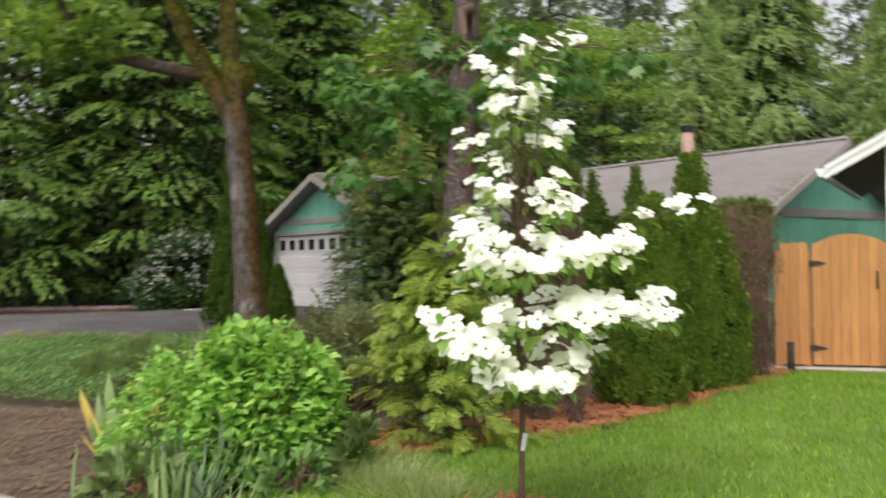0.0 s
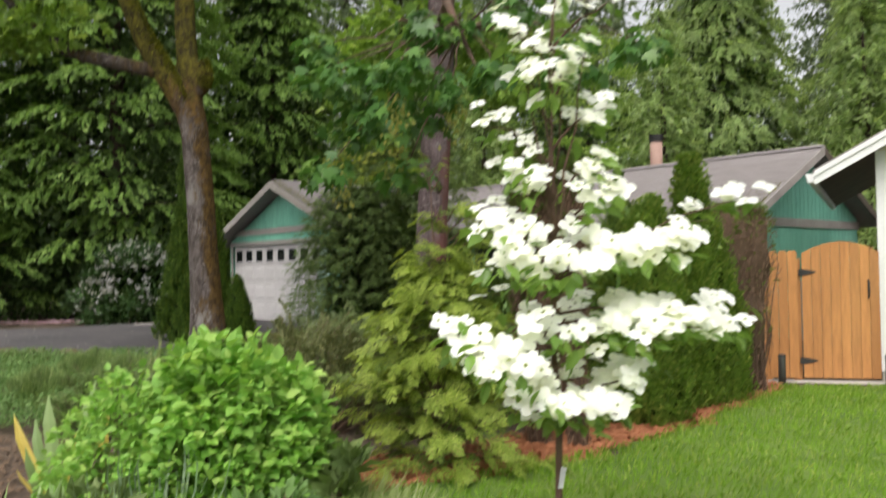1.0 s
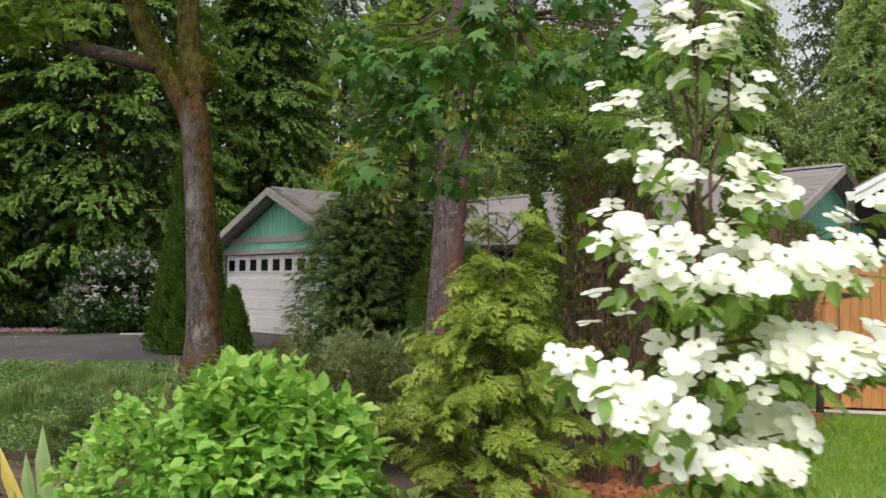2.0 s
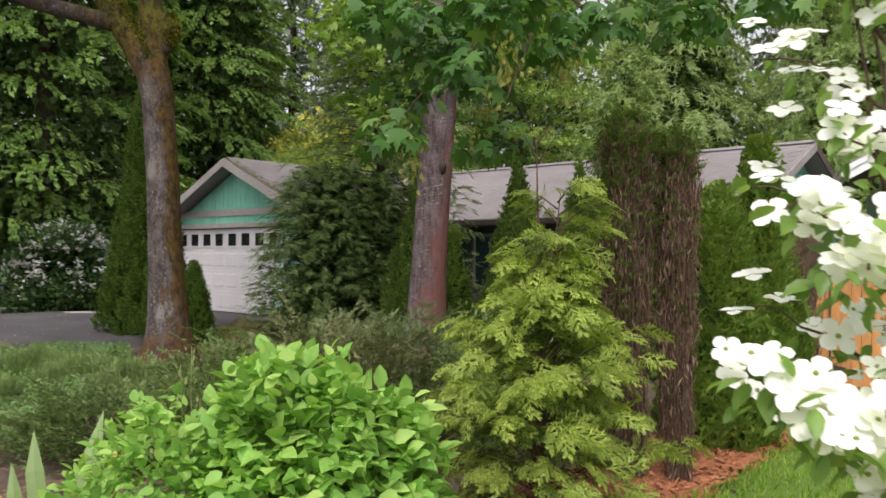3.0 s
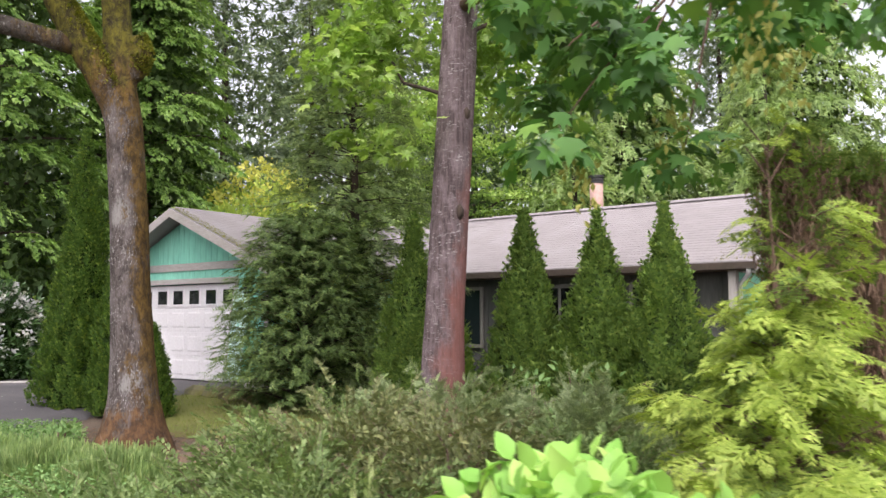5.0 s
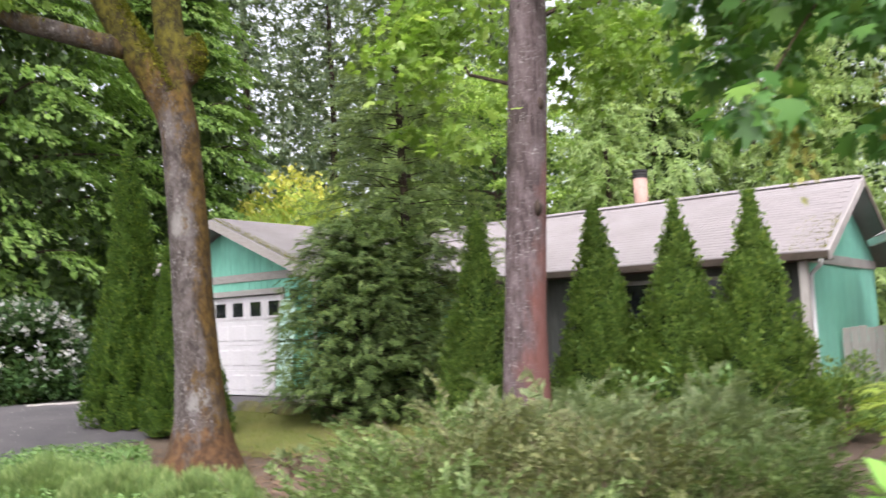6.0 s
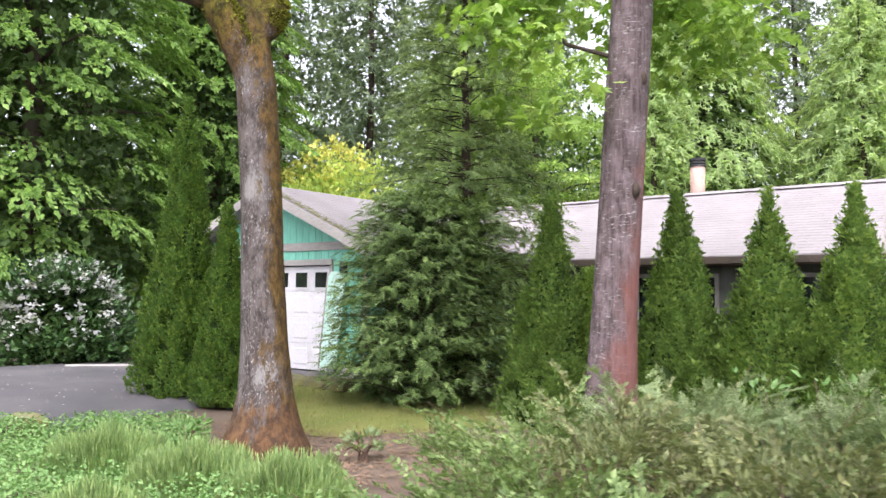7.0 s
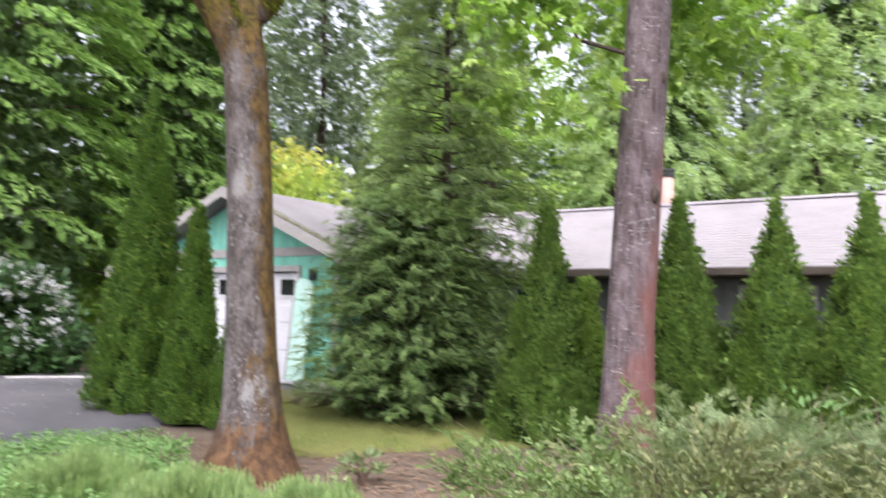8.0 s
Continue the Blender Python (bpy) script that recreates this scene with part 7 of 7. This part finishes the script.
shingles((UG - 3.6, RIDGE_Y - 1.7, 2.397 + (RIDGE - 2.41) * 0.49), (1, 0, 0), up_main, 6.85, run_main * 0.505, roof, lambda s, q: False)
up_g, run_g = way((UG + RUN, 0, EAVE - 0.015), (UG, 0, APEX - 0.015))
shingles((UG + RUN, -0.5, EAVE - 0.013), (0, 1, 0), up_g, JOIN + 0.5, run_g, roof, lambda s, q: False, lambda s, q: s - 0.5 > E0 + 0.1 and q < (s - 0.5 - E0) * MPITCH / PITCH * 1.02 * 1.0)
# moss along the garage's rake and the far eave corner
n = 1500
s = R.rand(n)
mp = np.stack([UG + RUN * s, -0.47 + 0.3 * R.rand(n) ** 2, APEX - (APEX - EAVE) * s - 0.005], 1)
child("roof_moss", scatter("roof_moss", LEAF, mp, UP + R.randn(n, 3) * 0.8, rand_dirs(n), 0.02, M_MOSSLEAF, False, 1.4), roof, "yellow-green moss along the rake", "stuff")
n = 500
s, q = 0.9 * R.rand(n) ** 1.6, R.rand(n) ** 1.3
mp = np.stack([U1 - 0.05 - s * 0.8, E0 + 0.05 + q * 1.5, 2.42 + q * 1.5 * MPITCH], 1)
child("roof_moss", scatter("roof_moss", LEAF, mp, UP + R.randn(n, 3) * 0.8, rand_dirs(n), 0.028, M_MOSSLEAF, False, 1.4), roof, "yellow-brown moss on the roof corner", "stuff")

# pale board leaning beside the garage door, with unreadable digits
board = thing("leaning_board", HOUSE @ pose(0.08, -0.30, 0.12, -5.5, 0, 0), "pale mint board with a rounded top leaning on the garage wall", "board")
part("panel", prism([(0.0, 0.0), (0.42, 0.0), (0.50, 1.5), (0.47, 1.72), (0.38, 1.85), (0.24, 1.9), (0.08, 1.9), (0.01, 1.8)], "y", 0.0, 0.03), M_MINT, board)
part("edge_strip", prism([(-0.035, 0.0), (-0.003, 0.0), (0.007, 1.8), (-0.02, 1.86)], "y", -0.01, 0.035), M_TRIM, board)
for k in range(3):
    part("digit_bar", box(0.17 + k * 0.03, 0.20 + k * 0.03, -0.006, -0.0008, 1.45 - 0.18 * k, 1.54 - 0.18 * k), M_TEAL, board, "small dark digit")

# fallen petals on the driveway, twigs and litter on the soil
p = points_in([(-9.0, 16.6), (-4.6, 18.0), (-3.4, 20.5), (-6.5, 23.2), (-12, 22.8)], 170)
n = len(p)
tagged(new("fallen_petals", scatter("fallen_petals", LEAF, on_ground(p, 0.045), np.stack([R.randn(n), R.randn(n), 0 * p[:, 0]], 1), UP + R.randn(n, 3) * 0.2, 0.035, L_PETAL, False, 1.5)), "pale petals fallen on the asphalt", "petals", "", "stuff")
p = points_in([(-4.6, 13.6), (-2.2, 12.8), (-0.8, 13.6), (-1.2, 16.2), (-3.6, 17.2), (-4.6, 17.0)], 3200)
p = np.concatenate([p, points_in([(-6.5, 5.0), (-2.4, 4.6), (-2.2, 8.4), (-3.2, 9.2), (-6.5, 9.0)], 3800), points_in([(-14.0, -4.0), (-2.6, -4.0), (-2.3, 5.0), (-6.5, 9.0), (-14.0, 10.0)], 4500)])
n = len(p)
tagged(new("leaf_litter", scatter("leaf_litter", CHIP, on_ground(p, 0.005), np.stack([R.randn(n), R.randn(n), 0.1 * R.randn(n)], 1), UP + R.randn(n, 3) * 0.2, 0.03 + 0.05 * R.rand(n), M_LITTER)), "brown twigs and dead leaves on bare soil", "leaf litter", "", "stuff")
# timber edging by the irises
v, f = tube([(-3.3, 5.55, 0.02), (-2.9, 5.35, 0.03), (-2.45, 5.05, 0.03), (-2.15, 4.85, 0.02)], [0.06, 0.065, 0.065, 0.055], 7, 0.1)
tim = child("edging_log", mesh_of("edging_log", [tuple(np.array(q) + np.array([0, 0, gz(q[0], q[1])])) for q in v], f, M_GREYWOOD, True), None)
tagged(tim, "weathered grey log edging the bed", "log")
